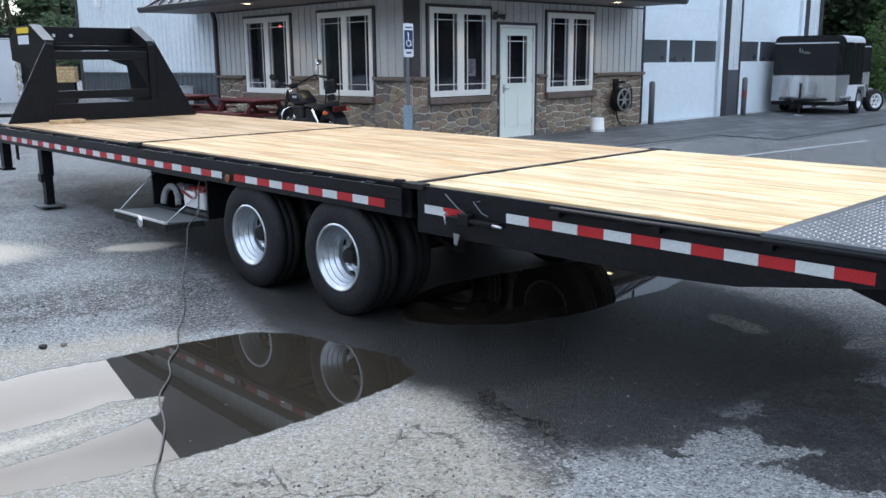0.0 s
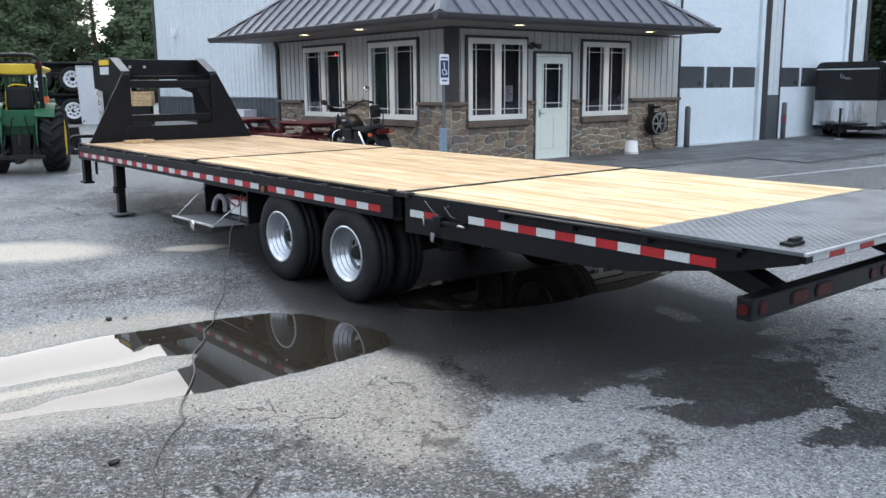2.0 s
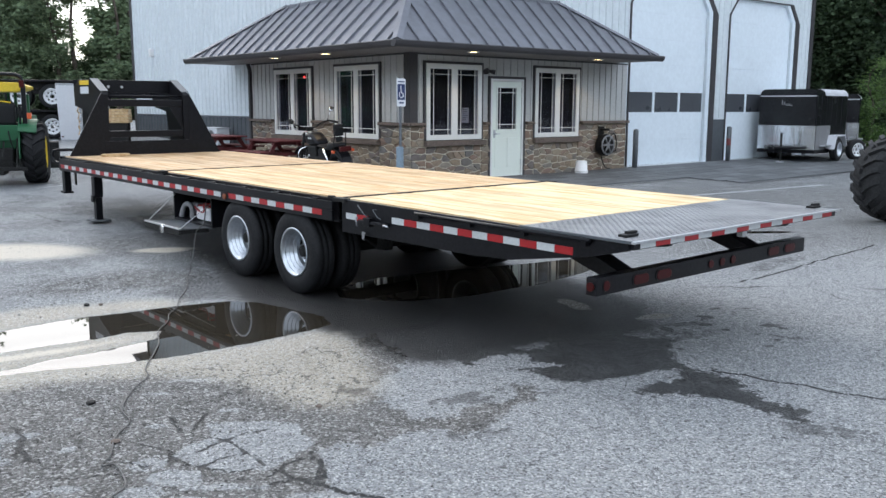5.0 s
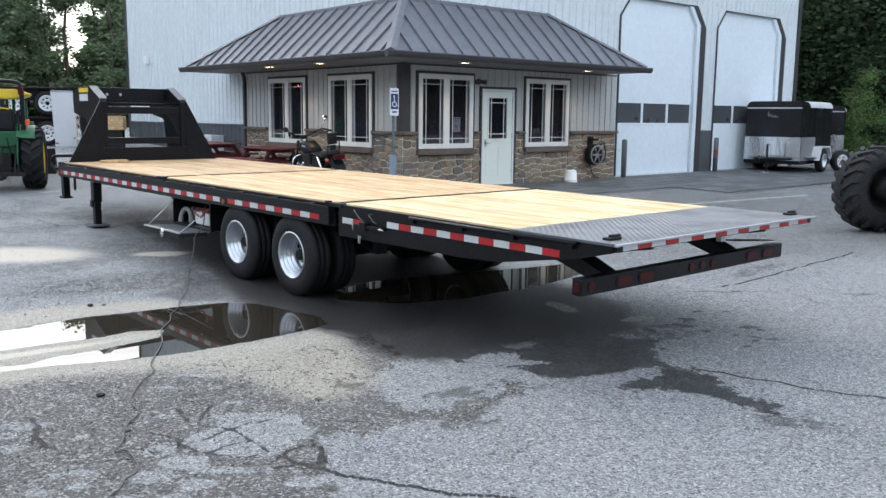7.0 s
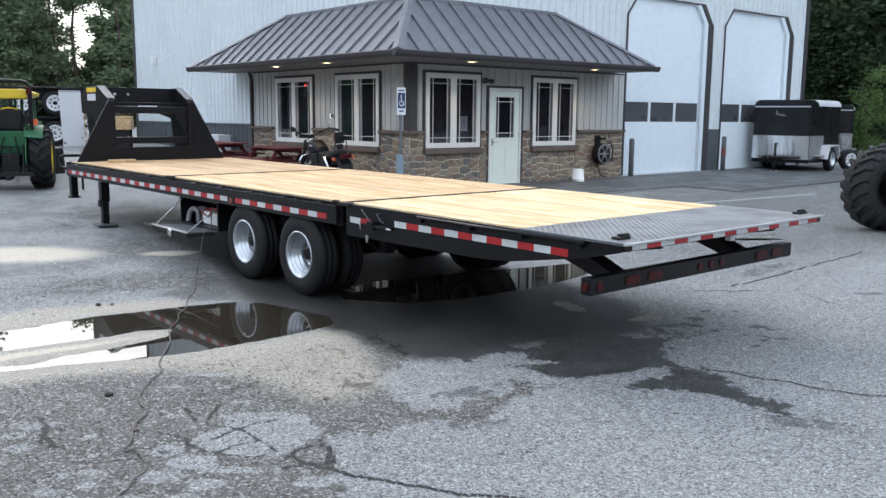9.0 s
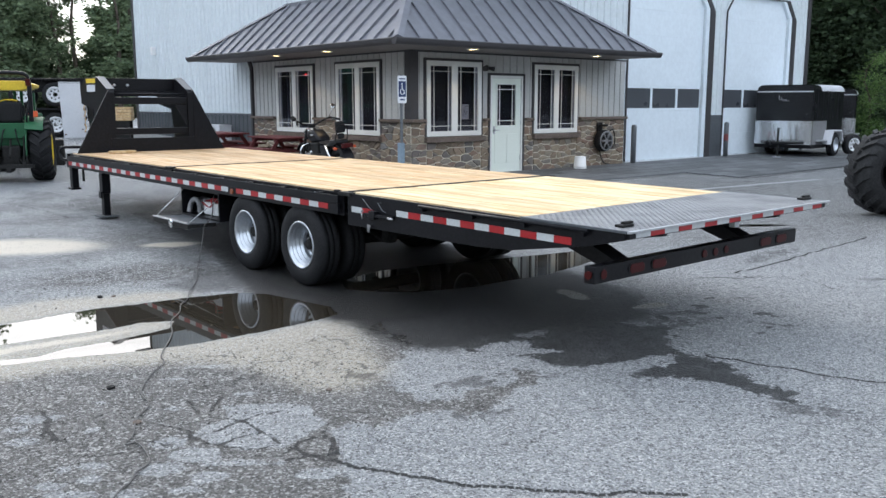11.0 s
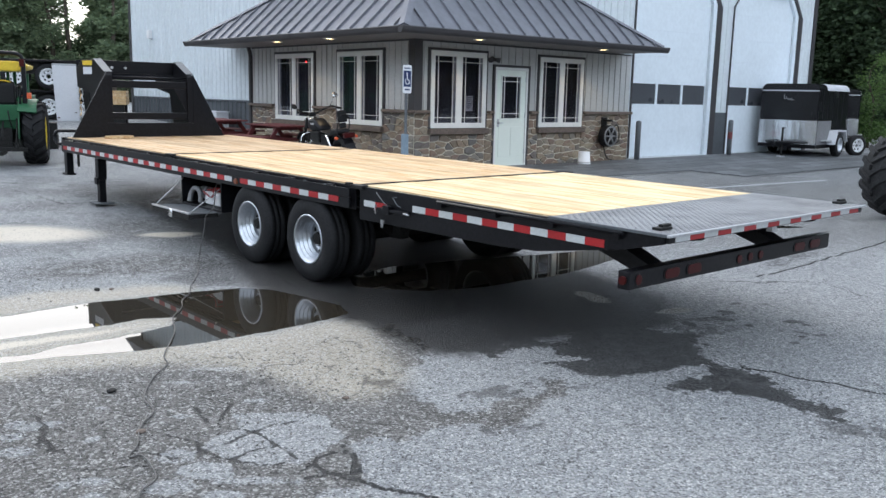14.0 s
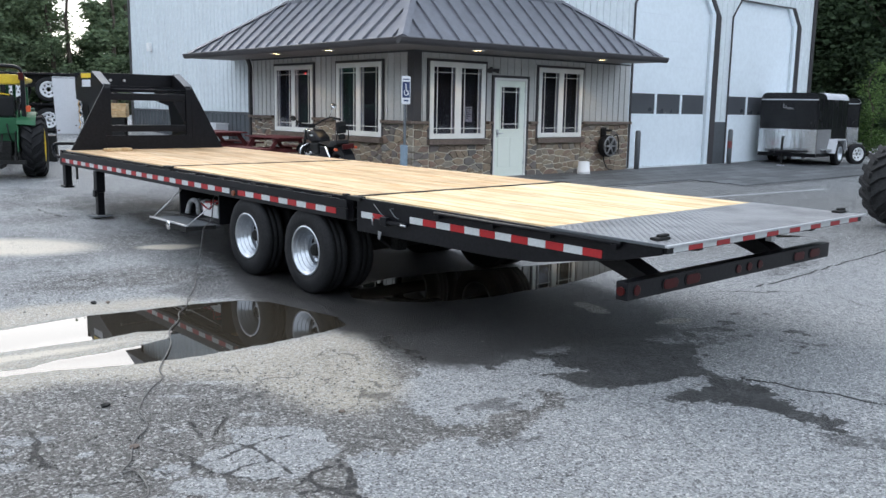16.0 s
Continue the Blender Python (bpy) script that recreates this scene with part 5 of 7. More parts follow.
for u in (0.0, DECK_W - 0.019):
    part("plate_edge", boxes((u, u + 0.019, -0.01, 0.86, DECK_Z - 0.014, DECK_Z + 0.003), bevel=0.002), GREYMETAL, trailer)
part("tail_channel", boxes((0.03, DECK_W - 0.03, -0.006, 0.05, 0.842, DECK_Z - 0.013)), BLACK, trailer)
part("plate_lip", boxes((0.0, DECK_W, -0.03, -0.0105, DECK_Z - 0.012, DECK_Z + 0.002), bevel=0.002), GALV, trailer, "bright worn plate edge")
for u in (0.16, DECK_W - 0.10):
    latch = part("tie_down_latch", boxes((u - 0.06, u + 0.06, 0.10, 0.16, DECK_Z + 0.002, DECK_Z + 0.018), (u - 0.02, u + 0.07, 0.115, 0.145, DECK_Z + 0.018, DECK_Z + 0.034), bevel=0.004), DARKSTEEL, trailer)

# conspicuity tape
seg_mesh = {c: mesh_of("tape_stripe", boxes((-0.0012, 0.0012, 0.001, 0.147, 0.0, 0.048)), c) for c in (REDTAPE, WHITETAPE)}
seg_rear = {c: mesh_of("tape_stripe", boxes((0.001, 0.147, -0.0012, 0.0012, 0.0, 0.034)), c) for c in (REDTAPE, WHITETAPE)}


def tape(v_hi, v_lo, first, u, z):
    n, c = int(round((v_hi - v_lo) / 0.148)), first
    for k in range(n):
        col = (WHITETAPE, REDTAPE)[(k + c) % 2]
        part("tape_stripe", seg_mesh[col], col, trailer, "red reflective tape" if col is REDTAPE else "white reflective tape", m=pose(u, v_hi - (k + 1) * 0.148, z))


for u, s in ((-0.0235, -1), (DECK_W + 0.0235, 1)):
    tape(9.62, 4.90, 1, u, 0.735)
    tape(4.72, 3.08, 1, u, 0.735)
for u in (0.0155, DECK_W - 0.0155):
    tape(2.80, 2.50, 0, u, 0.735)
    tape(2.20, 0.43, 0, u, 0.757)
for k in range(16):
    col = (WHITETAPE, REDTAPE)[k % 2]
    part("tape_stripe", seg_rear[col], col, trailer, "red reflective tape" if col is REDTAPE else "white reflective tape", m=pose(0.09 + k * 0.148, -0.0075, 0.846))
for u, s in ((-0.0105, -1), (DECK_W + 0.0105, 1)):
    part("tape_backing", boxes((u - 0.0115, u + 0.0115, 2.95, 9.70, 0.70, 0.788)), BLACK, trailer)
    part("side_marker", rods(((u + s * 0.0, 4.80, 0.745), (u + s * 0.026, 4.80, 0.745), 0.028)), AMBER, trailer, "amber side marker lamp")

# latches and chains at the dovetail hinge
part("hinge_plate", boxes((-0.01, 0.06, 2.80, 2.96, DECK_Z - 0.03, DECK_Z + 0.002), (0.0, 0.04, 2.98, 3.04, DECK_Z - 0.01, DECK_Z + 0.01), bevel=0.004), DARKSTEEL, trailer)
part("hinge_plate", boxes((DECK_W - 0.06, DECK_W + 0.01, 2.80, 2.96, DECK_Z - 0.03, DECK_Z + 0.006), bevel=0.004), DARKSTEEL, trailer)
part("hinge_plate", boxes((-0.005, 0.06, 6.28, 6.42, DECK_Z - 0.02, DECK_Z + 0.008), bevel=0.004), DARKSTEEL, trailer)
part("pull_rod", tube(((0.0, 2.62, 0.86), (-0.012, 2.52, 0.80), (-0.014, 2.46, 0.775)), 0.0038), GREYMETAL, trailer)
part("pull_rod", tube(((-0.01, 2.36, 0.85), (-0.014, 2.40, 0.845), (-0.014, 2.34, 0.79), (-0.012, 2.30, 0.78)), 0.0038), GREYMETAL, trailer)
part("latch_arm", boxes((-0.03, 0.012, 2.22, 2.58, 0.728, 0.752), (-0.036, 0.01, 2.42, 2.50, 0.712, 0.775), bevel=0.005), BLACK, trailer)
part("latch_tip", rods(((-0.03, 2.25, 0.740), (-0.03, 2.19, 0.737), 0.009, 0.007)), GALV, trailer)
part("latch_tip", rods(((-0.03, 2.60, 0.762), (-0.03, 2.585, 0.764), 0.010), ((-0.03, 2.60, 0.760), (-0.03, 2.59, 0.70), 0.005)), GALV, trailer)
part("chain_tag", prism(((2.505, 0.655), (2.55, 0.66), (2.545, 0.60), (2.525, 0.595)), "x", -0.012, -0.007), CASTGREY, trailer)
part("hydraulic_cylinder", rods(((1.27, 0.9, 0.72), (1.27, 2.0, 0.62), 0.05), ((1.27, 2.0, 0.62), (1.27, 2.9, 0.54), 0.03), seg=14), DARKSTEEL, trailer)

# bumper and its arms
bump = part("bumper", boxes((-0.03, 2.50, 0.20, 0.28, 0.545, 0.655), bevel=0.008), BLACK, trailer)
for u in (0.33, 1.85):
    part("bumper_arm", prism(((0.26, 0.56), (0.26, 0.65), (0.62, 0.80), (0.95, 0.80), (0.70, 0.70)), "x", u - 0.075, u + 0.075, 0.004), BLACK, trailer)


def lens_oval(u, w, h):
    pts = [(u + (w - h) / 2 * (1 if math.cos(a) > 0 else -1) + h / 2 * math.cos(a), 0.60 + h / 2 * math.sin(a)) for a in np.linspace(0, math.tau, 20, endpoint=False)]
    return prism(pts, "y", 0.192, 0.2, 0.003), prism([(u + (x - u) * 1.16, 0.60 + (z - 0.60) * 1.22) for x, z in pts], "y", 0.195, 0.2)


for u, w, h in ((0.06, 0.06, 0.062), (0.40, 0.155, 0.062), (0.64, 0.155, 0.062), (1.18, 0.06, 0.055), (1.32, 0.06, 0.055), (1.46, 0.06, 0.055), (2.02, 0.155, 0.062), (2.26, 0.155, 0.062)):
    lens, ring = lens_oval(u, w, h)
    l = part("tail_lamp", lens, REDLENS, bump, "red lamp lens")
    part("grommet", ring, BLACKPLASTIC, bump)
part("side_lamp", rods(((-0.042, 0.24, 0.6), (-0.03, 0.24, 0.6), 0.026), seg=14), REDLENS, bump, "red lamp lens")
part("plate_lamp", boxes((1.30, 1.36, 0.05, 0.09, 0.79, 0.84)), GALV, trailer)

# axles and wheels
for v in (3.585, 4.60):
    part("axle", rods(((0.3, v, 0.354), (DECK_W - 0.3, v, 0.354), 0.064), seg=16), DARKSTEEL, trailer)
    for u in (0.62, 1.93):
        part("leaf_spring", prism([(v + d, 0.47 - 0.28 * (d / 0.5) ** 2 * 0.4) for d in np.linspace(-0.46, 0.46, 9)] + [(v + d, 0.50 - 0.28 * (d / 0.5) ** 2 * 0.4) for d in np.linspace(0.46, -0.46, 9)], "x", u - 0.045, u + 0.045), DARKSTEEL, trailer)
        part("spring_hanger", boxes((u - 0.05, u + 0.05, v - 0.56, v - 0.46, 0.38, 0.57), bevel=0.006), DARKSTEEL, trailer)
    dual_wheel(trailer, -0.022, v, -1)
    dual_wheel(trailer, DECK_W + 0.022, v, 1)

# open pump box
pb = part("pump_box", boxes((0.05, 0.6, 5.24, 5.26, 0.38, 0.69), (0.05, 0.6, 6.13, 6.15, 0.38, 0.69), (0.58, 0.6, 5.26, 6.13, 0.38, 0.69), (0.05, 0.6, 5.26, 6.13, 0.38, 0.40), (0.05, 0.6, 5.26, 6.13, 0.67, 0.69)), BLACK, trailer)
part("box_door", prism(((-0.30, 0.391), (-0.30, 0.401), (0.04, 0.379), (0.04, 0.37)), "y", 5.23, 6.08), GREYMETAL, pb, "open steel drop-down door")
part("door_lip", boxes((-0.312, -0.3005, 5.23, 6.08, 0.335, 0.390), (-0.30, 0.0, 6.075, 6.085, 0.345, 0.385), (-0.30, 0.0, 5.222, 5.229, 0.345, 0.385)), DARKSTEEL, pb)
part("door_edge", boxes((-0.318, -0.294, 5.225, 6.085, 0.3905, 0.406), bevel=0.002), GALV, pb, "bright steel edge")
part("door_latch", lathe(((0.001, -0.01), (0.045, -0.008), (0.05, 0.0), (0.001, 0.004)), 20), CHROME, pb, m=pose(-0.320, 5.62, 0.362))
part("door_stay", rods(((-0.28, 6.05, 0.404), (0.05, 6.10, 0.66), 0.0045)), GALV, pb)
part("door_stay", rods(((-0.28, 5.26, 0.404), (0.05, 5.27, 0.62), 0.0045)), GALV, pb)
part("reservoir", boxes((0.14, 0.44, 5.46, 5.80, 0.405, 0.545), bevel=0.03), BUCKET, pb, "white plastic fluid reservoir")
for k in range(4):
    part("cable", tube(smooth_path(((0.20 + 0.05 * k, 5.47, 0.552), (0.13 + 0.05 * k, 5.56, 0.575), (0.24 - 0.02 * k, 5.66, 0.56), (0.17 + 0.05 * k, 5.78, 0.552))), 0.011), REDPAINT, pb)
part("fill_hose", tube(smooth_path(((0.08, 6.02, 0.41), (0.10, 6.02, 0.50), (0.12, 5.97, 0.555), (0.14, 5.90, 0.53), (0.14, 5.88, 0.41))), 0.028), CASTGREY, pb, "grey filler hose")
part("pump_motor", rods(((0.25, 5.88, 0.50), (0.25, 6.04, 0.50), 0.07), seg=18), GALV, pb)
part("cable", tube(smooth_path(((0.2, 5.4, 0.58), (0.1, 5.5, 0.60), (0.07, 5.45, 0.54), (0.11, 5.6, 0.5), (0.13, 5.8, 0.54))), 0.008), REDPAINT, pb)
part("cable", tube(smooth_path(((0.2, 5.5, 0.63), (0.08, 5.40, 0.65), (0.02, 5.32, 0.55), (-0.04, 5.24, 0.44), (-0.10, 5.21, 0.40))), 0.006), CORDM, pb)

# landing legs and front jack
for u in (0.05, DECK_W - 0.05):
    leg = part("landing_leg", boxes((u - 0.055, u + 0.055, 8.42, 8.53, 0.42, 0.69), bevel=0.008), BLACK, trailer)
    part("inner_leg", boxes((u - 0.042, u + 0.042, 8.43, 8.52, 0.13, 0.419), bevel=0.006), BLACK, leg)
    part("foot", boxes((u - 0.12, u + 0.12, 8.36, 8.60, 0.108, 0.129), bevel=0.004), POSTGREY, leg)
    part("gear_box", boxes((u - 0.075, u - 0.056, 8.43, 8.52, 0.36, 0.45), bevel=0.005), BLACK, leg)
part("drop_leg", boxes((0.02, 0.11, 9.64, 9.75, 0.40, 0.69), (0.0, 0.13, 9.62, 9.79, 0.375, 0.405), bevel=0.008), BLACK, trailer)
part("chain_strap", boxes((0.05, 0.07, 9.28, 9.32, 0.52, 0.69)), DARKSTEEL, trailer)
part("front_hook", tube(smooth_path(((0.02, 9.74, 0.80), (-0.02, 9.84, 0.80), (-0.04, 9.90, 0.88), (-0.02, 9.88, 0.96), (0.10, 9.86, 0.97), (0.30, 9.84, 0.965))), 0.022), BLACK, trailer)

# gooseneck
GN = 9.52
neck_side = ((GN, DECK_Z), (GN, 1.75), (GN + 0.03, 1.79), (GN + 0.40, 1.965), (10.45, 1.965), (10.64, 1.83), (10.64, 1.58), (10.14, 1.50), (9.98, DECK_Z))
for u in (0.60, 1.80):
    nk = part("neck_beam", prism(neck_side, "x", u - 0.045, u + 0.045, 0.006), BLACK, trailer)
    ch = prism(((GN + 0.02, 1.794), (GN + 0.40, 1.972), (GN + 0.40, 1.978), (GN + 0.02, 1.80)), "x", u - 0.06, u + 0.06)
    # grey where the rest is black: the sky's sheen given as colour
    part("top_flange", ch, GREYMETAL, nk, "sloping top flange, its sheen put in as grey")
for o in (((0.07, DECK_Z), (0.56, DECK_Z), (0.56, 1.79), (0.10, DECK_Z + 0.05)), ((2.33, DECK_Z), (1.84, DECK_Z), (1.84, 1.80), (2.30, DECK_Z + 0.05))):
    part("gusset_plate", prism(o, "y", GN - 0.008, GN + 0.012, 0.003), BLACK, trailer)
part("neck_crosstie", boxes((0.645, 1.755, GN + 0.46, GN + 0.52, 1.78, 1.96), bevel=0.006), BLACK, trailer)
part("neck_crosstie", boxes((0.645, 1.755, GN + 0.02, GN + 0.10, 1.58, 1.68), bevel=0.01), BLACK, trailer)
part("neck_crosstie", boxes((0.645, 1.755, GN + 0.02, GN + 0.10, 1.14, 1.235), bevel=0.01), BLACK, trailer)
part("neck_base", boxes((0.56, 1.84, GN - 0.01, GN + 0.01, DECK_Z, 1.09), bevel=0.003), BLACK, trailer)
part("inner_gusset", prism(((1.755, 1.24), (1.755, 1.575), (1.56, 1.575)), "y", GN + 0.03, GN + 0.05, 0.003), BLACK, trailer)
part("neck_rail", rods(((0.645, GN + 0.05, 1.73), (1.755, GN + 0.05, 1.73), 0.013)), BLACK, trailer)
for u in (0.82, 1.02):
    part("neck_bolt", rods(((u, GN + 0.44, 1.86), (u, GN + 0.457, 1.86), 0.02)), GALV, trailer)
def neck_arm(u0, v0, u1, v1, name="neck_arm"):
    d = Vector((u1 - u0, v1 - v0, 0))
    side = Vector((-d.y, d.x, 0)).normalized() * 0.045
    bm = bmesh.new()
    lo, hi = [], []
    for p in (Vector((u0, v0, 0)) - side, Vector((u0, v0, 0)) + side, Vector((u1, v1, 0)) + side, Vector((u1, v1, 0)) - side):
        lo.append(bm.verts.new((p.x, p.y, 1.70))), hi.append(bm.verts.new((p.x, p.y, 1.965)))
    bm.faces.new(lo), bm.faces.new(hi)
    for k in range(4):
        bm.faces.new((lo[k], lo[(k + 1) % 4], hi[(k + 1) % 4], hi[k]))
    bmesh.ops.recalc_face_normals(bm, faces=bm.faces[:])
    return part(name, bm, BLACK, trailer)


arm = neck_arm(0.60, 10.642, 0.92, 11.2)
neck_arm(1.80, 10.642, 1.20, 11.2)
part("warning_decal", boxes((0.5525, 0.5545, 10.0, 10.38, 1.885, 1.95)), YELLOW, trailer, "yellow warning decal")
part("capacity_decal", boxes((0.5525, 0.5545, 10.02, 10.36, 1.76, 1.86)), WHITEPANEL, trailer, "grey-white decal")
part("coupler_head", boxes((0.88, 1.28, 11.10, 11.40, 1.62, 1.93), bevel=0.015), BLACK, trailer)
part("coupler_post", boxes((0.90, 1.18, 11.12, 11.36, 1.02, 1.62), bevel=0.012), BLACK, trailer)
for k, (v, c) in enumerate(((11.10, LUMBER), (11.02, GALV))):
    part("safety_chain", tube([(0.74 + 0.02 * math.sin(q * 1.9 + k), v - 0.05 + 0.03 * math.cos(q * 1.7), 1.62 - 0.04 * q) for q in range(13)], 0.012), c, trailer, "hanging safety chain")
board = solid("wood_block", boxes((-0.18, 0.18, -0.06, 0.06, 0, 0.038), bevel=0.004), LUMBER, "short pale lumber offcut lying on the trailer deck", "board")
board.matrix_basis = TR @ pose(0.58, 9.18, DECK_Z + 0.003, 0, 0, 8)

# extension cord
cord_pts = [TR @ Vector((-0.10, 5.21, 0.40)), TR @ Vector((-0.16, 5.18, 0.36)), TR @ Vector((-0.22, 5.10, 0.24))]
ground_run = ((-6.93, -5.5), (-7.04, -5.78), (-7.23, -6.13), (-7.36, -6.33), (-7.5, -6.62), (-7.64, -6.8), (-7.74, -7.02), (-7.91, -7.26), (-8.03, -7.57), (-8.14, -7.78), (-8.32, -8.09), (-8.38, -8.28), (-8.53, -8.45), (-8.7, -8.74), (-8.74, -8.97), (-8.87, -9.13), (-8.97, -9.35), (-9.03, -9.42), (-9.04, -9.46), (-8.99, -9.48), (-9.03, -9.72), (-9.13, -9.81), (-9.18, -9.89), (-9.27, -9.97), (-9.5, -10.3))
cord_pts += [Vector((-6.80, -5.30, 0.10)), Vector((-6.86, -5.40, 0.03))] + [Vector((x, y, ground_z(x, y) + 0.009)) for x, y in ground_run]
solid("extension_cord", tube(smooth_path(cord_pts, 5), 0.0045, 8), CORDM, "grey extension cord running from the pump box across the asphalt", "cord")

# ---- things by the office ----
def at_ground(x, y, rz=0.0, dz=0.0):
    return pose(x, y, ground_z(x, y) + dz, 0, 0, rz)


sign = thing("parking_sign", at_ground(-1.28, -1.40, 12), "blue and white accessible parking sign on a steel post", "sign")
part("post", boxes((-0.022, 0.022, 0.0, 0.03, 0.0, 1.98), bevel=0.003), POSTGREY, sign)
plate = part("sign_plate", prism([(0.085 * (1 if math.cos(a) > 0 else -1) + 0.03 * math.cos(a), 1.735 + 0.205 * (1 if math.sin(a) > 0 else -1) + 0.03 * math.sin(a)) for a in np.linspace(0.01, math.tau + 0.01, 24, endpoint=False)], "y", -0.008, -0.003), WHITESIGN, sign)
part("blue_field", boxes((-0.095, 0.095, -0.0105, -0.0085, 1.61, 1.875)), BLUESIGN, plate)
sym = tube([(0.05 * math.cos(a) - 0.005, -0.013, 1.70 + 0.05 * math.sin(a)) for a in np.linspace(2.3, 6.6, 12)], 0.008)
rod(sym, (-0.012, -0.013, 1.82), (-0.005, -0.013, 1.725), 0.009), rod(sym, (-0.005, -0.013, 1.728), (0.035, -0.013, 1.725), 0.009), rod(sym, (0.035, -0.013, 1.725), (0.055, -0.013, 1.66), 0.009), rod(sym, (-0.012, -0.0135, 1.832), (-0.012, -0.0115, 1.832), 0.017)
part("wheelchair_symbol", sym, WHITESIGN, plate)
part("text_bar", boxes((-0.08, 0.08, -0.0105, -0.0085, 1.905, 1.925), (-0.06, 0.06, -0.0105, -0.0085, 1.55, 1.575)), BLUESIGN, plate)
part("post_sleeve", boxes((-0.045, 0.045, -0.02, 0.075, 0.0, 0.82), bevel=0.01), POSTBLUE, sign, "weathered blue-grey post sleeve")


def bollard(x, y, banded):
    b = thing("bollard", at_ground(x, y), "grey steel pipe bollard with a faded red band" if banded else "plain grey steel pipe bollard by the garage door", "bollard", "bollards")
    part("pipe", lathe(((0.001, 0.0), (0.063, 0.0), (0.063, 0.895), (0.05, 0.925), (0.001, 0.94)), 22, "z"), POSTGREY, b)
    if banded:
        part("red_band", lathe(((0.0645, 0.44), (0.0645, 0.62)), 22, "z"), FADEDRED, b)


bollard(6.55, -0.28, False)
bollard(10.48, -0.3, True)

pail = thing("bucket", at_ground(4.42, -0.47) @ Matrix.Diagonal((0.95, 0.95, 0.80, 1)), "white plastic bucket standing upside down by the stone wall", "bucket")
part("body", lathe(((0.135, 0.0), (0.157, 0.0), (0.157, 0.03), (0.149, 0.034), (0.150, 0.07), (0.156, 0.074), (0.155, 0.09), (0.146, 0.095), (0.130, 0.345), (0.120, 0.36), (0.001, 0.362)), 28, "z"), BUCKET, pail)
part("bail", tube([(0.15 * math.cos(a), -0.04 - 0.12 * math.sin(a), 0.06 - 0.04 * math.sin(a)) for a in np.linspace(0, math.pi, 12)], 0.004), GALV, pail)

reel = thing("hose_reel", pose(5.5, -0.11, 0.78), "black wall-mounted hose reel with a grey spoked flange", "hose reel")
part("bracket", boxes((-0.09, 0.09, 0.0, 0.03, -0.1, 0.42), (-0.05, 0.05, -0.2, 0.0, 0.33, 0.38), bevel=0.005), DARKSTEEL, reel)
part("wound_hose", lathe(((0.12, 0.0), (0.235, 0.0), (0.25, 0.03), (0.235, 0.06), (0.25, 0.09), (0.235, 0.12), (0.25, 0.15), (0.12, 0.17)), 32), BLACKPLASTIC, reel, m=pose(0, -0.02, 0, 0, 0, -90))
spokes = lathe(((0.195, 0.0), (0.23, 0.0), (0.23, -0.015), (0.195, -0.015)), 32)
for k in range(6):
    a = k * math.tau / 6
    rod(spokes, (-0.008, 0.05 * math.cos(a), 0.05 * math.sin(a)), (-0.008, 0.21 * math.cos(a), 0.21 * math.sin(a)), 0.022, 0.014)
rod(spokes, (-0.02, 0, 0), (0.0, 0, 0), 0.06)
part("spoked_flange", spokes, CASTGREY, reel, "grey cast flange", m=pose(0, -0.20, 0, 0, 0, 90))
part("hose_tail", tube(smooth_path(((0.2, -0.1, 0.2), (0.32, -0.12, 0.25), (0.45, -0.08, 0.05), (0.42, -0.08, -0.15), (0.33, -0.08, -0.12), (0.30, -0.08, 0.08), (0.22, -0.1, 0.18))), 0.014), BLACKPLASTIC, reel)
part("hose_tail", tube(smooth_path(((-0.1, -0.08, -0.2), (0.0, -0.06, -0.4), (0.12, -0.06, -0.53), (0.25, -0.1, -0.56))), 0.012), BLACKPLASTIC, reel)

cam_box = thing("wall_vent", pose(-0.005, 12.62, 3.2), "small white vent hood on the steel wall", "vent")
part("hood", boxes((-0.14, -0.026, -0.09, 0.09, -0.12, 0.12), bevel=0.02), BUCKET, cam_box)


unit = thing("air_conditioner", at_ground(-0.5, 7.55, 90), "pale grey outdoor air conditioner unit against the steel wall", "air conditioner")
part("cabinet", boxes((-0.46, 0.46, -0.17, 0.17, 0.07, 0.58), bevel=0.015), WHITEPANEL, unit)
part("top_lid", boxes((-0.47, 0.47, -0.18, 0.18, 0.582, 0.60), bevel=0.005), WHITEPANEL, unit)
part("fan_grille", lathe([(0.06 + 0.035 * k + 0.006 * math.cos(a), 0.006 * math.sin(a)) for k in range(5) for a in np.linspace(0, math.tau, 5)], 24), CASTGREY, unit, m=pose(-0.12, 0.178, 0.33, 0, 0, 90))
for x in (-0.36, 0.36):
    part("foot", boxes((x - 0.03, x + 0.03, -0.17, 0.17, -0.02, 0.068)), DARKSTEEL, unit)


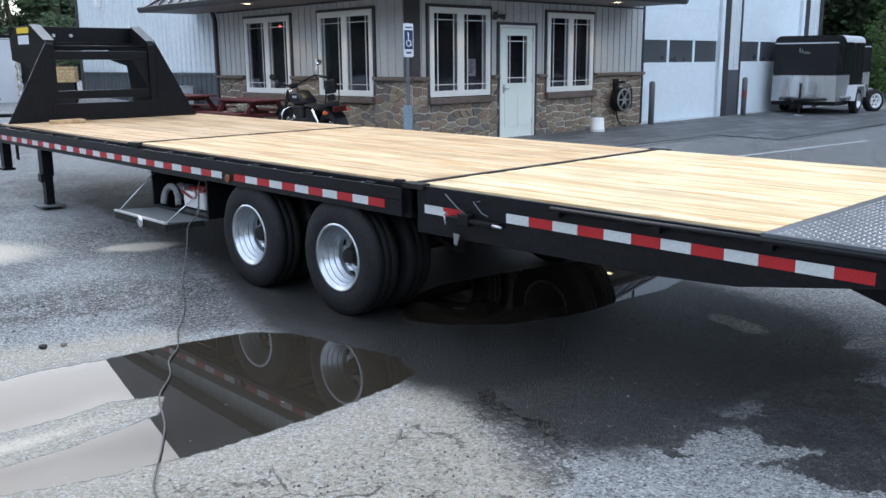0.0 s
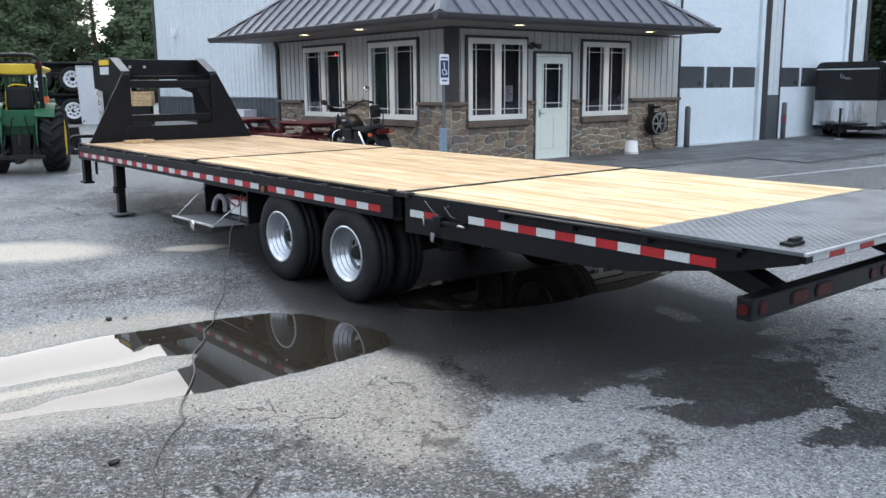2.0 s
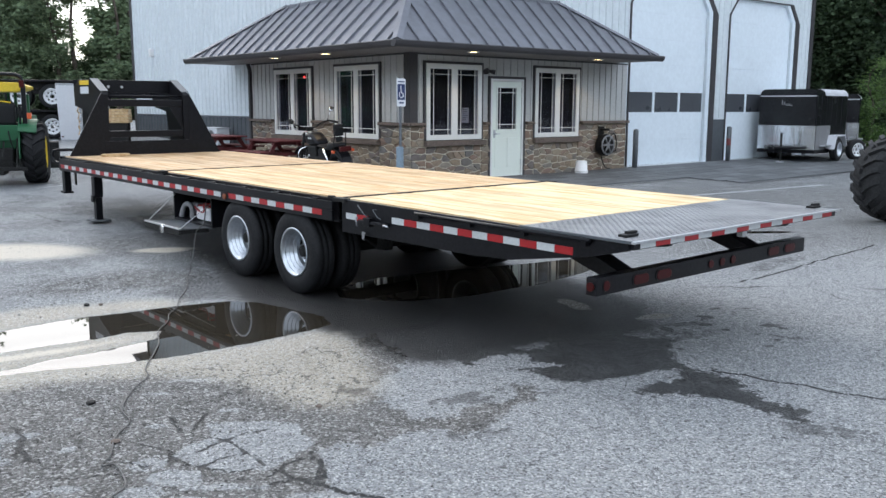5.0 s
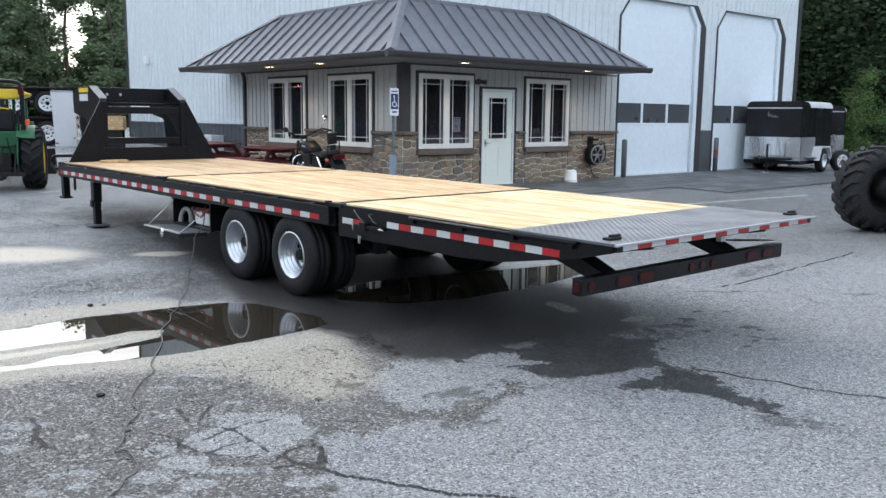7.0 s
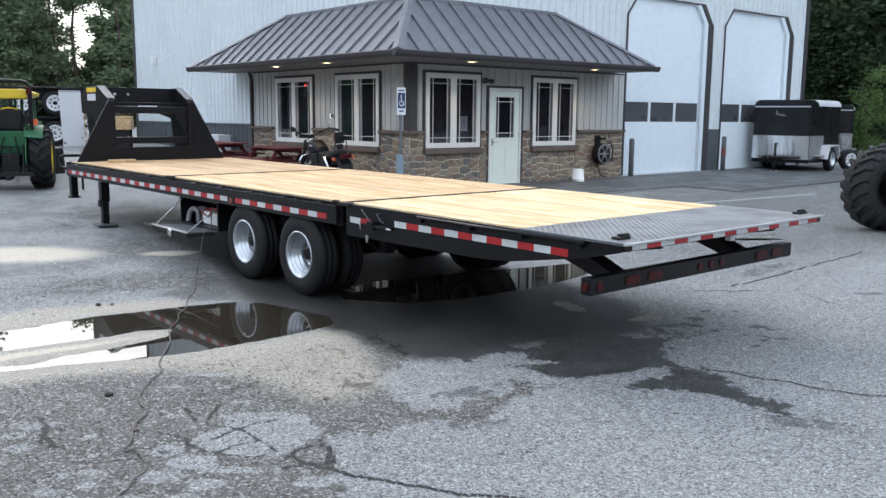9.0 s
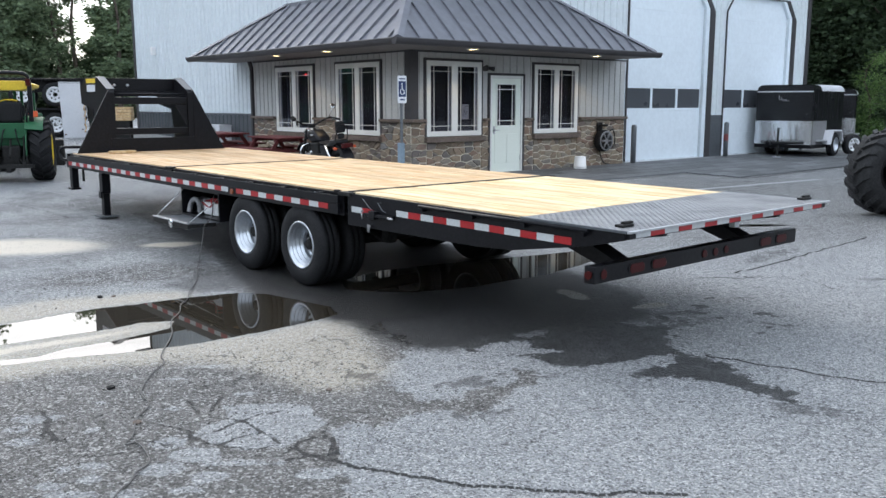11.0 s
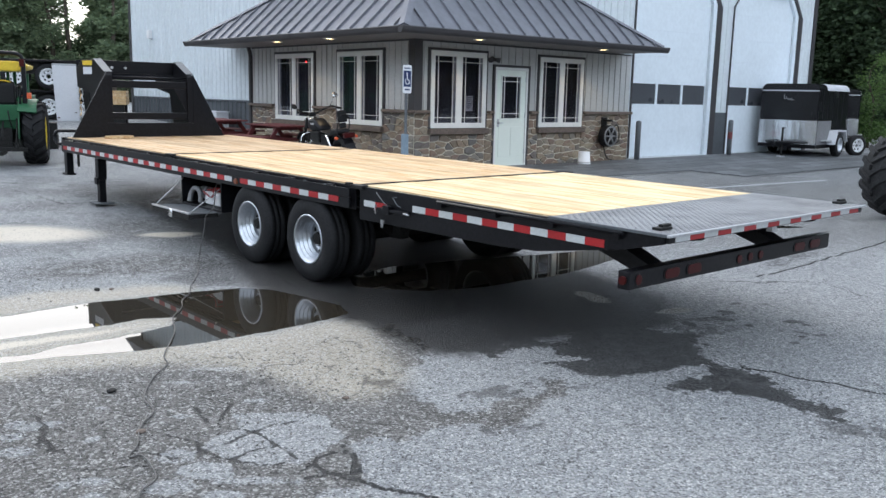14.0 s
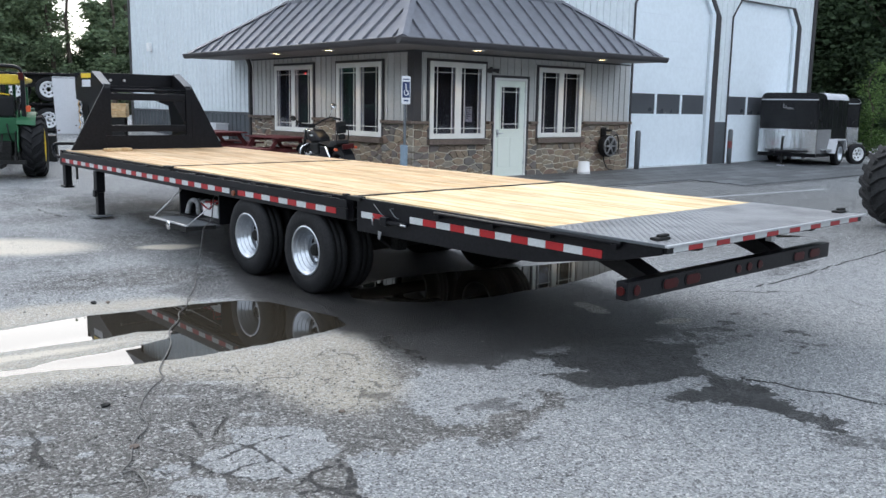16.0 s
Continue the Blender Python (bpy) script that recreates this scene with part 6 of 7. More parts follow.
def picnic_table(y0, y1, x, label):
    L = y1 - y0
    t = thing("picnic_table", at_ground(x, (y0 + y1) / 2, 90) @ Matrix.Diagonal((1, 1, 0.80, 1)), label, "picnic table", "picnic tables")
    for k in range(5):
        part("top_board", boxes((-L / 2, L / 2, -0.36 + k * 0.145, -0.36 + k * 0.145 + 0.138, 0.70, 0.738), bevel=0.004), REDWOOD, t)
    for s in (-1, 1):
        for k in range(2):
            a = s * (0.56 + 0.145 * k)
            part("bench_board", boxes((-L / 2, L / 2, a - 0.068, a + 0.068, 0.42, 0.455), bevel=0.004), REDWOOD, t)
    for xx in (-L / 2 + 0.25, L / 2 - 0.25):
        for s in (-1, 1):
            part("leg", prism(((s * 0.30, 0.69), (s * 0.20, 0.69), (s * 0.60, 0.0), (s * 0.70, 0.0)), "x", xx - 0.02, xx + 0.02), REDWOOD, t)
        part("brace", boxes((xx + 0.021, xx + 0.06, -0.7, 0.7, 0.33, 0.419), (xx + 0.021, xx + 0.06, -0.34, 0.34, 0.61, 0.699)), REDWOOD, t)


picnic_table(2.75, 4.25, -1.0, "red-stained wooden picnic table beside the office wall")
picnic_table(4.3, 5.85, -1.62, "red-stained wooden picnic table farther along the wall")


def motorcycle():
    """Cruiser, front to +x of its own frame."""
    mc = thing("motorcycle", at_ground(-1.30, 1.05, 84) @ pose(0, 0, 0, -6, 0, 0) @ Matrix.Diagonal((0.98, 1.0, 0.90, 1)), "black cruiser motorcycle parked on its stand, chrome trim and backrest", "motorcycle")
    for x, r, w in ((0.82, 0.33, 0.11), (-0.72, 0.32, 0.16)):
        wh = new("wheel")
        wh.parent = mc
        wh.matrix_basis = pose(x, 0, r, 0, 0, 90)
        wheel_parts(wh, Matrix.Identity(4), r, w, r - 0.10, RUBBER, CHROME, deep=False)
        sp = bmesh.new()
        for k in range(10):
            a = k * math.tau / 10
            rod(sp, (0, 0.03 * math.cos(a), 0.03 * math.sin(a)), (0, (r - 0.1) * math.cos(a), (r - 0.1) * math.sin(a)), 0.008, seg=6)
        part("spokes", sp, CHROME, wh)
    part("fork", rods(((0.82, 0.09, 0.33), (0.50, 0.09, 1.0), 0.026), ((0.82, -0.09, 0.33), (0.50, -0.09, 1.0), 0.026)), DARKSTEEL, mc)
    part("handlebar", tube(smooth_path(((0.20, 0.40, 1.20), (0.30, 0.36, 1.22), (0.40, 0.25, 1.17), (0.46, 0.10, 1.09), (0.47, 0.0, 1.07), (0.46, -0.10, 1.09), (0.40, -0.25, 1.17), (0.30, -0.36, 1.22), (0.20, -0.40, 1.20))), 0.017), DARKSTEEL, mc)
    for q in (-1, 1):
        part("grip", rods(((0.22, q * 0.40, 1.205), (0.08, q * 0.45, 1.17), 0.023)), BLACKPLASTIC, mc)
    for s, up, glass in ((-1, 0.07, CHROME), (1, -0.10, DARKSTEEL)):
        mr = part("mirror", rods(((0.30, s * 0.33, 1.22), (0.26, s * 0.42, 1.36 + up), 0.007)), CHROME, mc)
        part("mirror_head", lathe(((0.001, 0.030), (0.045, 0.022), (0.062, 0.0), (0.058, -0.006), (0.001, -0.008)), 22), glass, mr, "round mirror", m=pose(0.26, s * 0.44, 1.39 + up, 0, 28, 6))
        part("hand_lever", rods(((0.26, s * 0.36, 1.19), (0.12, s * 0.47, 1.15), 0.006)), CHROME, mc)
    part("tank_badge", boxes((0.10, 0.26, -0.1405, -0.1355, 0.88, 0.92), (0.10, 0.26, 0.1355, 0.1405, 0.88, 0.92)), CHROME, mc)
    part("cylinder_head", rods(((0.20, -0.15, 0.66), (0.20, -0.19, 0.66), 0.07), ((0.02, -0.15, 0.64), (0.02, -0.19, 0.64), 0.07), seg=16), CHROME, mc)
    part("footboard", boxes((0.22, 0.46, -0.34, -0.22, 0.33, 0.35), (0.22, 0.46, 0.22, 0.34, 0.33, 0.35), bevel=0.006), BLACKPLASTIC, mc)
    part("headlight", lathe(((0.001, 0.10), (0.07, 0.07), (0.085, 0.0), (0.06, -0.09), (0.001, -0.11)), 22), CHROME, mc, m=pose(0.62, 0, 0.93))
    part("instrument_cluster", boxes((0.40, 0.48, -0.07, 0.07, 1.03, 1.12), bevel=0.025), BLACKPLASTIC, mc)
    part("fork_shroud", boxes((0.50, 0.58, -0.10, 0.10, 0.78, 0.90), bevel=0.02), BLACKPLASTIC, mc)
    part("air_cleaner", rods(((0.12, -0.15, 0.60), (0.12, -0.23, 0.60), 0.09), seg=18), CHROME, mc)
    part("front_foot_peg", rods(((0.30, -0.34, 0.34), (0.30, 0.34, 0.34), 0.018)), BLACKPLASTIC, mc)
    part("front_mudguard", prism([(0.82 + 0.37 * math.cos(a), 0.33 + 0.37 * math.sin(a)) for a in np.linspace(0.5, 2.6, 12)] + [(0.82 + 0.355 * math.cos(a), 0.33 + 0.355 * math.sin(a)) for a in np.linspace(2.6, 0.5, 12)], "y", -0.07, 0.07), BLACK, mc)
    part("rear_mudguard", prism([(-0.72 + 0.39 * math.cos(a), 0.32 + 0.39 * math.sin(a)) for a in np.linspace(0.6, 3.4, 14)] + [(-0.72 + 0.37 * math.cos(a), 0.32 + 0.37 * math.sin(a)) for a in np.linspace(3.4, 0.6, 14)], "y", -0.10, 0.10), BLACK, mc)
    tank = prism(((0.42, 0.80), (0.45, 0.92), (0.36, 1.0), (0.16, 1.0), (-0.06, 0.86), (-0.12, 0.76), (0.28, 0.74)), "y", -0.135, 0.135, 0.055)
    part("fuel_tank", mesh_of("fuel_tank", tank, BLACK, True), BLACK, mc)
    seat = prism(((-0.08, 0.72), (-0.1, 0.78), (-0.3, 0.71), (-0.5, 0.74), (-0.58, 0.82), (-0.85, 0.82), (-0.86, 0.74), (-0.5, 0.66)), "y", -0.13, 0.13, 0.03)
    part("seat", mesh_of("seat", seat, BLACKPLASTIC, True), BLACKPLASTIC, mc)
    part("backrest", boxes((-0.86, -0.79, -0.095, 0.095, 0.96, 1.20), (-0.85, -0.80, -0.07, 0.07, 0.84, 0.95), bevel=0.03), BLACKPLASTIC, mc)
    part("sissy_bar", tube(smooth_path(((-0.72, 0.12, 0.62), (-0.86, 0.12, 0.90), (-0.90, 0.08, 1.10), (-0.90, -0.08, 1.10), (-0.86, -0.12, 0.90), (-0.72, -0.12, 0.62))), 0.011), DARKSTEEL, mc)
    part("engine", boxes((-0.22, 0.38, -0.17, 0.17, 0.26, 0.52), (-0.06, 0.30, -0.15, 0.15, 0.50, 0.74), (0.40, 0.46, -0.12, 0.12, 0.36, 0.70), bevel=0.03), DARKSTEEL, mc)
    part("cooling_fins", boxes(*[(0.0, 0.18, -0.13, 0.13, 0.51 + 0.03 * k, 0.52 + 0.03 * k) for k in range(7)]), DARKSTEEL, mc)
    part("exhaust_pipe", tube(smooth_path(((0.2, 0.14, 0.55), (0.34, 0.18, 0.42), (0.1, 0.2, 0.26), (-0.4, 0.2, 0.27), (-1.1, 0.22, 0.34))), 0.036), CHROME, mc)
    part("exhaust_pipe", tube(smooth_path(((0.2, -0.14, 0.55), (0.3, -0.18, 0.42), (0.1, -0.2, 0.26), (-0.4, -0.2, 0.27), (-1.1, -0.22, 0.34))), 0.036), CHROME, mc)
    part("side_cover", boxes((-0.48, -0.16, -0.16, 0.16, 0.42, 0.70), bevel=0.04), BLACK, mc)
    for q in (-0.18, 0.18):
        part("shock_absorber", rods(((-0.48, q, 0.70), (-0.70, q, 0.34), 0.026), seg=10), CHROME, mc)
    part("tail_light", boxes((-1.08, -1.0, -0.11, 0.11, 0.66, 0.76), bevel=0.015), REDLENS, mc, "red tail light")
    for s in (-1, 1):
        part("indicator", rods(((-0.90, s * 0.20, 0.66), (-0.96, s * 0.20, 0.66), 0.034, 0.028)), ORANGE, mc, "amber indicator")
        part("crash_bar", tube(smooth_path(((0.36, 0.0, 0.72), (0.40, s * 0.26, 0.66), (0.38, s * 0.30, 0.42), (0.28, s * 0.1, 0.28))), 0.014), CHROME, mc)
    part("side_stand", rods(((0.0, 0.1, 0.25), (0.1, 0.28, -0.02), 0.013)), DARKSTEEL, mc)


motorcycle()


# ---- cargo trailers by the garage ----
def cargo_trailer(m, label, fenders=True):
    """Nose to -x, driver's side to -y; the near lower nose corner is the origin's."""
    c = thing("cargo_trailer", m, label, "trailer", "enclosed cargo trailers")
    L, W, z0, z1, zs = 2.38, 1.56, 0.34, 1.955, 0.98
    r = 0.17
    arc = [(-W + r - r * math.cos(a), z1 - r + r * math.sin(a)) for a in np.linspace(0, math.pi / 2, 6)]
    arc2 = [(-r + r * math.sin(a), z1 - r + r * math.cos(a)) for a in np.linspace(0, math.pi / 2, 6)]
    body = prism([(-W, zs), *arc, *arc2, (0, zs)], "x", 0.004, L)
    part("upper_body", body, CARGO, c)
    part("lower_body", boxes((0.004, L, -W, 0, z0, zs - 0.001)), CARGO, c)
    part("stone_guard", boxes((-0.008, 0.003, -W, 0, z0, zs), bevel=0.002), GUARD, c, "polished stone guard")
    part("side_skirt", boxes((0.03, 1.1, -W - 0.006, -W - 0.001, z0, zs), bevel=0.002), CASTGREY, c, "dull grey lower side panel")
    part("roof_cap", prism([(-W - 0.004, z1 - r), *[(y - 0.004 if y < -W / 2 else y + 0.004, z + 0.006) for y, z in arc + arc2], (0.004, z1 - r)], "x", L * 0.25, L + 0.01), WHITEPANEL, c, "white roof skin")
    part("nose_trim", boxes((-0.012, 0.003, -W + 0.02, -0.02, z1 - 0.20, z1 - 0.17)), WHITEPANEL, c)
    part("corner_trim", boxes((-0.004, 0.03, -W - 0.004, -W + 0.02, zs, z1 - r)), BLACK, c)
    part("nose_emblem", boxes(*[(-0.0035, 0.002, -W + a, -W + b, z, z + 0.018) for a, b, z in ((0.72, 0.94, 1.545), (0.66, 0.84, 1.515))], (-0.0035, 0.002, -W + 0.92, -W + 0.945, 1.55, 1.66), (-0.0035, 0.002, -W + 0.86, -W + 0.88, 1.56, 1.62)), CASTGREY, c, "pale worn emblem")
    for k in range(5):
        part("side_seam", boxes((0.32 + 0.4 * k, 0.342 + 0.4 * k, -W - 0.004, -W + 0.0, zs + 0.05, z1 - r)), BLACK, c)
    if fenders:
        part("fender", prism(((0.80, 0.34), (1.0, 0.72), (1.68, 0.72), (1.88, 0.40), (1.84, 0.40), (1.66, 0.685), (1.02, 0.685), (0.85, 0.34)), "y", -W - 0.24, -W - 0.009), WHITEPANEL, c, "white wheel fender")
    for yy, turn in ((-W - 0.12, 90), (0.12, -90)):
        wh = new("wheel")
        wh.parent = c
        wh.matrix_basis = pose(1.35, yy, 0.32, 0, 0, turn)
        wheel_parts(wh, Matrix.Identity(4), 0.32, 0.19, 0.19, RUBBER, RIM, deep=False)
    part("tongue", boxes((-1.0, 0.1, -W / 2 - 0.05, -W / 2 + 0.05, 0.36, 0.43), bevel=0.005), BLACK, c)
    part("tongue_rail", rods(((-0.9, -W / 2, 0.40), (0.05, -W + 0.2, 0.40), 0.04), ((-0.9, -W / 2, 0.40), (0.05, -0.2, 0.40), 0.04)), BLACK, c)
    part("jack", rods(((-0.62, -W / 2 - 0.12, 0.05), (-0.62, -W / 2 - 0.12, 0.80), 0.03), ((-0.62, -W / 2 - 0.12, 0.78), (-0.45, -W / 2 - 0.12, 0.78), 0.012)), DARKSTEEL, c)
    part("jack_foot", boxes((-0.70, -0.54, -W / 2 - 0.20, -W / 2 - 0.04, 0.0, 0.05)), GALV, c)
    part("step_bar", boxes((0.35, 0.85, -W - 0.16, -W - 0.01, 0.42, 0.46), bevel=0.006), GALV, c)
    part("frame_rail", boxes((0.0, L, -W, 0.0, z0 - 0.1, z0 - 0.001)), BLACK, c)


cargo_trailer(pose(12.25, -1.77, ground_z(13.5, -1.2), 0, 0, 8) @ pose(0, 1.56, 0), "gloss black enclosed cargo trailer with polished stone guard")
cargo_trailer(pose(17.2, -0.60, ground_z(18.2, 0.3), 0, 0, 24) @ Matrix.Diagonal((0.93, 0.93, 0.93, 1)) @ pose(0, 1.56, 0), "gloss black enclosed cargo trailer parked behind another", False)
spare = thing("spare_wheel", pose(14.72, -1.72, ground_z(14.72, -1.72) + 0.298, 0, 0, 68), "white spoked trailer wheel standing beside a cargo trailer", "wheel")
wheel_parts(spare, Matrix.Identity(4), 0.30, 0.20, 0.18, RUBBER, WHITERIM, deep=False)
for k in range(6):
    hl, a = bmesh.new(), k * math.tau / 6
    rod(hl, (-0.045, 0.11 * math.cos(a), 0.11 * math.sin(a)), (-0.036, 0.11 * math.cos(a), 0.11 * math.sin(a)), 0.026, seg=8)
    part("wheel_hole", hl, DARKSTEEL, spare)

# ---- big lugged tyre of a parked loader ----
def lug_tyre(parent, r, w, rim_r, n, tyre_m, rim_m, m=None, lug=0.05):
    m = m or Matrix.Identity(4)
    h = w / 2
    body = ((rim_r, -h * 0.8), (rim_r + 0.03, -h * 0.96), ((r + rim_r) / 2, -h * 1.02), (r - lug - 0.05, -h * 0.93), (r - lug, -h * 0.72), (r - lug, h * 0.72), (r - lug - 0.05, h * 0.93), ((r + rim_r) / 2, h * 1.02), (rim_r, h * 0.8), (rim_r, -h * 0.8))
    t = part("tyre", lathe(body, 44), tyre_m, parent, m=m)
    bm = bmesh.new()
    for k in range(n):
        for s in (-1, 1):
            a0 = (k + (0.5 if s > 0 else 0)) * math.tau / n
            prev = None
            for j, (x, rr) in enumerate(((0.02, r), (0.45, r), (0.82, r - 0.01), (1.03, r - lug - 0.03))):
                a = a0 + 0.26 * x * (12.0 / n) * 1.6
                hw = math.tau / n * 0.24
                ring = []
                for da, dr in ((-hw, -lug * 1.3), (-hw * 0.75, 0), (hw * 0.75, 0), (hw, -lug * 1.3)):
                    ring.append(bm.verts.new((s * x * h, (rr + dr) * math.cos(a + da), (rr + dr) * math.sin(a + da))))
                if prev:
                    for q in range(3):
                        bm.faces.new((prev[q], prev[q + 1], ring[q + 1], ring[q]))
                else:
                    bm.faces.new(ring)
                prev = ring
            bm.faces.new(prev[::-1])
    bmesh.ops.recalc_face_normals(bm, faces=bm.faces[:])
    part("lug_tread", bm, tyre_m, t)
    rim = part("rim", lathe(((rim_r + 0.02, -h * 0.8), (rim_r + 0.02, -h * 0.86), (rim_r - 0.02, -h * 0.84), (rim_r - 0.05, -h * 0.5), (rim_r * 0.8, -h * 0.25), (rim_r * 0.45, -h * 0.2), (rim_r * 0.4, -h * 0.45), (0.001, -h * 0.45)), 36), rim_m, parent, m=m)
    return t, rim


loader = thing("wheel_loader", pose(2.88, -7.88, 0.0, 0, 0, 62), "parked loader with large dusty lugged tyres and dark rims", "loader")
LR = 0.642
for k, (dx, turn) in enumerate(((0.0, 0), (-2.6, 180))):
    wh = new("wheel")
    wh.parent = loader
    wh.matrix_basis = pose(dx, 0, LR + 0.003, 0, 0, turn)
    lug_tyre(wh, LR, 0.52, 0.335, 20, OLDRUBBER, DARKSTEEL, lug=0.05)
part("hub_plate", rods(((-0.34, 0, LR), (-0.1, 0, LR), 0.15, 0.19), seg=20), DARKSTEEL, loader)
part("hub_mark", boxes((-0.346, -0.3405, -0.12, 0.02, LR - 0.012, LR + 0.012)), WHITESIGN, loader)
part("axle_beam", rods(((-2.4, 0, LR), (-0.2, 0, LR), 0.12), seg=14), DARKSTEEL, loader)
part("chassis", boxes((-1.9, -0.8, -3.4, 0.3, 0.6, 1.2), bevel=0.03), DARKSTEEL, loader)


# ---- green tractor seen from behind ----
def tractor():
    t = thing("tractor", at_ground(-6.50, 2.87, -20) @ Matrix.Diagonal((0.78, 1, 1, 1)), "green compact tractor with yellow wheels, canopy and roll bar", "tractor")
    for s in (-1, 1):
        wh = new("wheel")
        wh.parent = t
        wh.matrix_basis = pose(s * 0.58, 0, 0.53, 0, 0, 0 if s < 0 else 180)
        lug_tyre(wh, 0.53, 0.46, 0.29, 18, RUBBER, YELLOW, lug=0.045)
        fw = new("front_wheel")
        fw.parent = t
        fw.matrix_basis = pose(s * 0.50, 1.6, 0.3, 0, 0, 0 if s < 0 else 180)
        lug_tyre(fw, 0.30, 0.22, 0.17, 16, RUBBER, YELLOW, lug=0.022)
        arc = np.linspace(0.15, 2.45, 16)
        guard = prism([(0.585 * math.cos(a), 0.53 + 0.585 * math.sin(a)) for a in arc] + [(0.56 * math.cos(a), 0.53 + 0.56 * math.sin(a)) for a in arc[::-1]], "x", s * 0.30 if s > 0 else -0.66, 0.66 if s > 0 else -0.30)
        for v in guard.verts:
            if abs(v.co.x) > 0.6:
                v.co.y, v.co.z = v.co.y * 0.96, v.co.z - 0.02
        part("fender", guard, GREEN, t)
        part("fender_side", prism([(0.575 * math.cos(a), 0.45 + 0.575 * math.sin(a)) for a in np.linspace(0.0, math.pi, 12)], "x", s * 0.31 if s > 0 else -0.33, 0.33 if s > 0 else -0.31), GREEN, t)
        part("roll_bar_post", boxes((s * 0.44 - 0.045, s * 0.44 + 0.045, -0.30, -0.21, 0.55, 1.70), bevel=0.008), BLACK, t)
        part("tail_light", boxes((s * 0.53 - 0.045, s * 0.53 + 0.045, -0.34, -0.28, 1.10, 1.20), bevel=0.01), ORANGE, t, "orange-red tail light")
        part("lift_arm", rods(((s * 0.22, -0.3, 0.42), (s * 0.30, -0.85, 0.30), 0.028), ((s * 0.26, -0.25, 0.85), (s * 0.28, -0.70, 0.34), 0.016)), DARKSTEEL, t)
        part("loader_arm", prism(((0.7, 0.8), (0.9, 1.15), (1.6, 1.15), (2.6, 0.5), (2.55, 0.38), (1.6, 0.95), (0.95, 0.95)), "x", s * 0.40 - 0.04, s * 0.40 + 0.04, 0.006), GREEN, t)
    for s in (-1, 1):
        part("marker_lamp", boxes((s * 0.42 - 0.05, s * 0.42 + 0.05, -0.32, -0.281, 1.62, 1.74), bevel=0.01), REDLENS, t, "red marker lamp")
    part("roll_bar_hoop", tube(smooth_path([(0.44 * math.copysign(abs(math.cos(a)) ** 0.5, math.cos(a)), -0.255, 1.68 + 0.16 * max(0.0, math.sin(a)) ** 0.6) for a in np.linspace(0.0, math.pi, 9)], 3), 0.034), BLACK, t)
    can = prism(((-0.50, 1.60), (-0.52, 1.65), (-0.3, 1.71), (0.3, 1.71), (0.52, 1.65), (0.50, 1.60), (0.30, 1.55), (-0.30, 1.55)), "y", -0.18, 0.85, 0.02)
    part("canopy", can, YELLOW, t, "yellow canopy")
    part("rear_body", boxes((-0.29, 0.29, -0.26, 0.35, 0.60, 0.96), bevel=0.03), GREEN, t)
    part("rear_panel", prism(((-0.40, 1.0), (0.40, 1.0), (0.30, 0.74), (-0.30, 0.74)), "y", -0.33, -0.262, 0.01), GREEN, t)
    part("gearbox", boxes((-0.18, 0.18, -0.42, 0.4, 0.25, 0.62), bevel=0.03), DARKSTEEL, t)
    part("axle", rods(((-0.5, 0, 0.44), (0.5, 0, 0.44), 0.09)), DARKSTEEL, t)
    part("hood", prism(((0.55, 0.6), (0.55, 1.12), (1.9, 1.02), (2.0, 0.6)), "x", -0.26, 0.26, 0.03), GREEN, t)
    part("dash", boxes((-0.2, 0.2, 0.55, 0.66, 1.0, 1.3), bevel=0.02), BLACKPLASTIC, t)
    part("steering_wheel", lathe([(0.17 + 0.015 * math.cos(a), 0.015 * math.sin(a)) for a in np.linspace(0, math.tau, 9)], 22, "z"), BLACKPLASTIC, t, m=pose(0, 0.42, 1.32, -25, 0, 0))
    part("seat_back", boxes((-0.24, 0.24, -0.14, -0.04, 1.0, 1.36), bevel=0.04), BLACKPLASTIC, t)
    part("seat_edge", tube(smooth_path(((-0.26, -0.1, 0.98), (-0.24, -0.1, 1.26), (-0.16, -0.1, 1.37), (0.0, -0.1, 1.39), (0.16, -0.1, 1.37))), 0.012), YELLOW, t, "yellow seat edge")
    part("seat_cushion", boxes((-0.24, 0.24, -0.08, 0.38, 0.93, 1.04), bevel=0.03), BLACKPLASTIC, t)
    part("drawbar", boxes((-0.5, 0.5, -0.90, -0.84, 0.27, 0.33), (-0.05, 0.05, -0.9, -0.3, 0.2, 0.26), bevel=0.005), DARKSTEEL, t)
    for s in (-1, 1):
        part("fender_rail", tube(smooth_path(((s * 0.34, -0.30, 0.98), (s * 0.36, -0.34, 1.18), (s * 0.36, -0.10, 1.30), (s * 0.36, 0.2, 1.2))), 0.018), BLACK, t)
        part("stabiliser_chain", rods(((s * 0.14, -0.35, 0.40), (s * 0.32, -0.80, 0.33), 0.014), ((s * 0.30, -0.35, 0.62), (s * 0.33, -0.62, 0.30), 0.02)), DARKSTEEL, t)
        part("remote_hose", tube(smooth_path(((s * 0.10, -0.28, 0.90), (s * 0.12, -0.42, 0.86), (s * 0.16, -0.44, 0.70), (s * 0.2, -0.34, 0.56))), 0.014), BLACKPLASTIC, t)
        part("loader_post", boxes((s * 0.36 - 0.05, s * 0.36 + 0.05, 0.74, 0.86, 0.6, 1.52), bevel=0.01), GREEN, t)
    part("top_link", rods(((0, -0.35, 0.72), (0.03, -0.8, 0.45), 0.02)), DARKSTEEL, t)
    part("mast", boxes((-0.03, 0.03, 0.70, 0.76, 0.9, 1.57), (0.1, 0.16, 0.76, 0.84, 0.8, 1.57)), GREEN, t)
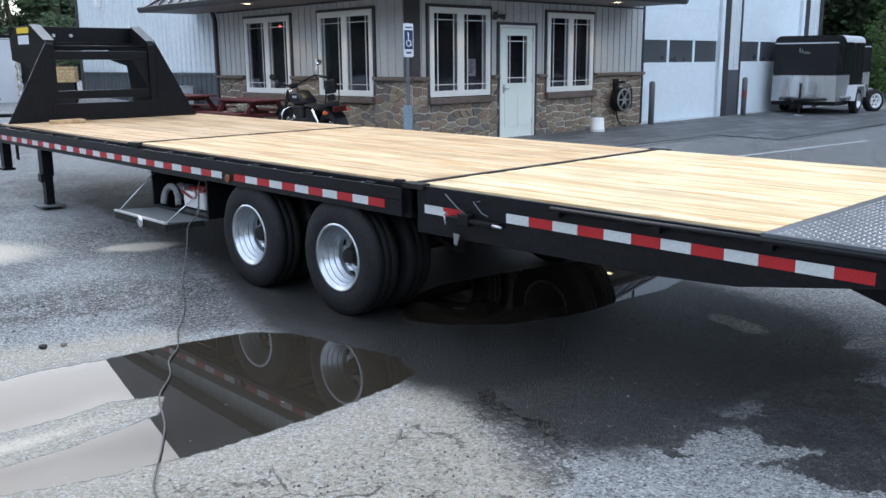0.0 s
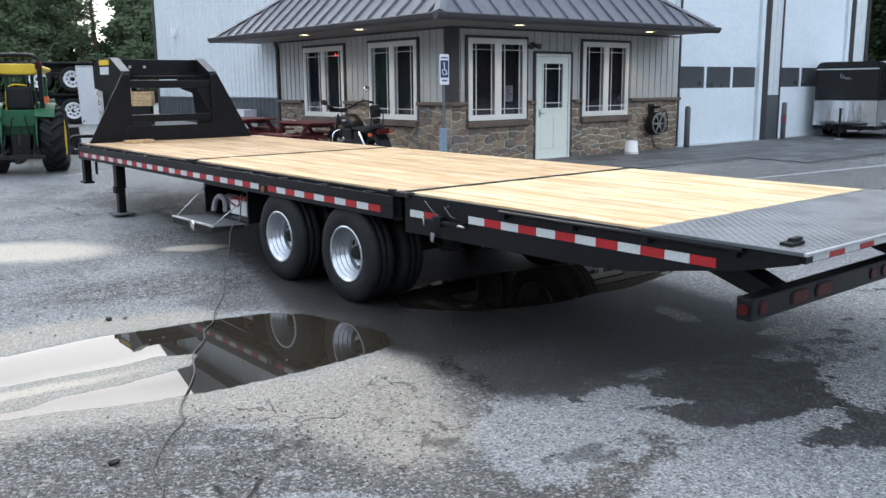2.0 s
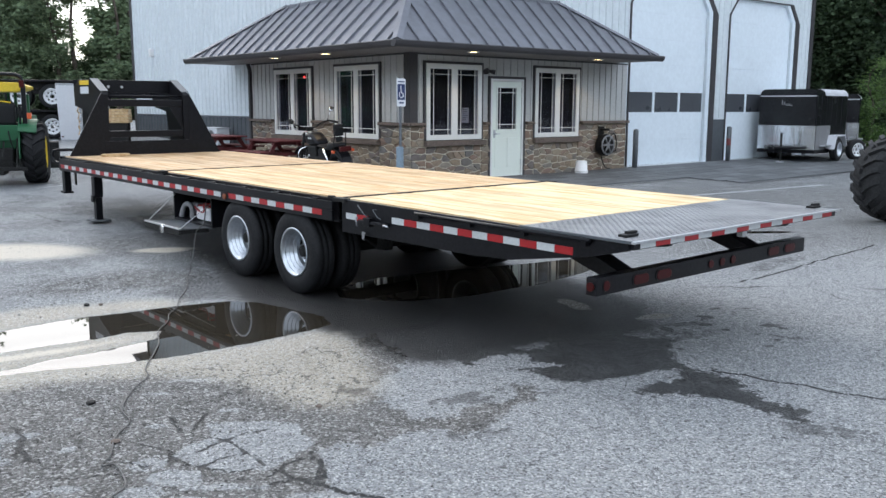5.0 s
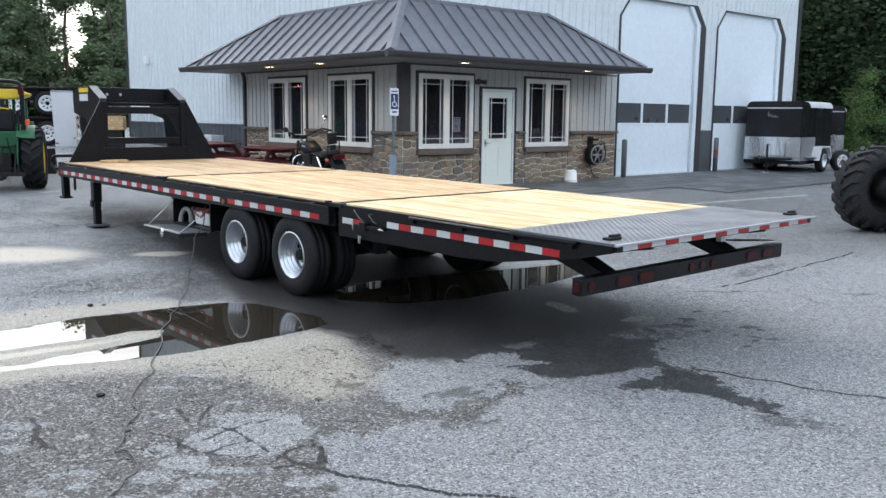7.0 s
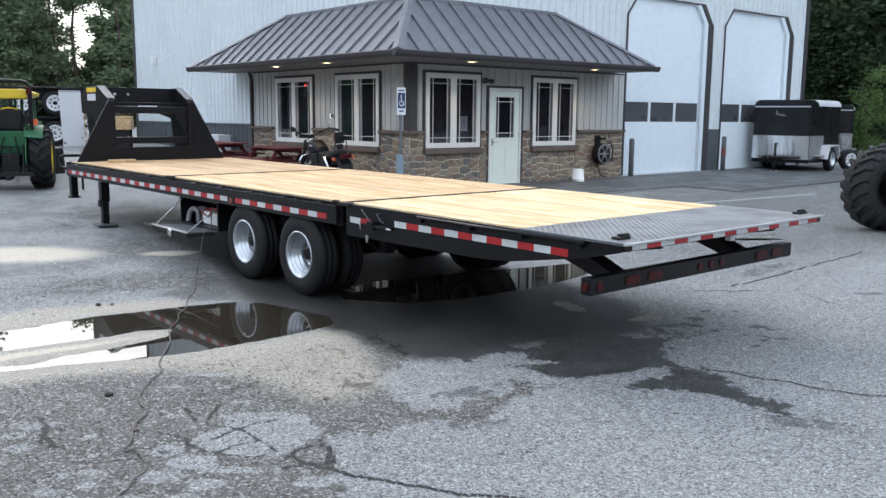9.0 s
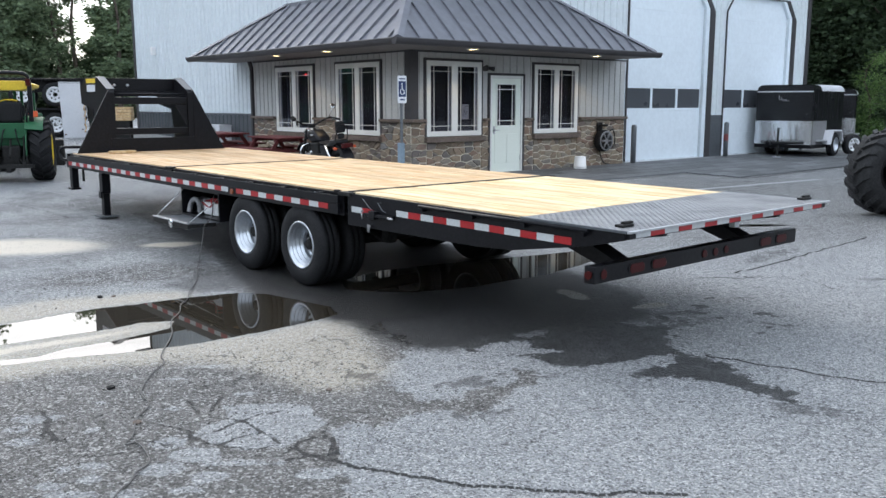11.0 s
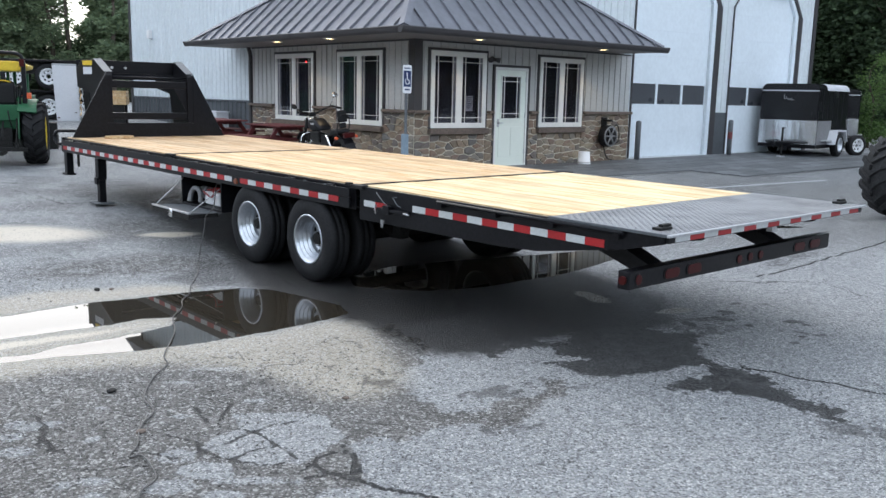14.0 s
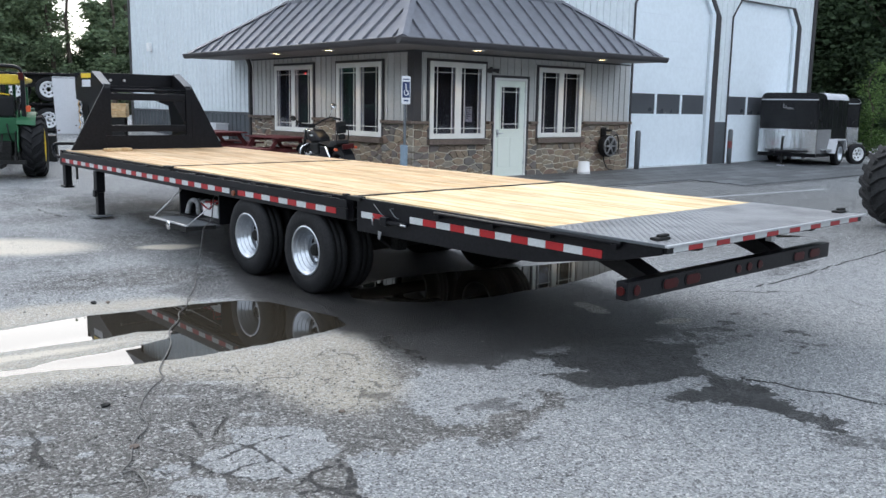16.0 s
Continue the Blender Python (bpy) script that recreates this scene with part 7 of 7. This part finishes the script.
    part("bucket", prism(((2.5, 0.05), (2.5, 0.6), (2.62, 0.62), (3.1, 0.1), (3.1, 0.04)), "x", -0.8, 0.8, 0.006), DARKSTEEL, t)


tractor()

# ---- far yard: stacked utility trailers, leaning panel, equipment ----
def utility_trailer(x, y, z, rz, label):
    u = thing("utility_trailer", pose(x, y, z, 0, 0, rz), label, "trailer", "stacked utility trailers")
    part("deck_frame", boxes((-1.9, 1.9, -0.75, 0.75, 0.42, 0.52), (-1.9, 1.9, -0.78, -0.74, 0.52, 0.80), (-1.9, 1.9, 0.74, 0.78, 0.52, 0.80), bevel=0.01), DARKSTEEL, u)
    part("fender", boxes((-1.0, 1.0, -1.03, -0.79, 0.74, 0.78), (-1.0, -0.96, -1.03, -0.79, 0.5, 0.74), (0.96, 1.0, -1.03, -0.79, 0.5, 0.74), bevel=0.008), BLACK, u)
    part("side_tape", boxes((-0.4, -0.15, -0.787, -0.781, 0.60, 0.65), (0.4, 0.65, -0.787, -0.781, 0.60, 0.65)), REDTAPE, u)
    for s in (-0.42, 0.42):
        for yy, tr in ((-0.91, 90), (0.91, -90)):
            wh = new("wheel")
            wh.parent = u
            wh.matrix_basis = pose(s, yy, 0.34, 0, 0, tr)
            wheel_parts(wh, Matrix.Identity(4), 0.34, 0.2, 0.21, RUBBER, WHITERIM, deep=False)
            for k in range(8):
                hl, a = bmesh.new(), k * math.tau / 8
                rod(hl, (-0.045, 0.13 * math.cos(a), 0.13 * math.sin(a)), (-0.036, 0.13 * math.cos(a), 0.13 * math.sin(a)), 0.026, seg=8)
                part("wheel_hole", hl, DARKSTEEL, wh)
    return u


GZ = ground_z(-3.5, 13.0)
utility_trailer(-3.2, 13.45, GZ, -17, "black utility trailer with white spoked wheels on the ground")
utility_trailer(-3.17, 13.45, GZ + 0.83, -17, "black utility trailer with white wheels stacked on another")
panel = thing("leaning_panel", pose(-2.65, 12.15, ground_z(-2.6, 12.1), 0, 0, -17), "off-white trailer ramp panel standing on edge beside the stack", "panel")
part("sheet", prism(((-0.30, 0.0), (0.27, 0.0), (0.27, 1.52), (-0.36, 1.52)), "y", -0.04, 0.04, 0.006), WHITEPANEL, panel)
part("edge_frame", boxes((0.272, 0.30, -0.05, 0.05, 0.0, 1.53), (-0.36, 0.30, -0.05, 0.05, 1.532, 1.56)), GALV, panel)
part("marker_lamp", boxes((-0.28, -0.22, -0.052, -0.041, 0.08, 0.11), (0.18, 0.22, -0.052, -0.041, 0.22, 0.25)), REDLENS, panel)

stack = thing("lumber_stack", pose(-1.85, 11.25, ground_z(-1.9, 11.3), 0, 0, -25) @ Matrix.Diagonal((0.5, 1, 0.95, 1)), "stack of pale lumber boards on dark bearers", "lumber")
part("bearer", boxes((-0.9, 0.9, -0.5, -0.35, 0.0, 0.55), (-0.9, 0.9, 0.35, 0.5, 0.0, 0.55)), DARKSTEEL, stack)
for k in range(5):
    part("lumber_board", boxes((-1.0, 1.0, -0.55 + 0.02 * k, 0.55 - 0.03 * k, 0.552 + 0.08 * k, 0.622 + 0.08 * k), bevel=0.004), LUMBER, stack)
tank = thing("white_tank", pose(-1.75, 12.6, ground_z(-1.7, 12.6)), "white plastic tank with a domed top", "tank")
part("shell", lathe(((0.001, 0.0), (0.30, 0.0), (0.30, 1.45), (0.22, 1.60), (0.001, 1.66)), 26, "z"), BUCKET, tank)
boom = thing("green_boom_machine", pose(-6.3, 12.8, ground_z(-6.3, 12.8), 0, 0, -4), "green machine with a raised boom behind the tractor", "machine")
part("boom", rods(((-1.2, 0, 2.02), (1.62, 0, 2.14), 0.15), ((-1.2, 0.2, 1.74), (1.2, 0.2, 1.78), 0.06), seg=12), GREEN, boom)
part("mast", boxes((-1.3, -1.0, -0.15, 0.15, 0.3, 2.05), bevel=0.02), GREEN, boom)
part("base", boxes((-1.8, 1.0, -0.6, 0.6, 0.25, 0.9), bevel=0.04), GREEN, boom)
for s in (-0.7, 0.7):
    for q in (-1.2, 0.5):
        part("wheel", lathe(((0.001, -0.12), (0.3, -0.12), (0.4, -0.08), (0.4, 0.08), (0.3, 0.12), (0.001, 0.12)), 22), RUBBER, boom, m=pose(q, s, 0.4, 0, 0, 90))


# ---- trees ----
def tree_meshes(seed, height, spread, leaf_m, leaves, leaf, low=0.28):
    """Trunk with limbs, and a crown of leaf clumps with gaps."""
    rng = random.Random(seed)
    tr = bmesh.new()
    pts = [Vector((0.25 * math.sin(k * 0.9 + seed) * k / 5, 0.2 * math.cos(k * 1.3 + seed) * k / 5, height * 0.92 * k / 7)) for k in range(8)]
    r0 = height * 0.017
    for k in range(7):
        rod(tr, pts[k], pts[k + 1], r0 * (1 - k / 8), r0 * (1 - (k + 1) / 8), seg=8)
    tips = []
    for k in range(22):
        f = rng.uniform(low, 0.95)
        base = pts[min(6, int(f * 7))].lerp(pts[min(7, int(f * 7) + 1)], (f * 7) % 1)
        a = rng.uniform(0, math.tau)
        reach = spread * (1.05 - 0.75 * abs(f - 0.5)) * rng.uniform(0.5, 1.0)
        tip = base + Vector((reach * math.cos(a), reach * math.sin(a), reach * rng.uniform(0.1, 0.7)))
        mid = base.lerp(tip, 0.5) + Vector((0, 0, -0.1 * reach))
        rod(tr, base, mid, r0 * 0.32 * (1.1 - f), r0 * 0.2 * (1.1 - f), seg=5)
        rod(tr, mid, tip, r0 * 0.2 * (1.1 - f), 0.01, seg=5)
        tips += [tip, mid.lerp(tip, 0.6), mid]
    verts, faces = [], []
    for k in range(leaves):
        c = rng.choice(tips)
        d = Vector((rng.gauss(0, 1), rng.gauss(0, 1), rng.gauss(0, 0.75))) * spread * 0.17
        p = c + d
        n = Vector((rng.gauss(0, 1), rng.gauss(0, 1), rng.gauss(0.4, 1))).normalized()
        q = n.to_track_quat("Z", "Y").to_matrix()
        s, w = leaf * rng.uniform(0.6, 1.4), rng.uniform(0.45, 0.7)
        i = len(verts)
        for x, y, z in ((-s, 0, 0), (0, -s * w, 0.12 * s), (s, 0, -0.1 * s), (0, s * w, 0.12 * s)):
            verts.append(p + q @ Vector((x, y, z)))
        faces.append((i, i + 1, i + 2, i + 3))
    me = bpy.data.meshes.new("crown")
    me.from_pydata([tuple(v) for v in verts], [], faces)
    me.materials.append(leaf_m)
    return mesh_of("trunk", tr, BARK), me


def tree(kind, x, y, s, rz, label, group):
    t = thing("tree", pose(x, y, ground_z(x, y) - 0.05, 0, 0, rz) @ Matrix.Diagonal((s, s, s, 1)), label, "tree", group)
    part("trunk", kind[0], BARK, t)
    part("crown", kind[1], LEAF, t)
    return t


WIDE = tree_meshes(3, 13.0, 3.3, LEAF, 17000, 0.165, 0.05)
SLIM = tree_meshes(8, 13.0, 1.7, LEAF, 8000, 0.15, 0.10)
HIGH = tree_meshes(52, 13.0, 2.2, LEAF, 8000, 0.11, 0.70)
THIN = tree_meshes(44, 12.0, 1.7, LEAF, 3600, 0.10, 0.22)
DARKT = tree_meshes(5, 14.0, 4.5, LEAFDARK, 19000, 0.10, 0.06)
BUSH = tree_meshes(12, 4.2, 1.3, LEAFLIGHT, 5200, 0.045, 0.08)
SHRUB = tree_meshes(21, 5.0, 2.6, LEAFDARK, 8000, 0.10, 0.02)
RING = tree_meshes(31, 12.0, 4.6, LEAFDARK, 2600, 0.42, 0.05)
rng = random.Random(4)


def bearing(deg, d):
    return -10.4 + d * math.sin(radians(deg)), -13.5 + d * math.cos(radians(deg))


for k in range(26):
    deg = -24 + 1.55 * k + rng.uniform(-0.3, 0.3)
    if not 13.6 < deg < 20.2:
        tree(WIDE, *bearing(deg, (47, 52)[k % 2] + rng.uniform(-1, 1)), rng.uniform(0.62, 0.74), deg * 53, "tall leafy tree in the wood behind the yard", "wood behind the yard")
for deg, d, s in ((13.2, 46, 0.66), (14.6, 48, 0.68), (15.0, 53, 0.7), (19.5, 46, 0.70), (19.9, 52, 0.7), (20.3, 48, 0.68), (21.0, 54, 0.72), (14.0, 55, 0.7)):
    tree(SLIM, *bearing(deg, d), s, deg * 31, "slender leafy tree with a bare lower trunk", "wood behind the yard")
tree(HIGH, *bearing(17.1, 47), 0.69, 75, "tall tree with a high crown above a bare trunk", "wood behind the yard")
tree(SLIM, *bearing(18.7, 51), 0.7, 200, "slender leafy tree with a bare lower trunk", "wood behind the yard")
tree(WIDE, *bearing(12.3, 50), 0.68, 100, "tall leafy tree in the wood behind the yard", "wood behind the yard")
tree(WIDE, *bearing(22.2, 50), 0.68, 300, "tall leafy tree in the wood behind the yard", "wood behind the yard")
tree(THIN, *bearing(16.1, 47), 0.72, 20, "thin tree with sparse foliage against the sky", "wood behind the yard")
tree(THIN, *bearing(15.4, 49), 0.72, 140, "thin tree with sparse foliage against the sky", "wood behind the yard")
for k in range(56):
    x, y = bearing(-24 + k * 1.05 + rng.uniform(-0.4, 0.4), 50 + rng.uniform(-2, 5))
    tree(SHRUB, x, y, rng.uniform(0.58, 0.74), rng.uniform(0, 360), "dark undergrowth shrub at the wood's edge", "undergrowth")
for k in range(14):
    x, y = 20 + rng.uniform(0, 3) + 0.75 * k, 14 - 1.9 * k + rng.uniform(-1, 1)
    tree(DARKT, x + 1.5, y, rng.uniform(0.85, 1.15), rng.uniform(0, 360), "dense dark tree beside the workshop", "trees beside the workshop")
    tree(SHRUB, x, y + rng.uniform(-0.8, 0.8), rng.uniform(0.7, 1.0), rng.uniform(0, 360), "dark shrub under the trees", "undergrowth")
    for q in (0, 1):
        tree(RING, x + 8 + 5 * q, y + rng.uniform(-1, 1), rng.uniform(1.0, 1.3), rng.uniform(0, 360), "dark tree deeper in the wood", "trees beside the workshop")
for x, y, s in ((18.5, -0.38, 0.76), (20.0, -1.2, 0.66)):
    tree(BUSH, x, y, s, x * 40, "bright green sapling in front of the dark trees", "saplings")
# unseen tree ring, added to block low sky and darken window reflections
for k in range(72):
    a = radians(118 + k * 3.6)
    x, y = -4 + (60 + 4 * (k % 3)) * math.cos(a), -8 + (58 + 4 * (k % 3)) * math.sin(a)
    tree(RING, x, y, rng.uniform(0.95, 1.25), rng.uniform(0, 360), "unseen leafy tree added to close off the low sky", "trees round the yard")

# ---- loose stones on the asphalt ----
def loose_stones(name, seed, rows, material, label):
    """Scattered chips of stone; each row gives centre, spread, count and size."""
    rng = random.Random(seed)
    verts, faces = [], []
    for cx, cy, sx, sy, n, size in rows:
        for k in range(n):
            x, y = rng.gauss(cx, sx), rng.gauss(cy, sy)
            s = size * (0.5 + rng.random() ** 3 * 2.2)
            i, a0, z = len(verts), rng.uniform(0, 6.3), ground_z(x, y)
            for q in range(5):
                a = a0 + q * 1.2566 + rng.uniform(-0.3, 0.3)
                verts.append((x + s * math.cos(a), y + s * math.sin(a), z - 0.001))
            for q in range(5):
                a = a0 + q * 1.2566 + rng.uniform(-0.3, 0.3)
                verts.append((x + 0.7 * s * math.cos(a), y + 0.7 * s * math.sin(a), z + s * rng.uniform(0.5, 0.9)))
            faces += [(i + q, i + (q + 1) % 5, i + 5 + (q + 1) % 5, i + 5 + q) for q in range(5)] + [tuple(range(i + 5, i + 10))]
    me = bpy.data.meshes.new(name)
    me.from_pydata(verts, [], faces)
    me.materials.append(material)
    return tagged(new(name, me), label, "gravel", kind="stuff")


CHIP = leaf_mat("stone_chips", (0.06, 0.058, 0.055), (0.30, 0.29, 0.27))
loose_stones("gravel", 61, ((-8.8, -9.0, 0.9, 0.42, 4200, 0.003), (-7.7, -8.8, 0.4, 0.22, 500, 0.0026), (-8.4, -9.8, 0.9, 0.4, 900, 0.003), (-7.8, -5.5, 0.8, 0.3, 400, 0.005)), CHIP, "loose stone chips scattered over the worn asphalt")
loose_stones("gravel", 62, ((-6.0, -10.5, 1.6, 0.8, 700, 0.002), (-4.0, -9.3, 1.6, 0.7, 400, 0.003), (-5.8, -9.4, 0.7, 0.4, 200, 0.0025)), CHIP, "fine pale chips on the smoother asphalt")
for x, y, s in ((-8.8, -8.54, 0.023), (-8.89, -9.19, 0.02), (-7.84, -9.38, 0.016), (-8.05, -6.08, 0.024), (-7.95, -6.12, 0.018)):
    bm = bmesh.new()
    bmesh.ops.create_icosphere(bm, subdivisions=2, radius=s)
    rr = random.Random(int(x * 100))
    for v in bm.verts:
        v.co = Vector((v.co.x * 1.3, v.co.y, v.co.z * 0.55)) * rr.uniform(0.85, 1.12)
    rock = solid("stone", bm, DARKSTEEL if s > 0.02 else CAP, "small dark stone lying on the asphalt", "stone", group="loose stones")
    rock.matrix_basis = pose(x, y, ground_z(x, y) + s * 0.4, 0, 0, x * 100)

# ---- paint lines and apron ----
def ground_strip(name, x0, y0, x1, y1, w, material, label, category):
    d = Vector((x1 - x0, y1 - y0, 0))
    nrm = Vector((-d.y, d.x, 0)).normalized() * w / 2
    bm = bmesh.new()
    n, prev = 24, None
    for k in range(n + 1):
        c = Vector((x0, y0, 0)) + d * k / n
        row = []
        for q in (c - nrm, c + nrm):
            row.append(bm.verts.new((q.x, q.y, ground_z(q.x, q.y) + 0.006)))
        if prev:
            bm.faces.new((prev[0], row[0], row[1], prev[1]))
        prev = row
    bmesh.ops.recalc_face_normals(bm, faces=bm.faces[:])
    return solid(name, bm, material, label, category, "structure")


LINE = mat("worn_white_line_paint", (0.42, 0.43, 0.44), 0.75, grain=30, vary=0.3, stain=5.0, stains=0.6)
ground_strip("parking_line", 3.3, -4.05, 7.5, -4.45, 0.10, LINE, "worn white parking line on the asphalt", "line")
ground_strip("parking_line", -6.3, 2.0, -3.6, 3.0, 0.09, LINE, "faded white parking line behind the trailer", "line")

JOINT = mat("dark_joint_filler", (0.035, 0.035, 0.035), 0.85, grain=30, vary=0.3)
ground_strip("joint", -1.5, -2.33, 5.95, -2.30, 0.035, JOINT, "dark joint along the walk before the office", "joint")
ground_strip("joint", 5.95, -2.30, 6.30, -3.52, 0.05, JOINT, "dark joint along the end of the paver apron", "joint")
ground_strip("joint", 6.30, -3.52, 16.5, -3.25, 0.04, JOINT, "dark joint along the outer edge of the paver apron", "joint")

apron = thing("pavement_apron", pose(0, 0, 0), "grey paver apron in front of the garage doors", "pavement", kind="structure")
PW, PH = 0.80, 0.395
paver_meshes = {}


def paver_row(y, x0, x1, half):
    x = x0
    while x < x1 - 0.1:
        w = min(PW / 2 if half and x == x0 else PW, x1 - x)
        w = round(w, 2)
        if w not in paver_meshes:
            paver_meshes[w] = mesh_of("paver", boxes((-w / 2 + 0.006, w / 2 - 0.006, -PH / 2 + 0.006, PH / 2 - 0.006, -0.05, 0.0), bevel=0.004), PAVER)
        cx = x + w / 2
        part("paver", paver_meshes[w], PAVER, apron, m=pose(cx, y, ground_z(cx, y) + 0.022, math.degrees(math.atan(0.0385)), -0.23, 0))
        x += w


for j in range(8):
    y = -0.40 - j * PH
    edge = 5.95 + 0.28 * max(0.0, -2.3 - y)
    paver_row(y, edge, 16.0, j % 2)
    if y > -2.2:
        paver_row(y, -1.4, edge, (j + 1) % 2)

# ---- stone veneer, last ----
stone_wall("stone_veneer_front", STONE_X, front_holes[:3], Matrix.Identity(4), 11, 0.17)
stone_wall("stone_veneer_side", STONE_Y, [(a, b, WIN_Z0, WIN_Z1) for a, b in SIDE_WIN], pose(0, 0, 0, 0, 0, 90) @ Matrix.Diagonal((1, -1, 1, 1)), 23, 0.32)
